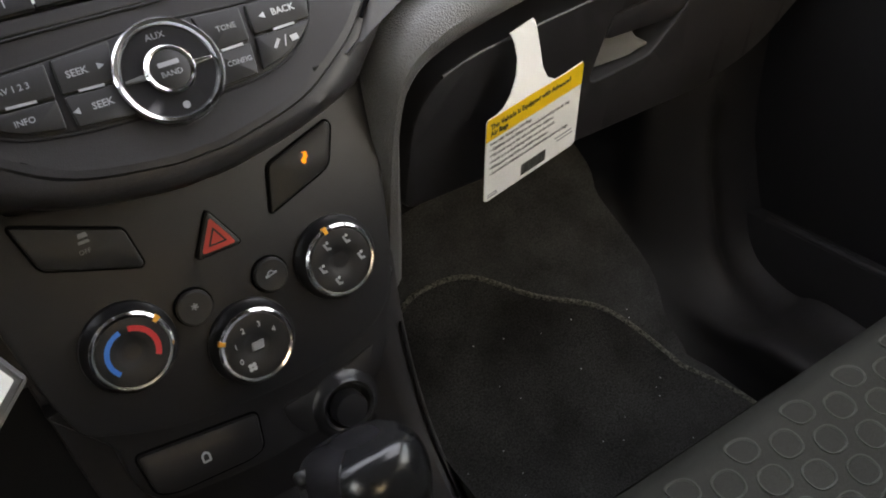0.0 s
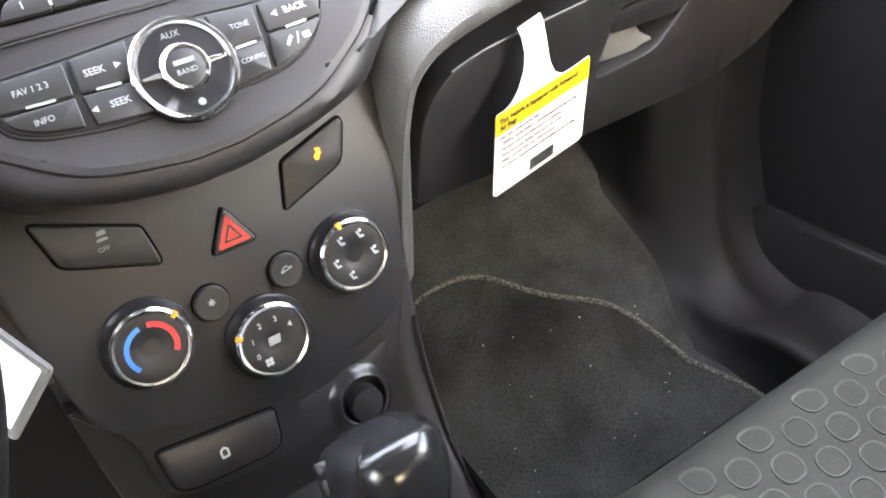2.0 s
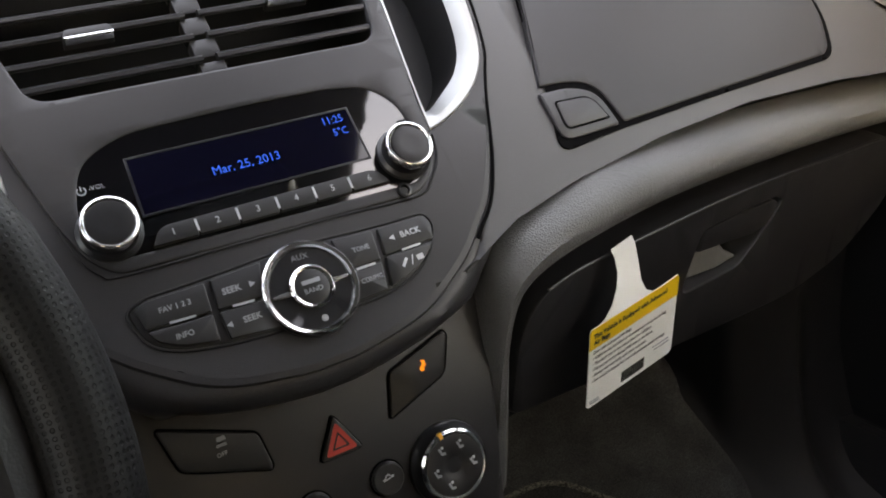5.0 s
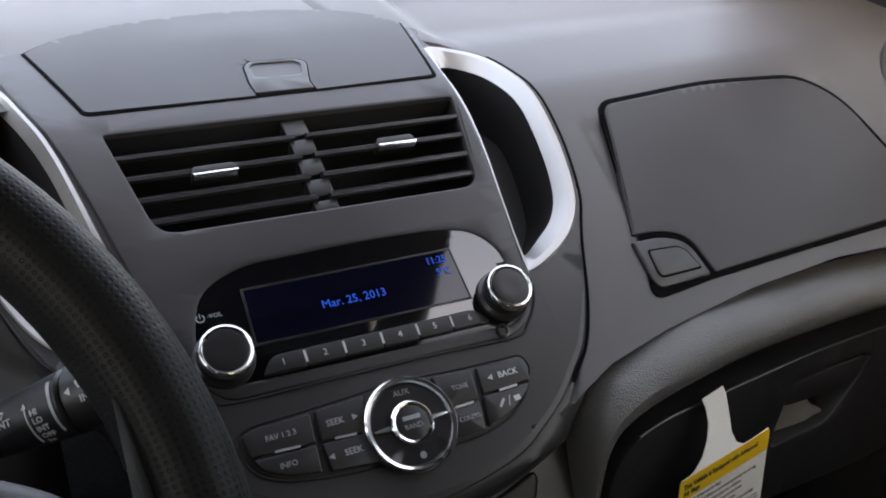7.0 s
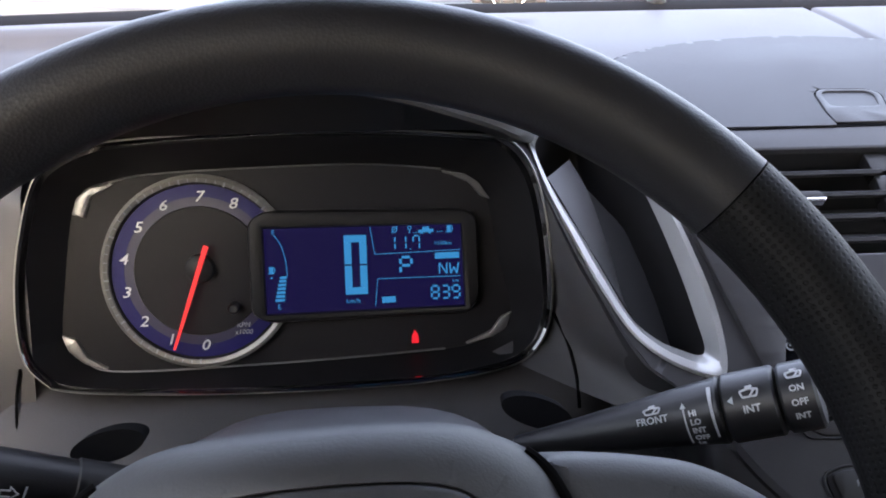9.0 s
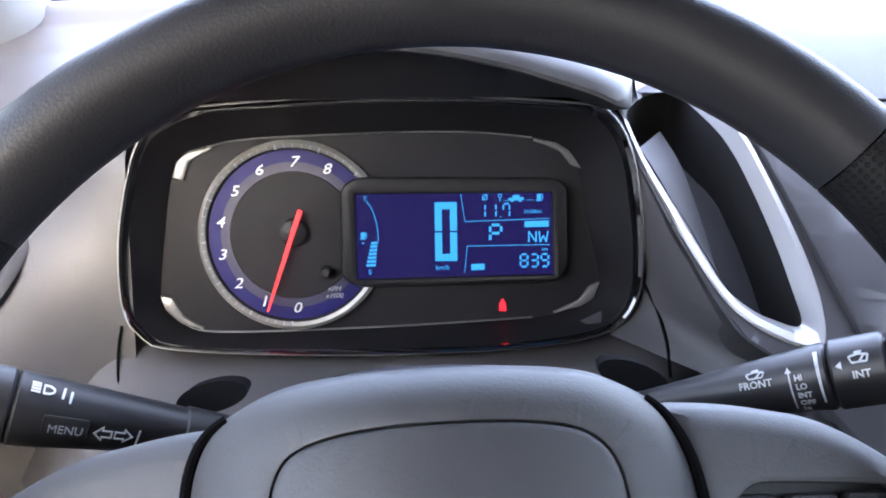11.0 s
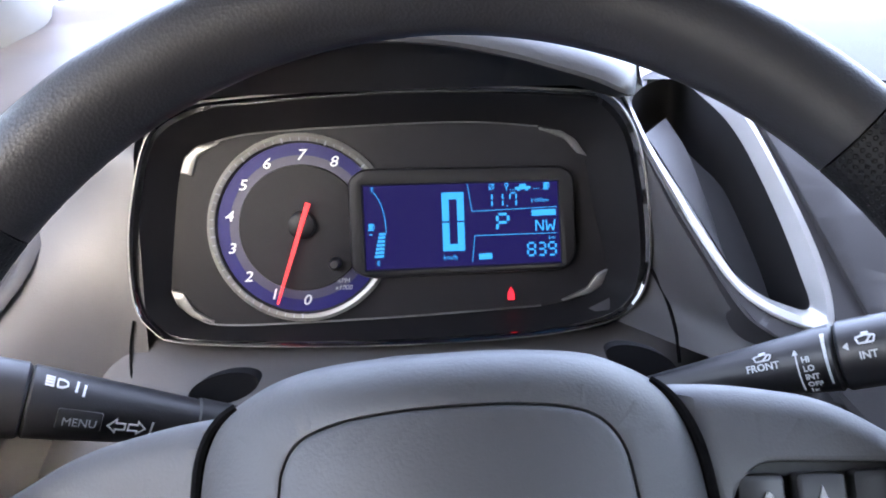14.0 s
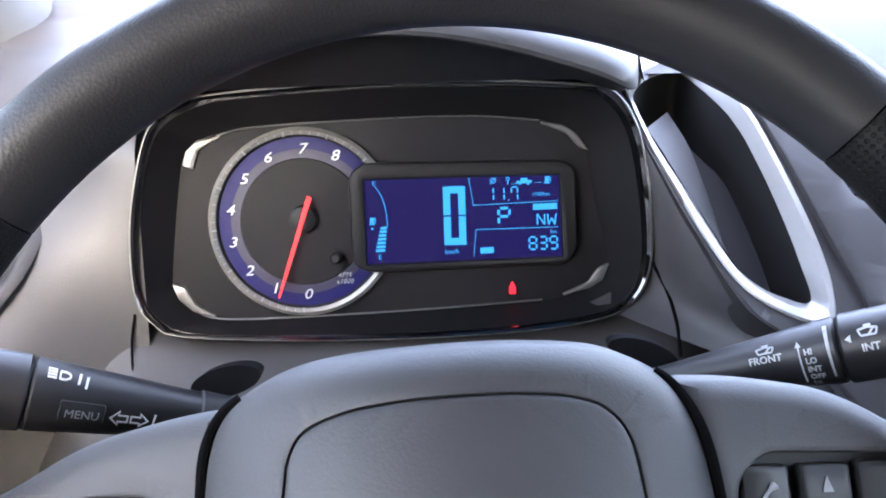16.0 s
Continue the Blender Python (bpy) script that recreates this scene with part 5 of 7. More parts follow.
def seat_seam(d):
    """The seam between the cloth and the bolster, d behind the front edge."""
    return max(SEAT_X + 0.002, 0.187 - 0.10 * math.exp(-max(d, 0) / 0.0244))


def seat_top(x, y):
    d = seat_front(x) - y
    z = 0.268 - 0.075 * max(0.0, 1 - d / 0.055) ** 2.3 - 0.05 * min(d, 0.5)
    z -= 0.075 * max(0.0, 1 - (x - SEAT_X) / 0.042) ** 2.0 + 0.075 * max(0.0, 1 - (0.60 - x) / 0.05) ** 2.0
    z += 0.010 * (1 - soft(x, 0.165, 0.215)) - 0.003 * math.exp(-((x - seat_seam(d)) / 0.004) ** 2)
    return z


rows_d = [0.0] + spread(0.002, 0.10, 30) + spread(0.12, 0.48, 20)


def seat_at(x, d):
    return (x, seat_front(x) - d, seat_top(x, seat_front(x) - d))


part("cushion_panel", sheet(lambda u, d: seat_at(seat_seam(d) + (0.60 - seat_seam(d)) * u, d), spread(0, 1, 60), rows_d), SEATCLOTH, seat, "grey cloth with embossed ovals")
part("side_bolster", sheet(lambda u, d: seat_at(SEAT_X + (seat_seam(d) - SEAT_X) * u, d), spread(0, 1, 18), rows_d), SEATSIDE, seat, "smooth dark grey bolster")
part("seam_cord", tube([Vector(seat_at(seat_seam(d), d)) for d in rows_d[4:]], 0.0010, 6), SEATSIDE, seat)
skirt = [(SEAT_X, -0.66), (SEAT_X, -0.40)] + [(x, seat_front(x)) for x in spread(SEAT_X, 0.19, 8)] + [(0.40, -0.162), (0.60, -0.162), (0.60, -0.64)]
part("seat_base", loft([[Vector((x, y, seat_top(max(x, SEAT_X + 0.0001), min(y, seat_front(x) - 0.0005)))) for x, y in skirt], [Vector((x + (0.01 if x < 0.3 else -0.01), y - (0.02 if y > -0.3 else 0), 0.06)) for x, y in skirt]], closed=False), SEATSIDE, seat, "smooth grey front and side cover")
part("backrest", sheet(lambda u, v: (0.10 + 0.50 * u, -0.62 - 0.25 * v + 0.05 * math.cos((u - 0.5) * 3), 0.20 + 0.60 * v), spread(0, 1, 16), spread(0, 1, 12), thick=(0, -0.08, 0)), SEATCLOTH, seat)
for off in (-0.0085, -0.0035):
    for i in range(60):
        d = 0.066 + i * 0.0072
        ends = [Vector(seat_at(seat_seam(d + e) + off * soft(d, 0.03, 0.09), d + e)) + Vector((0, 0, h)) for e, h in ((0, 0.0004), (0.0028, 0.0012), (0.0056, 0.0004))]
        part("stitch", tube(ends, 0.00038, 5), STITCH, seat)
for i in range(13):
    for j in range(13):
        x = 0.2085 + i * 0.0285
        y = -0.208 - j * 0.0277 - (0.0135 if i % 2 else 0)
        if y > seat_front(x) - 0.016:
            continue
        ring = []
        for a in spread(0, 2 * math.pi, 20)[:-1]:
            q = 0.8
            u, v = math.copysign(abs(math.cos(a)) ** q, math.cos(a)), math.copysign(abs(math.sin(a)) ** q, math.sin(a))
            px, py = x + 0.0108 * u, y + 0.0100 * v
            ring.append(Vector((px, py, seat_top(px, py) + 0.0003)))
        part("embossed_oval", tube(ring, 0.0014, 6, closed=True, flat=0.6), OVAL, seat)

# unseen seat, added to keep light from behind off the dash and hub
unseen_driver_seat = thing("unseen_driver_seat", "unseen grey cloth driver seat with a head restraint, added as a light block", "car seat")
part("cushion", box(-0.58, -0.06, -0.62, -0.22, 0.08, 0.24, 0.05, 4), SEATSIDE, unseen_driver_seat)
part("backrest", sheet(lambda u, v: (-0.58 + 0.52 * u, -0.66 - 0.22 * v + 0.04 * abs(2 * u - 1), 0.20 + 0.66 * v), spread(0, 1, 12), spread(0, 1, 10), thick=(0, -0.09, 0)), SEATCLOTH, unseen_driver_seat)
part("head_restraint", box(-0.45, -0.19, -0.96, -0.86, 0.87, 1.02, 0.04, 4), SEATSIDE, unseen_driver_seat)

# ---------------------------------------------------------------- instrument cluster
cluster = thing("instrument_cluster", "lit instrument cluster with a rev counter and a blue digital display", "instrument cluster")


def qv(pts, n=0.0):
    return [(x / 1000, (z / 1000 - 0.5644 - 0.2516 * n) / 0.9679) for x, z in pts]


bez_out = spline(qv([(-486, 672), (-497, 640), (-502, 609), (-501, 577), (-492, 562), (-473, 554), (-384, 549.5), (-285, 551), (-229, 558), (-209, 570), (-201, 593), (-202, 631), (-209, 665), (-222, 684), (-240, 688), (-313, 693), (-376, 693), (-440, 690), (-466, 686)], 0.03), 5, closed=True)
bez_in = spline(qv([(-478, 640), (-472, 652), (-463, 658), (-422, 663), (-314, 665.5), (-262, 662), (-245, 656), (-235, 644), (-229, 612), (-222, 578), (-231, 564), (-262, 556), (-352, 551.5), (-450, 549.5), (-474, 554), (-486, 565), (-488, 574), (-484, 605)]), 5, closed=True)
cx = -0.352


def by_angle(loop, c, n=192):
    """Points of a closed loop at even angles round c."""
    out = []
    P = [Vector(p) - Vector(c) for p in loop]
    for k in range(n):
        a = 2 * math.pi * k / n
        d = Vector((math.cos(a), math.sin(a)))
        best = None
        for i in range(len(P)):
            u, v = P[i - 1], P[i]
            e = v - u
            den = d.x * e.y - d.y * e.x
            if abs(den) < 1e-12:
                continue
            r, t = (u.x * e.y - u.y * e.x) / den, (u.x * d.y - u.y * d.x) / den
            if r > 0 and -1e-6 <= t <= 1 + 1e-6 and (best is None or r > best):
                best = r
        out.append(Vector(c) + d * best)
    return out


bc = (cx, 0.050)
bo, bi = by_angle(bez_out, bc), by_angle(bez_in, bc)


def between(k):
    return [a + (b - a) * k for a, b in zip(bo, bi)]


part("bezel", loft([[Q(p.x, p.y, n) for p in loop] for loop, n in ((between(-0.02), 0.012), (between(0.0), 0.026), (between(0.06), 0.031), (between(0.14), 0.030), (between(0.22), 0.024))]), GLOSS, cluster, "piano-black bezel")
part("bezel_wall", loft([[Q(p.x, p.y, n) for p in loop] for loop, n in ((between(0.22), 0.024), (between(0.9), 0.004), (between(1.0), 0.001))]), CLUSTERBLACK, cluster, "satin black inner wall")
# silver tube draws the highlight along the gloss black bezel edge
part("bezel_highlight", tube([Q(p.x, p.y, 0.0302) for p in between(0.03)], 0.0007, 6, closed=True), DIMSILVER, cluster, "thin silver line for the highlight on the bezel edge")
part("face", plate(bi, Q, -0.004, 0.0008, 0), DIALFACE, cluster, "charcoal instrument face")
for pts in ([(-477, 642), (-470, 640), (-466, 651), (-452, 659), (-466, 657), (-474, 651)], [(-233, 644), (-239, 646), (-246, 654), (-262, 661), (-248, 659), (-240, 654)], [(-488, 573), (-480, 571), (-474, 560), (-462, 553), (-476, 556), (-485, 564)], [(-221, 578), (-228, 575), (-234, 567), (-250, 560), (-233, 563), (-225, 568)]):
    part("corner_trim", plate(rounded(qv(pts, 0.002), 0.001), Q, 0.0008, 0.0035, 0.001), CORNER, cluster, "silver corner trim")
for pts in ([(-455, 659.5), (-422, 664), (-314, 666), (-262, 662)], [(-474, 556), (-452, 550.5), (-352, 552.5), (-262, 557)]):
    part("trim_line", tube([Q(*p, 0.002) for p in spline(qv(pts, 0.002), 6)], 0.0006, 6), CORNER, cluster)
TX, TZ = -0.4055, (0.607 - 0.5644) / 0.9679
tach = part("rev_counter", turned(Q, TX, TZ, ((0.0570, 0.0), (0.0570, 0.004), (0.0545, 0.0056), (0.0518, 0.0040), (0.0512, 0.0018)), 72), DIALFACE, cluster, "round rev counter")
part("dial_ring", turned(Q, TX, TZ, ((0.0572, 0.002), (0.0572, 0.0046), (0.0550, 0.0062), (0.0528, 0.0052), (0.0522, 0.0034)), 72, cap=False), material("matt_silver_ring", (0.21, 0.205, 0.195), 0.42, metal=0.5, grain=0.1), tach, "silver dial ring")
part("blue_band", turned(Q, TX, TZ, ((0.0520, 0.0024), (0.0440, 0.0024), (0.0439, 0.0021)), 72, cap=False), DIALBLUE, tach, "deep blue number band")
part("inner_band", turned(Q, TX, TZ, ((0.0440, 0.0023), (0.0385, 0.0023), (0.0384, 0.0020)), 72, cap=False), material("dusky_blue_band", (0.012, 0.012, 0.040), 0.5), tach, "dusky inner edge of the band")
part("dial_centre", turned(Q, TX, TZ, ((0.0386, 0.0020), (0.0380, 0.0034), (0.010, 0.0034)), 64), DIALFACE, tach)
nums = [(-405, 564), (-425, 568), (-440, 579), (-449, 596), (-449.5, 615), (-440, 633), (-425, 645), (-404, 649.5), (-384.5, 645)]
for i, p in enumerate(nums):
    u, v = qv([p])[0]
    writing("numeral", str(i), 0.0090, Q, u, v, 0.0030, PRINT, tach, bold=0.00004, shear=0.25, stretch=1.18)
for i in range(41):
    a = radians(-92 - i * 225 / 40)
    r0 = 0.0528 if i % 5 else 0.0520
    bar("tick", TX + r0 * math.cos(a), TZ + r0 * math.sin(a), TX + 0.0548 * math.cos(a), TZ + 0.0548 * math.sin(a), 0.0005 if i % 5 else 0.0010, Q, 0.0063, DIMPRINT, tach)
hub_q = qv([(-405, 609)])[0]
part("needle_hub", turned(Q, *hub_q, ((0.0085, 0.003), (0.0080, 0.0085), (0.0065, 0.0095))), CLUSTERBLACK, tach)
na, nb = Vector(qv([(-400, 622)])[0]), Vector(qv([(-421.5, 563.5)])[0])
nd = (nb - na).normalized()
nn = Vector((-nd.y, nd.x))
part("needle", plate([na - nn * 0.0015, nb - nn * 0.0006, nb + nn * 0.0006, na + nn * 0.0015], Q, 0.0085, 0.0102, 0.0003), glowing("red_needle", (0.9, 0.05, 0.05), 0.10), tach, "red needle")
writing("unit", "RPM\nx1000", 0.0042, Q, *qv([(-382, 573)])[0], 0.0026, DIMPRINT, tach, shear=0.2)
ku, kvv = qv([(-386, 586)])[0]
part("trip_stalk", turned(Q, ku, kvv, ((0.0036, 0.0), (0.0034, 0.010), (0.0022, 0.0115))), SATIN, cluster, "small trip reset stalk")
lcd_frame = rounded(qv([(-376, 583), (-366, 578), (-248, 580), (-241, 588), (-242, 635), (-249, 640), (-367, 642), (-376, 636)], 0.006), [0.006, 0.006, 0.006, 0.006, 0.006, 0.006, 0.006, 0.006])
lcd = qv([(-367, 582.5), (-250, 584), (-251.5, 631), (-367, 631.5)], 0.004)
part("display_frame", plate(lcd_frame, Q, 0.0, 0.0098, 0.0025, holes=[lcd], hole_edge=0.0025), CLUSTERBLACK, cluster, "black display frame")
disp = part("display", plate(inset(lcd, -0.001), Q, 0.0, 0.0068, 0), LCDBLUE, cluster, "deep blue digital display")


def LQ(x, z):
    return qv([(x, z)], 0.0046)[0]


def seg(x0, z0, x1, z1, w, name="segment"):
    a, b = LQ(x0, z0), LQ(x1, z1)
    bar(name, *a, *b, w / 1000, Q, 0.0069, LCDTEXT, disp, h=0.0002)


def digit(ch, x, z, w, h, t, slant=0.0):
    """A seven-segment sign; x, z: its lower left corner in millimetres."""
    on = {"0": "abcdef", "1": "bc", "3": "abcdg", "7": "abcf", "8": "abcdefg", "9": "abcdfg", "P": "abefg"}[ch]
    g = t * (0.30 if t > 2 else 0.55)
    P = {"a": (g, h, w - g, h), "b": (w, h - g, w, h / 2 + g), "c": (w, h / 2 - g, w, g), "d": (g, 0, w - g, 0), "e": (0, h / 2 - g, 0, g), "f": (0, h - g, 0, h / 2 + g), "g": (g, h / 2, w - g, h / 2)}
    if t > 2:
        e = t / 2
        P = {"a": (-e, h, w + e, h), "d": (-e, 0, w + e, 0), "b": (w, h - e, w, h / 2 + 0.5), "c": (w, h / 2 - 0.5, w, e), "e": (0, h / 2 - 0.5, 0, e), "f": (0, h - e, 0, h / 2 + 0.5)}
    for k in on:
        x0, z0, x1, z1 = P[k]
        seg(x + x0 + slant * z0, z + z0, x + x1 + slant * z1, z + z1, t)


digit("0", -318.3, 594.5, 9.0, 30.0, 4.2)
for i, ch in enumerate("117"):
    digit(ch, -294 + i * 6.4 + (0 if i < 2 else 1.6), 617.5, 3.6, 7.6, 0.9)
seg(-281.6, 617.6, -281.0, 617.6, 0.9, "decimal_point")
digit("P", -287.5, 603.5, 6.5, 9.5, 1.6)
for i, ch in enumerate("839"):
    digit(ch, -269.5 + i * 6.2, 588.5, 4.2, 7.2, 1.1)
for a in ((-264.5, 602.8, -264.5, 609), (-264.5, 609, -260.2, 602.8), (-260.2, 602.8, -260.2, 609), (-258.4, 609, -257.8, 602.8), (-257.8, 602.8, -255.9, 606.5), (-255.9, 606.5, -254.2, 602.8), (-254.2, 602.8, -253.2, 609)):
    seg(*a, 0.9)
seg(-267, 613.2, -252.6, 613.4, 3.6, "bar")
seg(-299, 588.6, -291, 588.9, 3.6, "bar")
for a in ((-305, 632, -302.5, 615.2), (-302.5, 615.2, -268, 616.0), (-268, 616, -252, 616.4), (-301.2, 601, -252, 601.2), (-301.2, 601, -303, 585.5)):
    seg(*a, 0.35, "display_line")
writing("unit", "km/h", 0.0042, Q, *LQ(-316, 588.6), 0.0072, LCDTEXT, disp)
writing("unit", "l/100km", 0.0032, Q, *LQ(-262, 620.5), 0.0072, LCDTEXT, disp)
writing("unit", "km", 0.0032, Q, *LQ(-255, 598.6), 0.0072, LCDTEXT, disp)
seg(-276.5, 627.6, -267.5, 628.0, 1.7, "car_sign")
seg(-274, 629.2, -270, 629.4, 1.7, "car_sign")
for x in (-274.4, -269.6):
    seg(x - 0.7, 626.6, x + 0.7, 626.7, 1.0, "car_sign")
for k in range(3):
    seg(-279.6 + k * 1.1, 626.9, -279.1 + k * 1.1, 626.9, 0.5, "route_dot")
    seg(-265.6 + k * 1.4, 627.2, -264.9 + k * 1.4, 627.2, 0.5, "route_dot")


def lcd_ring(x, z, r, w, name):
    pts = [LQ(x + r * math.cos(a), z + r * math.sin(a)) for a in spread(0, 2 * math.pi, 18)[:-1]]
    part(name, plate(pts, Q, 0.0065, 0.0071, 0, holes=[inset(pts, w / 1000)]), LCDTEXT, disp, smooth=False)


lcd_ring(-290.5, 629.0, 1.7, 0.5, "average_sign")
seg(-292.2, 627.2, -288.8, 630.8, 0.5, "average_sign")
lcd_ring(-281.6, 629.8, 1.2, 0.5, "pin_sign")
seg(-281.6, 628.6, -281.6, 626.6, 0.6, "pin_sign")
for x, z in ((-259.6, 627.0), (-366.2 + 1.6, 606.2)):
    seg(x, z + 1.9, x + 2.4, z + 1.9, 3.4, "pump_sign")
    seg(x - 0.5, z - 0.2, x + 2.9, z - 0.2, 0.6, "pump_sign")
    seg(x + 3.2, z + 0.4, x + 3.2, z + 3.0, 0.5, "pump_sign")
    seg(x + 2.5, z + 3.4, x + 3.2, z + 2.8, 0.5, "pump_sign")
for i, z in enumerate((590.4, 592.6, 594.8, 597.0, 599.2, 601.4, 603.4)):
    seg(-361.8 + i * 0.55, z, -356.2 + i * 0.25, z + 0.2, 1.5, "fuel_bar")
fz = spline([(-361, 628), (-357.2, 622), (-354.8, 613), (-354.2, 604)], 5)
for a, b in zip(fz, fz[1:]):
    seg(a.x, a.y, b.x, b.y + 0.01, 0.4, "fuel_line")
seg(-364, 603.4, -362.8, 603.4, 1.0, "fuel_side_mark")
writing("fuel_letter", "F", 0.0042, Q, *LQ(-361.5, 629.2), 0.0072, LCDTEXT, disp)
writing("fuel_letter", "E", 0.0042, Q, *LQ(-359.5, 586.5), 0.0072, LCDTEXT, disp)
wz = qv([(-280, 564.5)], 0.002)[0]
part("seat_belt_lamp", plate(rounded([(wz[0] - 0.0022, wz[1] - 0.0036), (wz[0] + 0.0022, wz[1] - 0.0036), (wz[0] + 0.0018, wz[1] + 0.001), (wz[0], wz[1] + 0.0042), (wz[0] - 0.0018, wz[1] + 0.001)], 0.0006), Q, 0.0005, 0.0022, 0), REDGLOW, cluster, "lit red seat belt lamp")

# hood over the cluster and the dash round it
lip = spline([(-0.505, 0.138, 0.688), (-0.496, 0.114, 0.694), (-0.484, 0.101, 0.699), (-0.464, 0.098, 0.7065), (-0.443, 0.098, 0.713), (-0.42, 0.098, 0.720), (-0.388, 0.098, 0.727), (-0.352, 0.098, 0.7295), (-0.318, 0.098, 0.727),
              (-0.284, 0.098, 0.720), (-0.261, 0.098, 0.713), (-0.240, 0.098, 0.706), (-0.2245, 0.101, 0.6985), (-0.2165, 0.116, 0.6955), (-0.213, 0.140, 0.693)], 4)
N = len(lip)


def dash_z(y):
    return float(np.interp(y, [p.x for p in RISE_PTS], [p.y for p in RISE_PTS])) - 0.007


loops = []
for fwd, up in ((0.052, -9), (0.03, -0.006), (0.006, -0.004), (0.0012, -0.0025), (0.0, 0.0), (0.0015, 0.003), (0.005, 0.0060), (0.012, 0.0085), (0.025, 0.0098), (0.045, 0.0095), (0.075, 0.0075), (0.11, 0.0045), (0.16, 0.0), (0.22, 0.0), (0.29, 0.0)):
    row = []
    for i, p in enumerate(lip):
        w = math.sin(math.pi * i / (N - 1)) ** 0.4
        inside = up < 0
        q = p + Vector(((p.x - cx) * (0.22 * fwd / 0.29 if not inside else 0.0), fwd * (0.35 + 0.65 * w), 0))
        if up == -9:
            q.z = min(p.z - 0.003, 0.692 - 0.05 * max(abs(p.x - cx) / 0.15 - 0.72, 0))
        elif inside:
            q.z += up
        else:
            k = soft(fwd, 0.03, 0.27)
            q.z = (p.z + up) * (1 - k) + k * (dash_z(q.y) + 0.002 * w - 0.004)
        row.append(q)
    loops.append(row)
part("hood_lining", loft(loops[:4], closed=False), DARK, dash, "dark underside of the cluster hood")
part("cluster_hood", loft(loops[3:], closed=False), DASH, dash, "grained hood over the cluster")


def below_cluster(u, v):
    x = -0.74 + 0.575 * u
    e = abs(x + 0.3525) / 0.1675
    y = 0.130 - 0.115 * v + 0.012 * min(e * e, 1.0) + 0.25 * max(e - 1, 0)
    z = 0.5465 - 0.075 * v ** 1.3 + 0.016 * min(e, 1.0) ** 5 * (1 - v)
    return (x, y, z)


part("cluster_surround", sheet(below_cluster, spread(0, 1, 40), spread(0, 1, 12)), DASH, dash, "dash face under the cluster")
SHELL_LEFT = np.array([(30, -128), (46, -136), (61, -148), (76, -164), (96, -173.5), (120, -182), (151, -192.5), (200, -205.5), (238, -211), (276, -206), (289, -190)]) / 1000


def side_at(s, v):
    a = FB(float(np.interp(s, SHELL_LEFT[:, 0], SHELL_LEFT[:, 1])), s, 0.0006)
    bx = float(np.interp(a.z, [0.560, 0.57, 0.593, 0.631, 0.665, 0.684, 0.70], [-0.235, -0.212, -0.203, -0.204, -0.211, -0.220, -0.226]))
    b = Vector((bx, max(0.1507 + 0.26 * (a.z - 0.5644) - 0.014, a.y), a.z))
    q = a.lerp(b, v)
    q.x -= 0.004 * math.sin(math.pi * v)
    return q


part("stack_flank", sheet(side_at, spread(0.03, 0.285, 28), spread(0, 1, 8)), DASH, dash, "face between cluster and vent")
part("driver_lower_dash", sheet(lambda u, v: Vector((-0.76 + 0.56 * u, 0.02 + 0.03 * abs(2 * u - 1.2) - 0.02 * v, 0.50 - 0.25 * v)), spread(0, 1, 16), spread(0, 1, 8)), HARD, dash)

part("panel_joint", tube(spline([(-0.5036, 0.1240, 0.5660), (-0.5062, 0.1200, 0.5525), (-0.5050, 0.1110, 0.5418), (-0.5010, 0.098, 0.5300)], 5), 0.0009, 6), GAPBLACK, dash, "thin dark panel joint")
part("panel_joint", tube(spline([(-0.2010, 0.1270, 0.5880), (-0.1965, 0.1195, 0.5800), (-0.1938, 0.1100, 0.5731), (-0.1928, 0.0938, 0.5640), (-0.1935, 0.080, 0.5530)], 5), 0.0010, 6), GAPBLACK, dash, "thin dark panel joint")

part("driver_side_face", sheet(lambda x, z: Vector((x, 0.128 - 0.25 * (0.56 - z) + 0.2 * max(-x - 0.60, 0), z)), spread(-0.76, -0.495, 10), spread(0.33, 0.545, 8)), DASH, dash, "dash face beside the column")

# ---------------------------------------------------------------- steering column
column = thing("steering_column", "black plastic steering column shroud", "steering column")
WC, WT = Vector((-0.315, -0.1364, 0.612)), radians(33.6)
W_UP, W_OUT = Vector((0, math.sin(WT), math.cos(WT))), Vector((0, -math.cos(WT), math.sin(WT)))


def W(a, b, n):
    """Steering wheel plane: a to the right, b up, n towards the driver."""
    return WC + Vector((a, 0, 0)) + W_UP * b + W_OUT * n


def shroud(n, w, h0, h1):
    out = []
    for t in spread(0, 2 * math.pi, 40)[:-1]:
        c, s = math.cos(t), math.sin(t)
        a = w * math.copysign(abs(c) ** 0.65, c)
        b = (h1 if s > 0 else h0) * abs(s) ** 0.65
        out.append(W(a, b, n))
    return out


part("upper_shroud", loft([shroud(n, w, h0, h1) for n, w, h0, h1 in ((-0.21, 0.078, -0.06, 0.074), (-0.13, 0.082, -0.065, 0.073), (-0.06, 0.080, -0.06, 0.065), (-0.035, 0.073, -0.055, 0.056))], cap_end=True), DASH, column, "black column shroud")
for side, mid in ((-1, (-0.4240, 0.020, 0.5805)), (1, (-0.2275, 0.020, 0.5885))):
    c, ax, ay = Vector(mid), Vector((1, 0, 0.20 if side < 0 else -0.30)).normalized(), Vector((0, 0.35, 1)).normalized()
    part("stalk_slot", loft([ring_of(c + Vector((0, 0.012 * k, -0.003 * k)), ax, ay, 0.0175 - 0.001 * k, 0.0072 - 0.001 * k, 28) for k in range(2)], cap_start=True), BODYBLACK, column, "dark slot of the stalk")


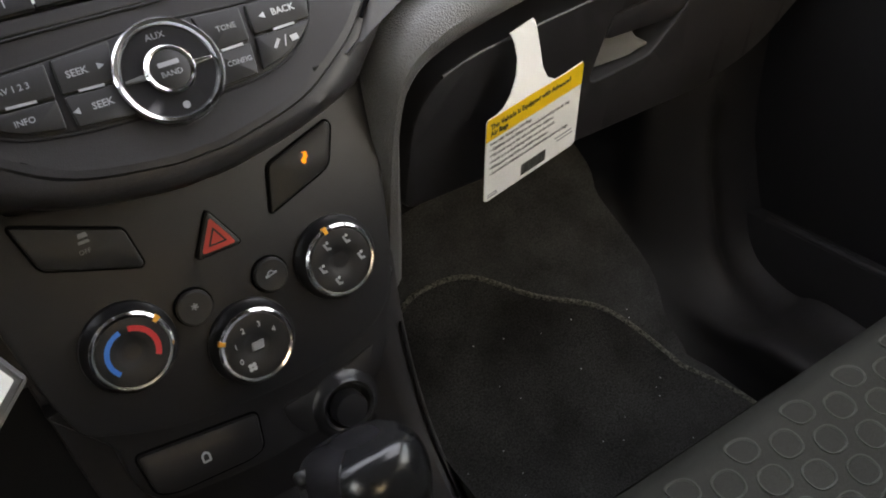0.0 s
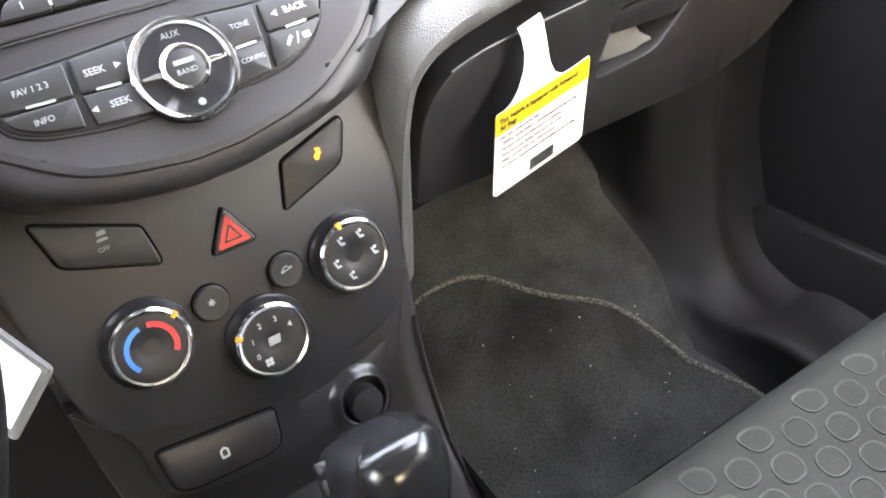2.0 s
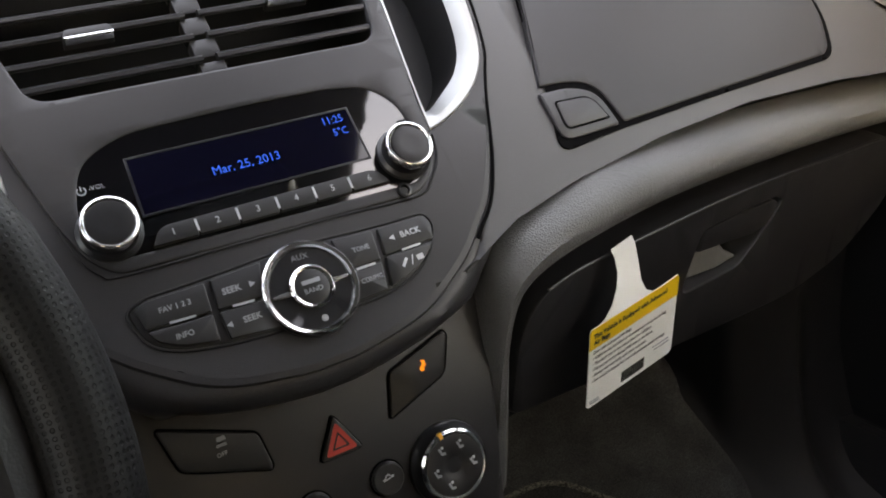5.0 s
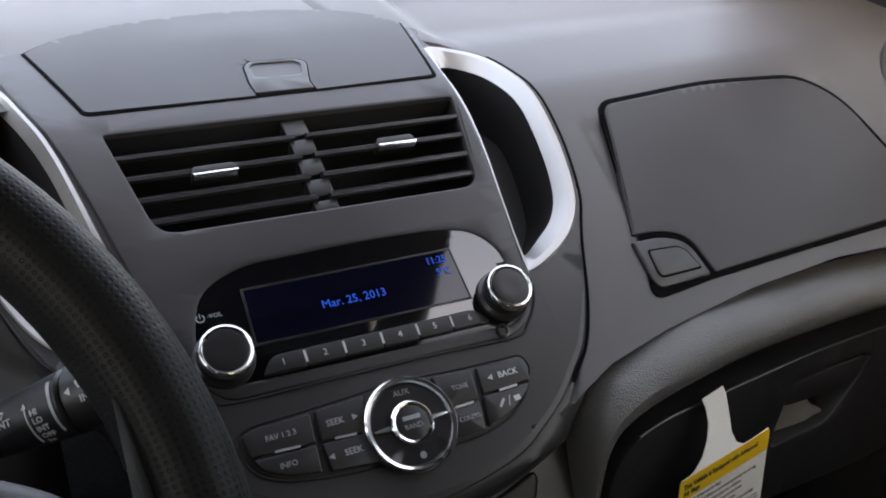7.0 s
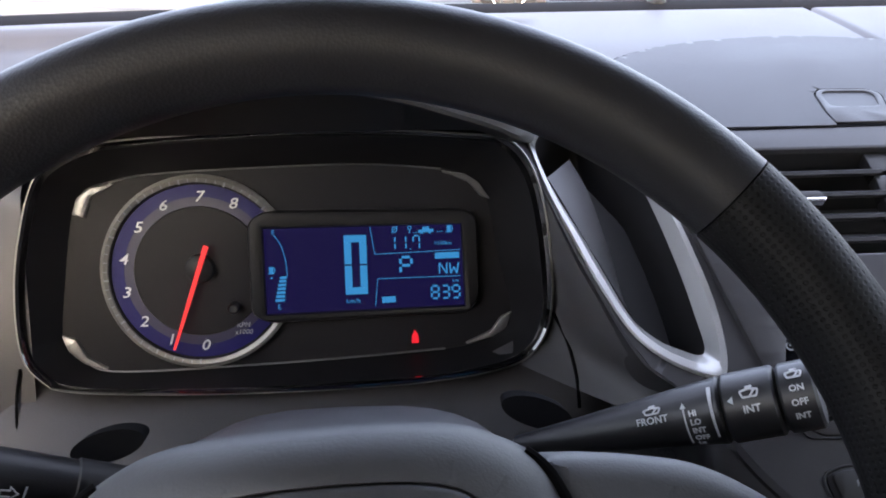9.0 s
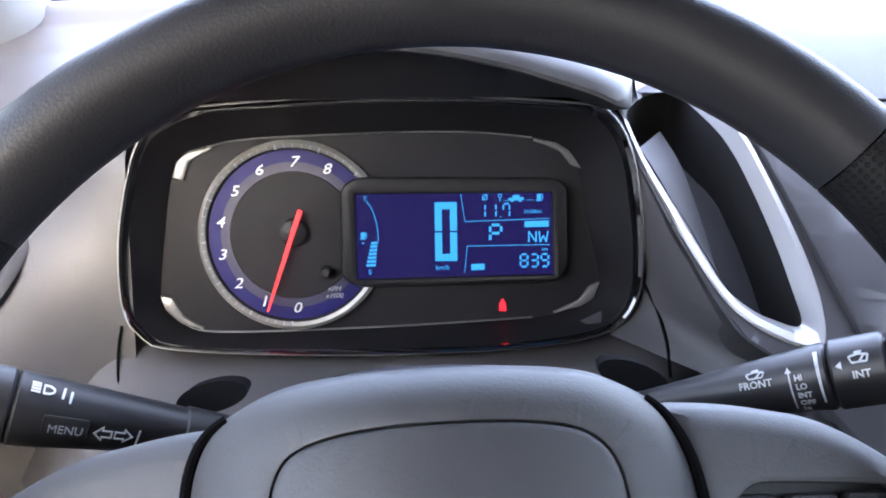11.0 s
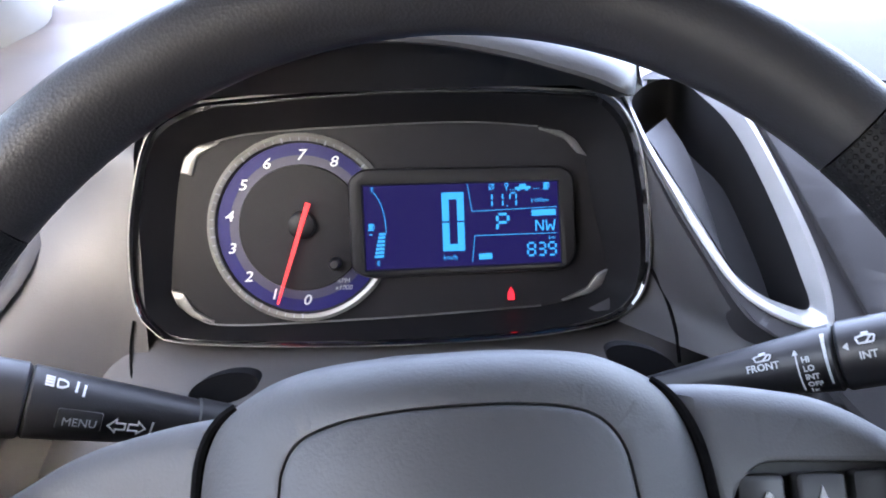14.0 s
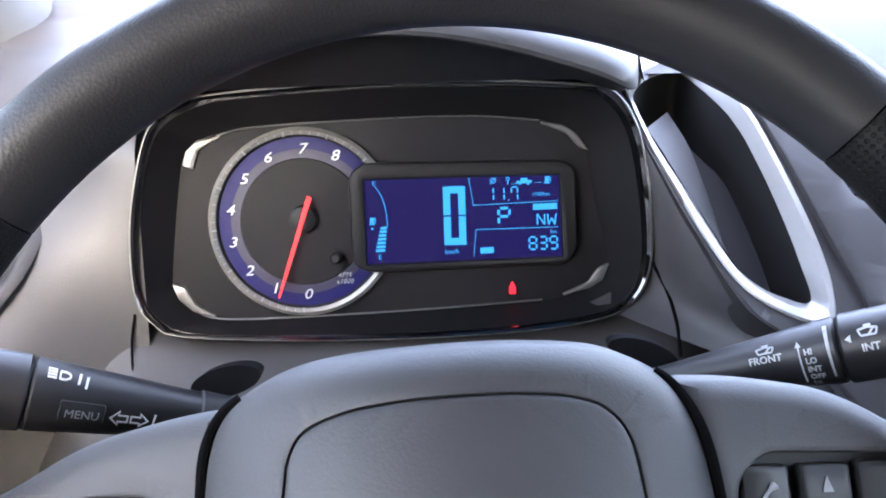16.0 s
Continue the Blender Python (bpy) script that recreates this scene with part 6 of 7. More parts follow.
def stalk(a, b, r0, r1, up):
    """A stalk from a to b: rings with a flattened section."""
    A, B = Vector(a), Vector(b)
    d = (B - A).normalized()
    u = (Vector(up) - d * d.dot(Vector(up))).normalized()
    v = d.cross(u)
    return A, B, d, u, v


def stalk_map(a, b, r0, r1, up, full=0.7):
    """The skin of a stalk that swells from r0 to r1 over its first part."""
    A, B, d, u, v = stalk(a, b, r0, r1, up)
    L = (B - A).length

    def S(s, ang, n):
        r = r0 + (r1 - r0) * min(max(s / L / full, 0), 1) + n
        return A + d * s + u * (r * math.cos(ang)) + v * (r * math.sin(ang))
    return S, L


def stalk_part(name, S, s0, s1, dr, mat, parent, label="", cap=False, rim=0.0012):
    rows = []
    for s, n in ((s0, -rim), (s0 + rim, 0), (s1 - rim, 0), (s1, -rim)):
        rows.append([S(s, 2 * math.pi * i / 32, n + dr) for i in range(32)])
    return part(name, loft(rows, cap_start=True, cap_end=True), mat, parent, label)


wiper = thing("wiper_stalk", "black wiper stalk with white printed signs", "stalk")
SR, LR = stalk_map((-0.2386, 0.010, 0.5773), (-0.1246, -0.035, 0.627), 0.0048, 0.0140, (0, -0.75, 0.66), 0.72)
stalk_part("arm", SR, 0.0, LR * 0.720, 0.0, HARD, wiper, "black stalk arm")
stalk_part("twist_ring", SR, LR * 0.725, LR * 0.885, 0.0003, HARD, wiper, "turning collar")
stalk_part("end_cap", SR, LR * 0.893, LR * 1.0, 0.0001, HARD, wiper)


def on(S, s0, a0, k=1.0):
    return lambda u, v, n: S(s0 + u, a0 - v / 0.0125 * k, n)


def strokes(name, lines, w, M, n, mat, parent):
    """A printed sign drawn as short strokes on one surface."""
    for x0, y0, x1, y1 in lines:
        bar(name, x0, y0, x1, y1, w, M, n, mat, parent)


def wiper_sign(u, v, k, M, n, parent):
    """A windscreen with a wiper and spray over it."""
    strokes("wiper_sign", [(u - 3.2 * k, v - 1.2 * k, u + 3.2 * k, v - 1.2 * k), (u - 3.2 * k, v - 1.2 * k, u - 4.2 * k, v + 1.4 * k), (u + 3.2 * k, v - 1.2 * k, u + 4.2 * k, v + 1.4 * k),
                           (u - 4.2 * k, v + 1.4 * k, u, v + 2.2 * k), (u, v + 2.2 * k, u + 4.2 * k, v + 1.4 * k), (u, v - 1.2 * k, u + 2.4 * k, v + 1.4 * k), (u - 1.5 * k, v + 3.0 * k, u + 1.8 * k, v + 3.1 * k)], 0.8 * k, M, n, PRINT, parent)


MR = on(SR, 0, 0.0)
writing("sign_word", "FRONT", 0.0042, MR, LR * 0.505, -0.0010, 0.0004, PRINT, wiper, bold=0.00008)
wiper_sign(LR * 0.508, 0.0030, 0.00085, MR, 0.0001, wiper)
for i, w in enumerate(("HI", "LO", "INT", "OFF", "1x")):
    writing("sign_word", w, 0.0034, MR, LR * 0.622, -0.0010 - 0.0034 * i, 0.0004, PRINT, wiper, "LEFT", bold=0.0001)
strokes("range_line", [(LR * 0.608, 0.0015 - 0.002 * i, LR * 0.608, -0.0004 - 0.002 * i) for i in range(8)], 0.0006, MR, 0.0002, PRINT, wiper)
part("range_arrow", plate([(LR * 0.608 - 0.0012, 0.0015), (LR * 0.608 + 0.0012, 0.0015), (LR * 0.608, 0.0038)], MR, 0.0, 0.0005, 0), PRINT, wiper, smooth=False)
for i in range(10):
    bar("range_wedge", LR * 0.694, 0.0080 - 0.002 * i, LR * 0.694, 0.0061 - 0.002 * i, 0.0016 - 0.00010 * i, MR, 0.0002, PRINT, wiper)
writing("sign_word", "INT", 0.0042, MR, LR * 0.812, -0.0030, 0.0008, PRINT, wiper, bold=0.0001)
wiper_sign(LR * 0.812, 0.0022, 0.00085, MR, 0.0004, wiper)
part("pointer_sign", plate([(LR * 0.762, -0.0006), (LR * 0.762, 0.0022), (LR * 0.745, 0.0008)], MR, 0.0, 0.0006, 0), PRINT, wiper, smooth=False)
for i, w in enumerate(("ON", "OFF", "INT")):
    writing("sign_word", w, 0.0036, MR, LR * 0.947, 0.0012 - 0.0048 * i, 0.0006, PRINT, wiper, bold=0.0001)
wiper_sign(LR * 0.945, 0.0062, 0.00075, MR, 0.0003, wiper)

indicator = thing("indicator_stalk", "black indicator stalk with a menu button", "stalk")
SL, LL = stalk_map((-0.4081, 0.005, 0.5671), (-0.5295, -0.036, 0.6198), 0.0085, 0.0166, (0, -0.75, 0.66), 0.80)
stalk_part("arm", SL, 0.0, LL * 0.704, 0.0, HARD, indicator, "black stalk arm")
stalk_part("end_collar", SL, LL * 0.7065, LL, 0.0003, HARD, indicator)
stalk_part("root_sleeve", SL, -0.004, LL * 0.20, 0.0009, DARK, indicator, "black rubber root sleeve")
ML = lambda u, v, n: SL(LL - u, v / 0.0150, n)
part("menu_button", plate(rounded([(LL * 0.385, -0.0118), (LL * 0.515, -0.0118), (LL * 0.515, -0.0028), (LL * 0.385, -0.0028)], 0.0012), ML, -0.001, 0.0014, 0.0007), BUTTON, indicator, "black menu button")
writing("menu_word", "MENU", 0.0050, ML, LL * 0.450, -0.0074, 0.0032, DIMPRINT, indicator)
for u, w in ((LL * 0.560, -1), (LL * 0.617, 1)):
    out = [(u - 0.0036 * w, -0.0105), (u + 0.0002 * w, -0.0105), (u + 0.0002 * w, -0.0126), (u + 0.0042 * w, -0.0085), (u + 0.0002 * w, -0.0044), (u + 0.0002 * w, -0.0065), (u - 0.0036 * w, -0.0065)]
    part("turn_arrow", plate(out, ML, -0.0002, 0.0004, 0, holes=[inset(out, 0.0007)]), PRINT, indicator, smooth=False)
part("lamp_sign", plate(rounded([(LL * 0.368, 0.0052), (LL * 0.388, 0.0052), (LL * 0.402, 0.0066), (LL * 0.402, 0.0086), (LL * 0.388, 0.0100), (LL * 0.368, 0.0100)], 0.0008), ML, -0.0002, 0.0004, 0, holes=[rounded([(LL * 0.373, 0.0061), (LL * 0.386, 0.0061), (LL * 0.397, 0.0070), (LL * 0.397, 0.0082), (LL * 0.386, 0.0091), (LL * 0.373, 0.0091)], 0.0005)]), PRINT, indicator, smooth=False)
strokes("lamp_ray", [(LL * 0.335, 0.0102 - 0.0014 * i, LL * 0.361, 0.0100 - 0.0014 * i) for i in range(4)], 0.0008, ML, 0.0001, PRINT, indicator)
strokes("flash_mark", [(LL * 0.425, 0.0045, LL * 0.428, 0.0100), (LL * 0.447, 0.0030, LL * 0.450, 0.0088)], 0.0010, ML, 0.0001, PRINT, indicator)
bar("turn_mark", LL * 0.660, -0.0128, LL * 0.664, -0.0045, 0.0008, ML, 0.0002, PRINT, indicator)

# ---------------------------------------------------------------- steering wheel
wheel = thing("steering_wheel", "black leather steering wheel with perforated grips", "steering wheel")
PERF = bpy.data.materials.new("perforated_black_leather")
PERF.use_nodes = True
_n, _l = PERF.node_tree.nodes, PERF.node_tree.links
_b = _n["Principled BSDF"]
_b.inputs["Roughness"].default_value = 0.5
_b.inputs["Specular IOR Level"].default_value = 0.18
_uv = _n.new("ShaderNodeUVMap")
_wrap = _n.new("ShaderNodeVectorMath")
_wrap.operation = "FRACTION"
_dist = _n.new("ShaderNodeVectorMath")
_dist.operation = "DISTANCE"
_dist.inputs[1].default_value = (0.5, 0.5, 0)
_step = _n.new("ShaderNodeMapRange")
_step.inputs["From Min"].default_value, _step.inputs["From Max"].default_value = 0.20, 0.32
_mix = _n.new("ShaderNodeMix")
_mix.data_type = "RGBA"
_mix.inputs["A"].default_value = (0.003, 0.003, 0.003, 1)
_mix.inputs["B"].default_value = (0.0075, 0.0072, 0.0078, 1)
_bump = _n.new("ShaderNodeBump")
_bump.inputs["Strength"].default_value, _bump.inputs["Distance"].default_value = 0.6, 0.0006
_l.new(_uv.outputs["UV"], _wrap.inputs[0])
_l.new(_wrap.outputs["Vector"], _dist.inputs[0])
_l.new(_dist.outputs["Value"], _step.inputs["Value"])
_l.new(_step.outputs["Result"], _mix.inputs["Factor"])
_l.new(_mix.outputs["Result"], _b.inputs["Base Color"])
_l.new(_step.outputs["Result"], _bump.inputs["Height"])
_l.new(_bump.outputs["Normal"], _b.inputs["Normal"])

WR, WRR = 0.1850, 0.0158


def rim_ring(t, extra=0.0):
    a = radians(t)
    r = WRR + extra
    d = Vector((math.cos(a), math.sin(a)))
    out = []
    for i in range(28):
        b = 2 * math.pi * i / 28
        rad = WR + r * math.cos(b)
        out.append(W(d.x * rad, d.y * rad, r * 1.12 * math.sin(b)))
    return out


def rim_part(name, t0, t1, mat, label, perforated=False):
    ts = spread(t0, t1, max(8, int(abs(t1 - t0) / 3)))
    loops = [rim_ring(ts[0], -0.0006)] + [rim_ring(t) for t in ts] + [rim_ring(ts[-1], -0.0006)]
    bm = loft(loops)
    ob = part(name, bm, mat, wheel, label)
    if perforated:
        me = ob.data
        uv = me.uv_layers.new(name="UVMap")
        nv = 28
        for poly in me.polygons:
            idx = [me.loops[k].vertex_index for k in poly.loop_indices]
            cols = [v % nv for v in idx]
            wrap_up = max(cols) - min(cols) > nv / 2
            for k, v in zip(poly.loop_indices, idx):
                row, col = divmod(v, nv)
                c = col + (nv if wrap_up and col < nv / 2 else 0)
                arc_len = radians(ts[min(max(row - 1, 0), len(ts) - 1)]) * WR
                uv.data[k].uv = (arc_len / 0.0025, c / nv * 2 * math.pi * WRR / 0.0025)
    return ob


rim_part("rim_top", 44.2, 142.8, LEATHER, "smooth leather rim top")
rim_part("rim_grip", -36, 44, PERF, "perforated leather grip", True)
rim_part("rim_grip", 143, 216, PERF, "perforated leather grip", True)
rim_part("rim_bottom", 216.6, 323.4, LEATHER, "smooth leather rim bottom")


# hub with spokes
def hub_n(a, b):
    return 0.046 - 5.2 * a * a - 4.0 * (b + 0.01) ** 2


def hub_at(a, b, n):
    return W(a, b, hub_n(a, b) + n)


hub_line = spline(mm([(-80, -60), (-77, -10), (-74.5, 14), (-74, 32), (-70, 43), (-62, 49.5), (-48, 56), (-30, 59.5), (0, 61.5), (20, 62), (40, 61), (52, 57.5), (63, 52), (69.5, 44.5), (74, 33), (76.5, 15), (79, -15), (80, -60), (40, -92), (-40, -92)]), 5, closed=True)
pad_line = spline(mm([(-51, -40), (-47, 0), (-45, 21), (-44.3, 30), (-40, 37.2), (-29, 41.8), (-15, 44.2), (0, 45.4), (17, 45.8), (32, 44.8), (41.5, 41.8), (47.5, 35), (50, 24), (52, 0), (54, -45), (30, -72), (-30, -72)]), 5, closed=True)
part("hub_cover", plate(hub_line, hub_at, -0.05, 0.0, 0.010, holes=[inset(pad_line, -0.0004)], step=0.015, hole_edge=0.0014), HUBGREY, wheel, "matt charcoal hub cover")
part("air_bag_pad", plate(pad_line, hub_at, -0.012, 0.0004, 0.0014, step=0.012), HUBGREY, wheel, "grained air bag pad")


def spoke_at(a, b, n):
    return W(a, b, 0.0115 - 1.15 * max(abs(a) - 0.075, 0) * 0.25 - 0.9 * (b - 0.005) ** 2 * 4 + n)


for side in (-1, 1):
    edge_run = [p for p in inset(hub_line, 0.0010) if p.x * side > 0.05 and -0.05 < p.y < (0.0475 if side < 0 else 0.0525)]
    edge_run.sort(key=lambda p: p.y)
    part("hub_gap", tube([spoke_at(p.x, p.y, 0.0002) for p in edge_run], 0.0017, 8), GAPBLACK, wheel, "dark joint between hub and spoke")
    up = 0.004 if side > 0 else -0.004     # the wheel stands turned a little to the left
    top = ((0.146, 0.031), (0.128, 0.0415), (0.114, 0.047), (0.086, 0.0510), (0.0650, 0.0515)) if side > 0 else ((0.150, 0.018), (0.140, 0.0225), (0.116, 0.0355), (0.084, 0.0430), (0.0650, 0.0455))
    sp = [(side * x, y) for x, y in ((0.064, -0.055), (0.128, -0.045), (0.172, -0.052), (0.176, 0.0)) + top]
    line = rounded(sp, [0.004, 0.02, 0.004, 0.02, 0.02, 0.02, 0.02, 0.02, 0.004])
    keypad = rounded([(side * x, y + up) for x, y in ((0.080, -0.040), (0.138, -0.040), (0.138, 0.0222), (0.090, 0.0238), (0.0815, 0.015))], [0.004, 0.004, 0.004, 0.006, 0.004])
    part("spoke", plate(line, spoke_at, -0.026, 0.0, 0.008, holes=[keypad], step=0.014, hole_edge=0.0018), HUBGREY, wheel, "matt charcoal spoke")
    part("spoke_grip", loft([[W(side * (0.165 + 0.012 * k), b, 0.006 + 0.012 * (1 - k) * math.cos((b - 0.0) * 14)) for b in spread(-0.07, 0.055, 10)] for k in spread(0, 1, 4)], closed=False), LEATHER, wheel, "leather spoke end")
    pad = part("keypad", plate(keypad, spoke_at, -0.012, -0.006, 0), DARK, wheel, "recessed black keypad")
    for kx, ky, kw, kh in ((0.0905, 0.0105, 0.0150, 0.0195), (0.1100, 0.0135, 0.0165, 0.0130), (0.1285, 0.0095, 0.0150, 0.0215), (0.1100, -0.0035, 0.0130, 0.0150), (0.1100, -0.020, 0.0165, 0.0130), (0.0905, -0.018, 0.0150, 0.0230), (0.1285, -0.018, 0.0150, 0.0230)):
        ky += up
        part("key", plate(rounded([(side * (kx - kw / 2), ky - kh / 2), (side * (kx + kw / 2), ky - kh / 2), (side * (kx + kw / 2), ky + kh / 2), (side * (kx - kw / 2), ky + kh / 2)], 0.0022), spoke_at, -0.008, -0.0004, 0.0010), BUTTON, pad)
    if side > 0:
        part("up_arrow", plate([(0.1083, 0.0158), (0.1117, 0.0158), (0.1100, 0.0205)], spoke_at, -0.0006, 0.0001, 0), DIMPRINT, pad, smooth=False)
        part("phone_mark", tube([spoke_at(x, y, 0.0) for x, y in spline([(0.0878, 0.0085), (0.0880, 0.0125), (0.0898, 0.0158), (0.0928, 0.0185)], 4)], [0.0013, 0.0011, 0.0007, 0.0006, 0.0006, 0.0006, 0.0006, 0.0006, 0.0006, 0.0006, 0.0007, 0.0011, 0.0014], 6), DIMPRINT, pad)

# ---------------------------------------------------------------- key tag that hangs from the ignition
card = thing("key_tag", "clear plastic key tag with a white paper insert", "tag")
CO = Vector((-0.1071, -0.1186, 0.5124))
CU = Vector((-0.0218, -0.0131, -0.0131)).normalized()
CV = Vector((-0.0233, 0.0339, 0.0324)).normalized()
card_at = lambda u, v, n: CO + CU * u + CV * v + CU.cross(CV).normalized() * n * (1 if CU.cross(CV).y < 0 else -1)
sleeve = part("sleeve", plate(rounded([(0, 0), (0.0287, 0), (0.0287, 0.066), (0, 0.066)], 0.0025), card_at, -0.0008, 0.0008, 0.0005, floor=True), DIMSILVER, card, "clear plastic sleeve")
part("weld_seam", tube([card_at(u, v, 0.0008) for u, v in ((0.0015, 0.064), (0.0015, 0.0015), (0.0272, 0.0015), (0.0272, 0.064))], 0.0004, 6), DIMSILVER, sleeve)
part("paper", plate(rounded([(0.0035, 0.004), (0.0262, 0.004), (0.0262, 0.060), (0.0035, 0.060)], 0.0008), card_at, -0.0010, 0.0012, 0, floor=True), WHITE, card, "white paper insert")
FAINT = material("faint_blue_print", (0.52, 0.56, 0.64), 0.7)
for i in range(4):
    bar("print_bar", 0.0075 + 0.0045 * i, 0.011 + 0.002 * (i % 3), 0.0088 + 0.0045 * i, 0.030 + 0.006 * (i % 2), 0.0018, card_at, 0.0013, FAINT, card)

# ---------------------------------------------------------------- parked cars
TYRE = material("tyre_rubber", (0.014, 0.014, 0.015), 0.9, spec=0.15, grain=0.3, grain_size=120)
ALLOY = material("bright_alloy", (0.36, 0.38, 0.41), 0.2, metal=1.0, spread=0.05)
CLAD = material("grey_sill_cladding", (0.011, 0.011, 0.012), 0.8, spec=0.2)
GLASSDARK = material("dark_car_glass", (0.01, 0.012, 0.014), 0.05, rough_spread=0.02)
LAMP = material("headlamp_lens", (0.65, 0.66, 0.68), 0.1, spread=0.05)


def car_wheel(parent, x, y, r=0.35):
    """A tyre on a five-spoke alloy wheel; the axle lies along y, outside towards -y."""
    def lathe(rows, n=40):
        return loft([[Vector((x + q * math.cos(t), y + d, q * math.sin(t))) for t in spread(0, 2 * math.pi, n)[:-1]] for q, d in rows])
    w = part("wheel", lathe(((r * 0.66, 0.0), (r * 0.70, -0.025), (r * 0.86, -0.03), (r * 0.97, -0.012), (r, 0.02), (r, 0.18), (r * 0.9, 0.21), (r * 0.6, 0.21))), TYRE, parent, "black tyre")
    part("rim", lathe(((r * 0.70, -0.012), (r * 0.68, -0.024), (r * 0.635, -0.022), (r * 0.61, 0.03), (r * 0.60, 0.12), (0.05, 0.12))), ALLOY, w, "bright alloy rim")
    for k in range(5):
        a = 2 * math.pi * k / 5 + 0.3
        c, s = math.cos(a), math.sin(a)
        pts = [(0.0, 0.045), (r * 0.30, 0.034), (r * 0.635, 0.052), (r * 0.635, 0.030), (r * 0.34, 0.012), (r * 0.34, -0.012), (r * 0.635, -0.030), (r * 0.635, -0.052), (r * 0.30, -0.034), (0.0, -0.045)]
        M = lambda u, v, n, c=c, s=s: Vector((x + u * c - v * s, y - 0.012 - n, u * s + v * c))
        part("spoke", plate(pts, M, -0.03, 0.010, 0.006), ALLOY, w)
    part("hub_cap", loft([[Vector((x + q * math.cos(t), y + d, q * math.sin(t))) for t in spread(0, 2 * math.pi, 20)[:-1]] for q, d in ((0.055, 0.02), (0.050, -0.028), (0.03, -0.034))], cap_end=True), ALLOY, w)
    return w


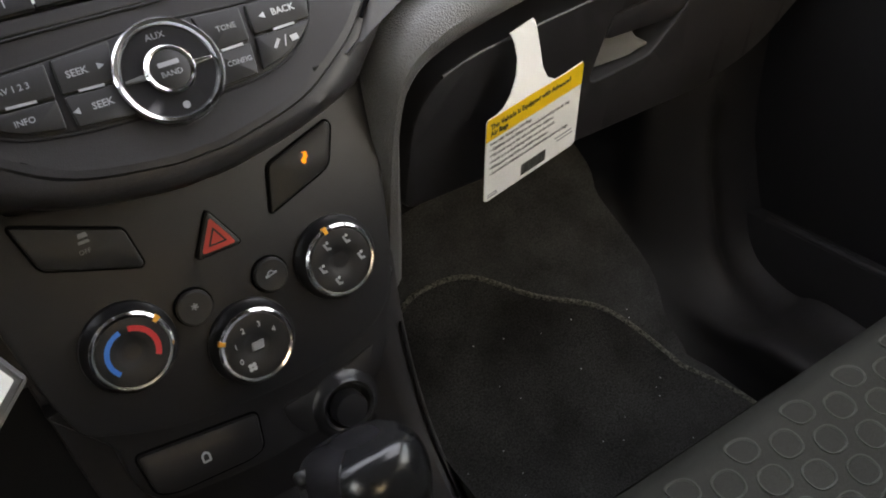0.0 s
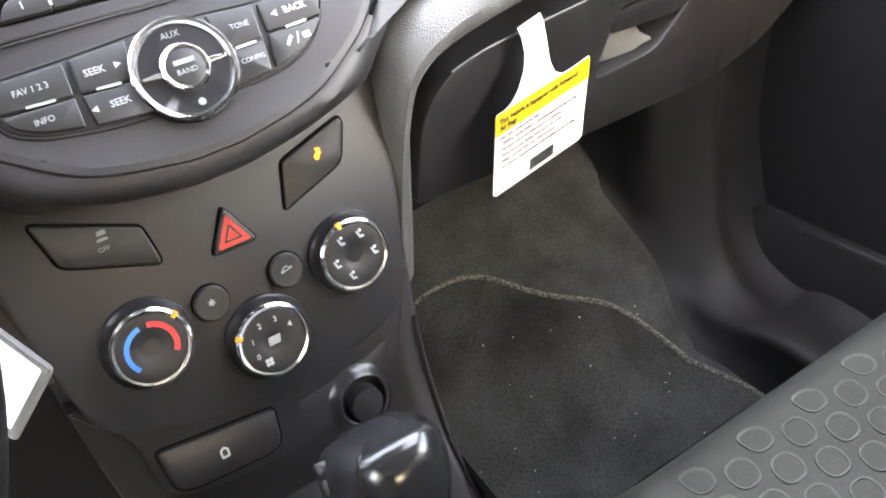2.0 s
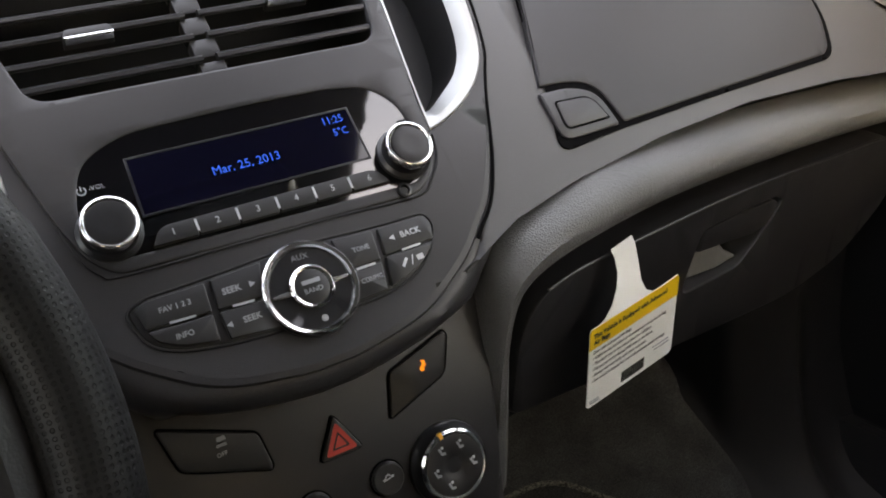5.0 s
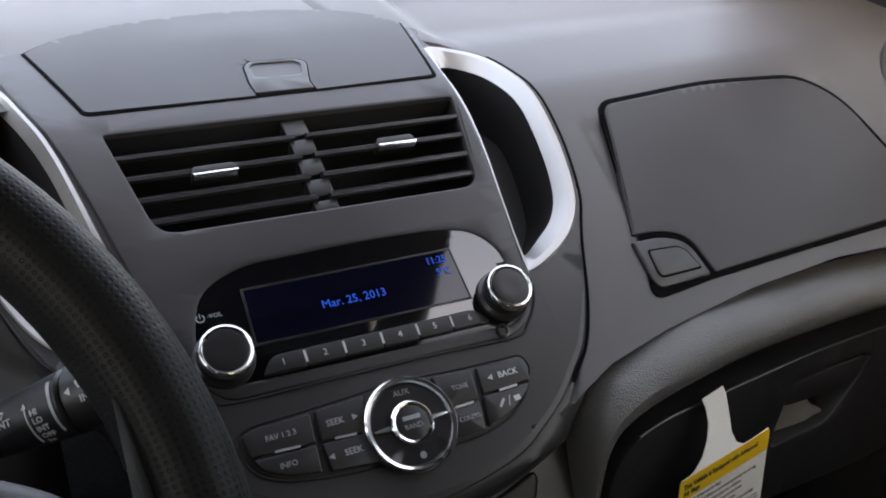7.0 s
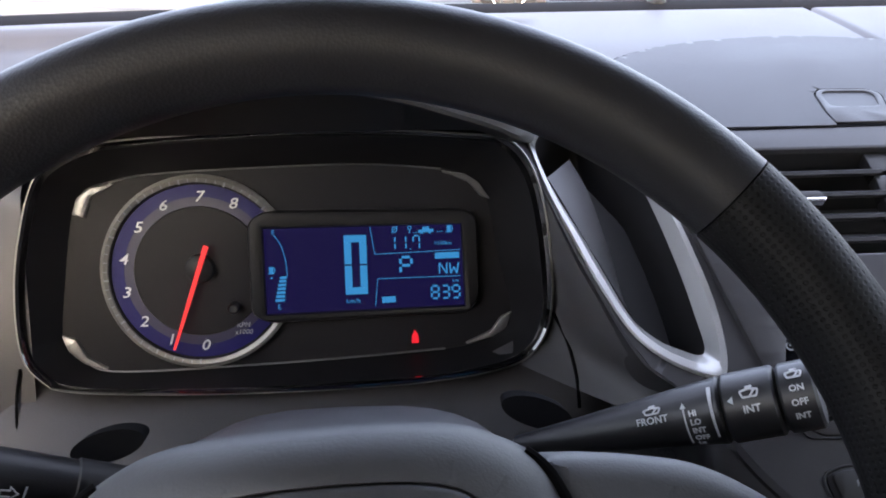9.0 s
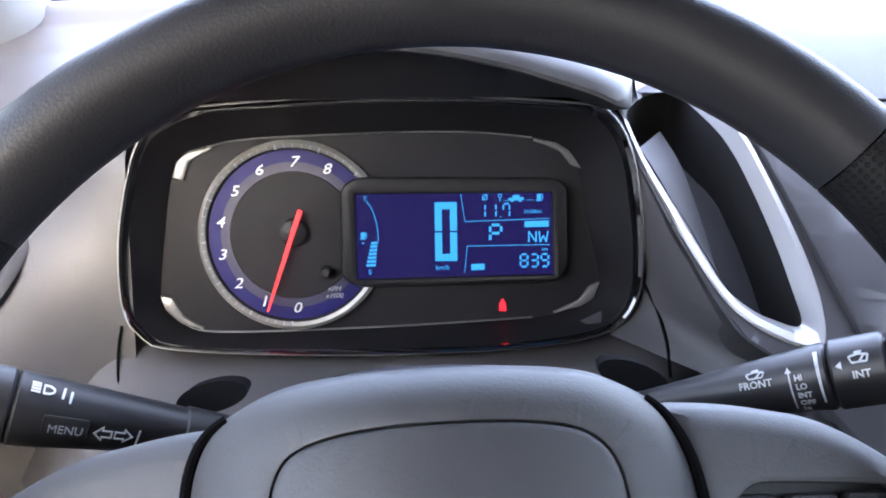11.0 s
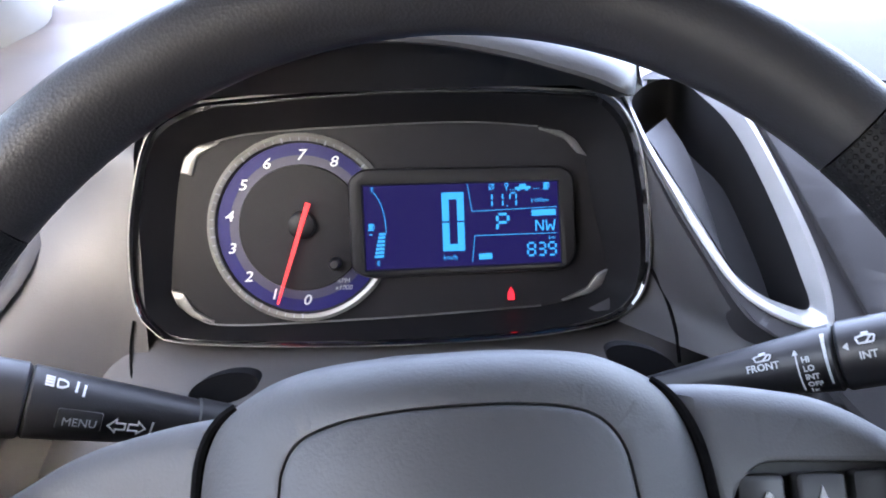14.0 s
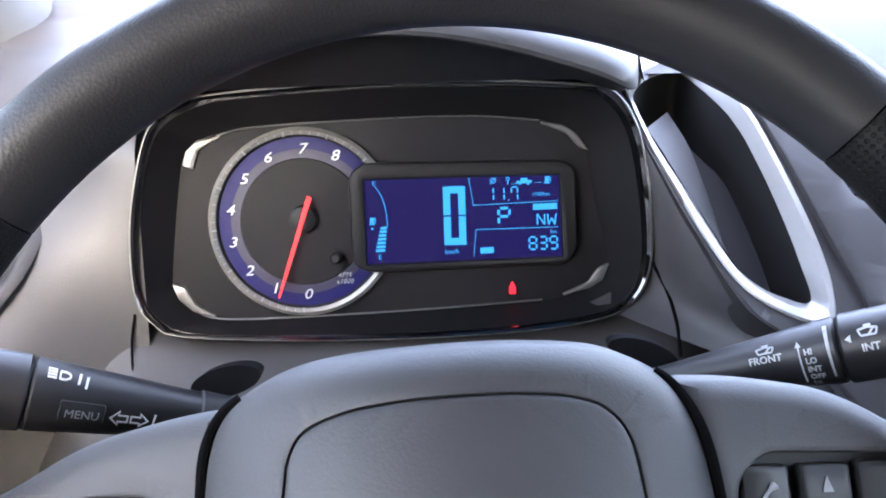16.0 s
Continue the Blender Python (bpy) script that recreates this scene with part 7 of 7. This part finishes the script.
def parked_car(label, paint, m, base=2.82, nose=0.92, tail=0.95, far_side=False):
    """A crossover seen from its side: x along the car, y into it, z up from the hub height; nose towards -x."""
    ob = thing("parked_car", label, "car", group="parked cars")
    r = 0.35
    L0, L1 = -nose, base + tail
    gz = -r
    xs = spread(L0, L1, 70)

    def arch(x):
        z = gz + 0.24 + 0.03 * soft(abs(x - (L0 + L1) / 2), (L1 - L0) / 2 - 0.5, (L1 - L0) / 2)
        for c in (0.0, base):
            d = abs(x - c)
            if d < 0.42:
                z = max(z, math.sqrt(0.42 ** 2 - d * d) + 0.0)
        return z

    def belt(x):
        return 0.62 - 0.16 * soft(-x, -0.7, nose) + 0.04 * soft(x, 0, base)

    def end_in(x):
        return 0.30 * soft(x, L1 - 0.55, L1) ** 2 + 0.55 * soft(-x, nose - 0.55, nose) ** 2

    body = []
    for x in xs:
        lo, hi, e = arch(x), belt(x), end_in(x)
        body.append([Vector((x, y + e, lo + (hi - lo) * k)) for k, y in ((0, 0.06), (0.0, -0.015), (0.12, -0.025), (0.35, -0.036), (0.6, -0.045), (0.8, -0.03), (0.92, 0.0), (1.0, 0.03))] + [Vector((x, 0.9 + e * 0, hi + 0.04))])
    part("body", loft(body, closed=False), paint, ob, "painted body side")
    part("nose_panel", sheet(lambda u, v: Vector((L0 - 0.04 * math.sin(u * math.pi), 0.55 + 0.8 * u, gz + 0.25 + (belt(L0) - gz - 0.25) * v)), spread(0, 1, 8), spread(0, 1, 8)), paint, ob)
    cab = []
    for x, z in ((0.75, 0.60), (1.25, 1.02), (1.6, 1.12), (2.6, 1.12), (3.1, 1.04), (3.55, 0.66)):
        cab.append([Vector((x, 0.05 + 0.18 * soft(z, 0.6, 1.12), z)), Vector((x, 0.9, z + 0.02))])
    part("roof", loft(cab, closed=False), paint, ob)
    part("side_windows", sheet(lambda u, v: Vector((0.85 + 2.65 * u + (0.45 - 0.75 * u) * v, 0.03 + 0.16 * v, 0.61 + 0.44 * v)), spread(0, 1, 10), spread(0, 1, 3)), GLASSDARK, ob)
    part("sill_cladding", sheet(lambda u, v: Vector((0.45 + (base - 0.9) * u, 0.005 - 0.012 * math.sin(v * 3.1), gz + 0.20 + 0.09 * v)), spread(0, 1, 8), spread(0, 1, 4), thick=(0, 0.06, 0)), CLAD, ob)
    part("sill_step", box(0.5, base - 0.5, -0.02, 0.03, gz + 0.268, gz + 0.280, 0.004), DIMSILVER, ob, "bright sill strip")
    part("underbody", box(L0 + 0.4, L1 - 0.3, 0.1, 1.7, gz + 0.20, 0.2, 0.03), DARK, ob)
    part("head_lamp", plate(rounded([(L0 + 0.08, 0.24), (L0 + 0.45, 0.36), (L0 + 0.35, 0.44), (L0 + 0.05, 0.36)], 0.03), lambda u, v, n: Vector((u, end_in(u) - 0.035 - n, v)), -0.05, 0.006, 0.004), LAMP, ob, "clear head lamp")
    for c in (0.0, base):
        car_wheel(ob, c, 0.0)
        part("far_tyre", loft([[Vector((c + r * math.cos(t), y, r * math.sin(t))) for t in spread(0, 2 * math.pi, 28)[:-1]] for y in (1.45, 1.65)], cap_start=True, cap_end=True), TYRE, ob)
    for c in (0.0, base):
        well = [(c + 0.445 * math.cos(t), 0.445 * math.sin(t)) for t in spread(-0.42, math.pi + 0.42, 30)]
        part("wheel_well", plate(well, lambda u, v, n: Vector((u, 0.05 - n, v)), -0.05, 0.0, 0), DARK, ob)
    part("lower_bumper", sheet(lambda u, v: Vector((L0 + 0.02 + (nose - 0.46) * u, end_in(L0 + 0.02 + (nose - 0.46) * u) - 0.036 - 0.008 * math.sin(v * 3.1), gz + 0.215 + 0.15 * v)), spread(0, 1, 12), spread(0, 1, 4), thick=(0, 0.05, 0)), CLAD, ob, "dark lower bumper skirt")
    part("fog_lamp", loft([[Vector((L0 + 0.30 + q * math.cos(t), end_in(L0 + 0.30) - d, gz + 0.46 + q * math.sin(t))) for t in spread(0, 2 * math.pi, 16)[:-1]] for q, d in ((0.05, 0.0), (0.048, 0.045), (0.03, 0.05))], cap_end=True), LAMP, ob, "round fog lamp")
    part("door_seam", box(1.22, 1.228, -0.047, 0.0, gz + 0.32, 0.55), DARK, ob)
    part("door_seam", box(2.18, 2.188, -0.047, 0.0, gz + 0.40, 0.55), DARK, ob)
    ob.matrix_world = m
    return ob


NAVY = material("dark_blue_metallic", (0.014, 0.017, 0.036), 0.26, metal=0.2, coat=0.6, rough_spread=0.02, spread=0.03)
PEARL = material("white_car_paint", (0.55, 0.545, 0.53), 0.25, coat=0.8, rough_spread=0.04)
GREYCAR = material("grey_car_paint", (0.10, 0.10, 0.11), 0.25, metal=0.4, coat=0.8)
hub_z = GROUND_Z + 0.35
parked_car("dark blue crossover with bright alloy wheels parked on asphalt", NAVY, pose(1.08, 9.86, hub_z, 0, 0, -10.0))
parked_car("white crossover with bright alloy wheels parked on asphalt", PEARL, pose(6.08, 8.43, hub_z, 0, 0, -16))
parked_car("white crossover parked behind the others", PEARL, pose(6.25, 10.85, hub_z, 0, 0, -14))
parked_car("grey car parked far off on the asphalt", GREYCAR, pose(0.1, 17.4, hub_z, 0, 0, -5))
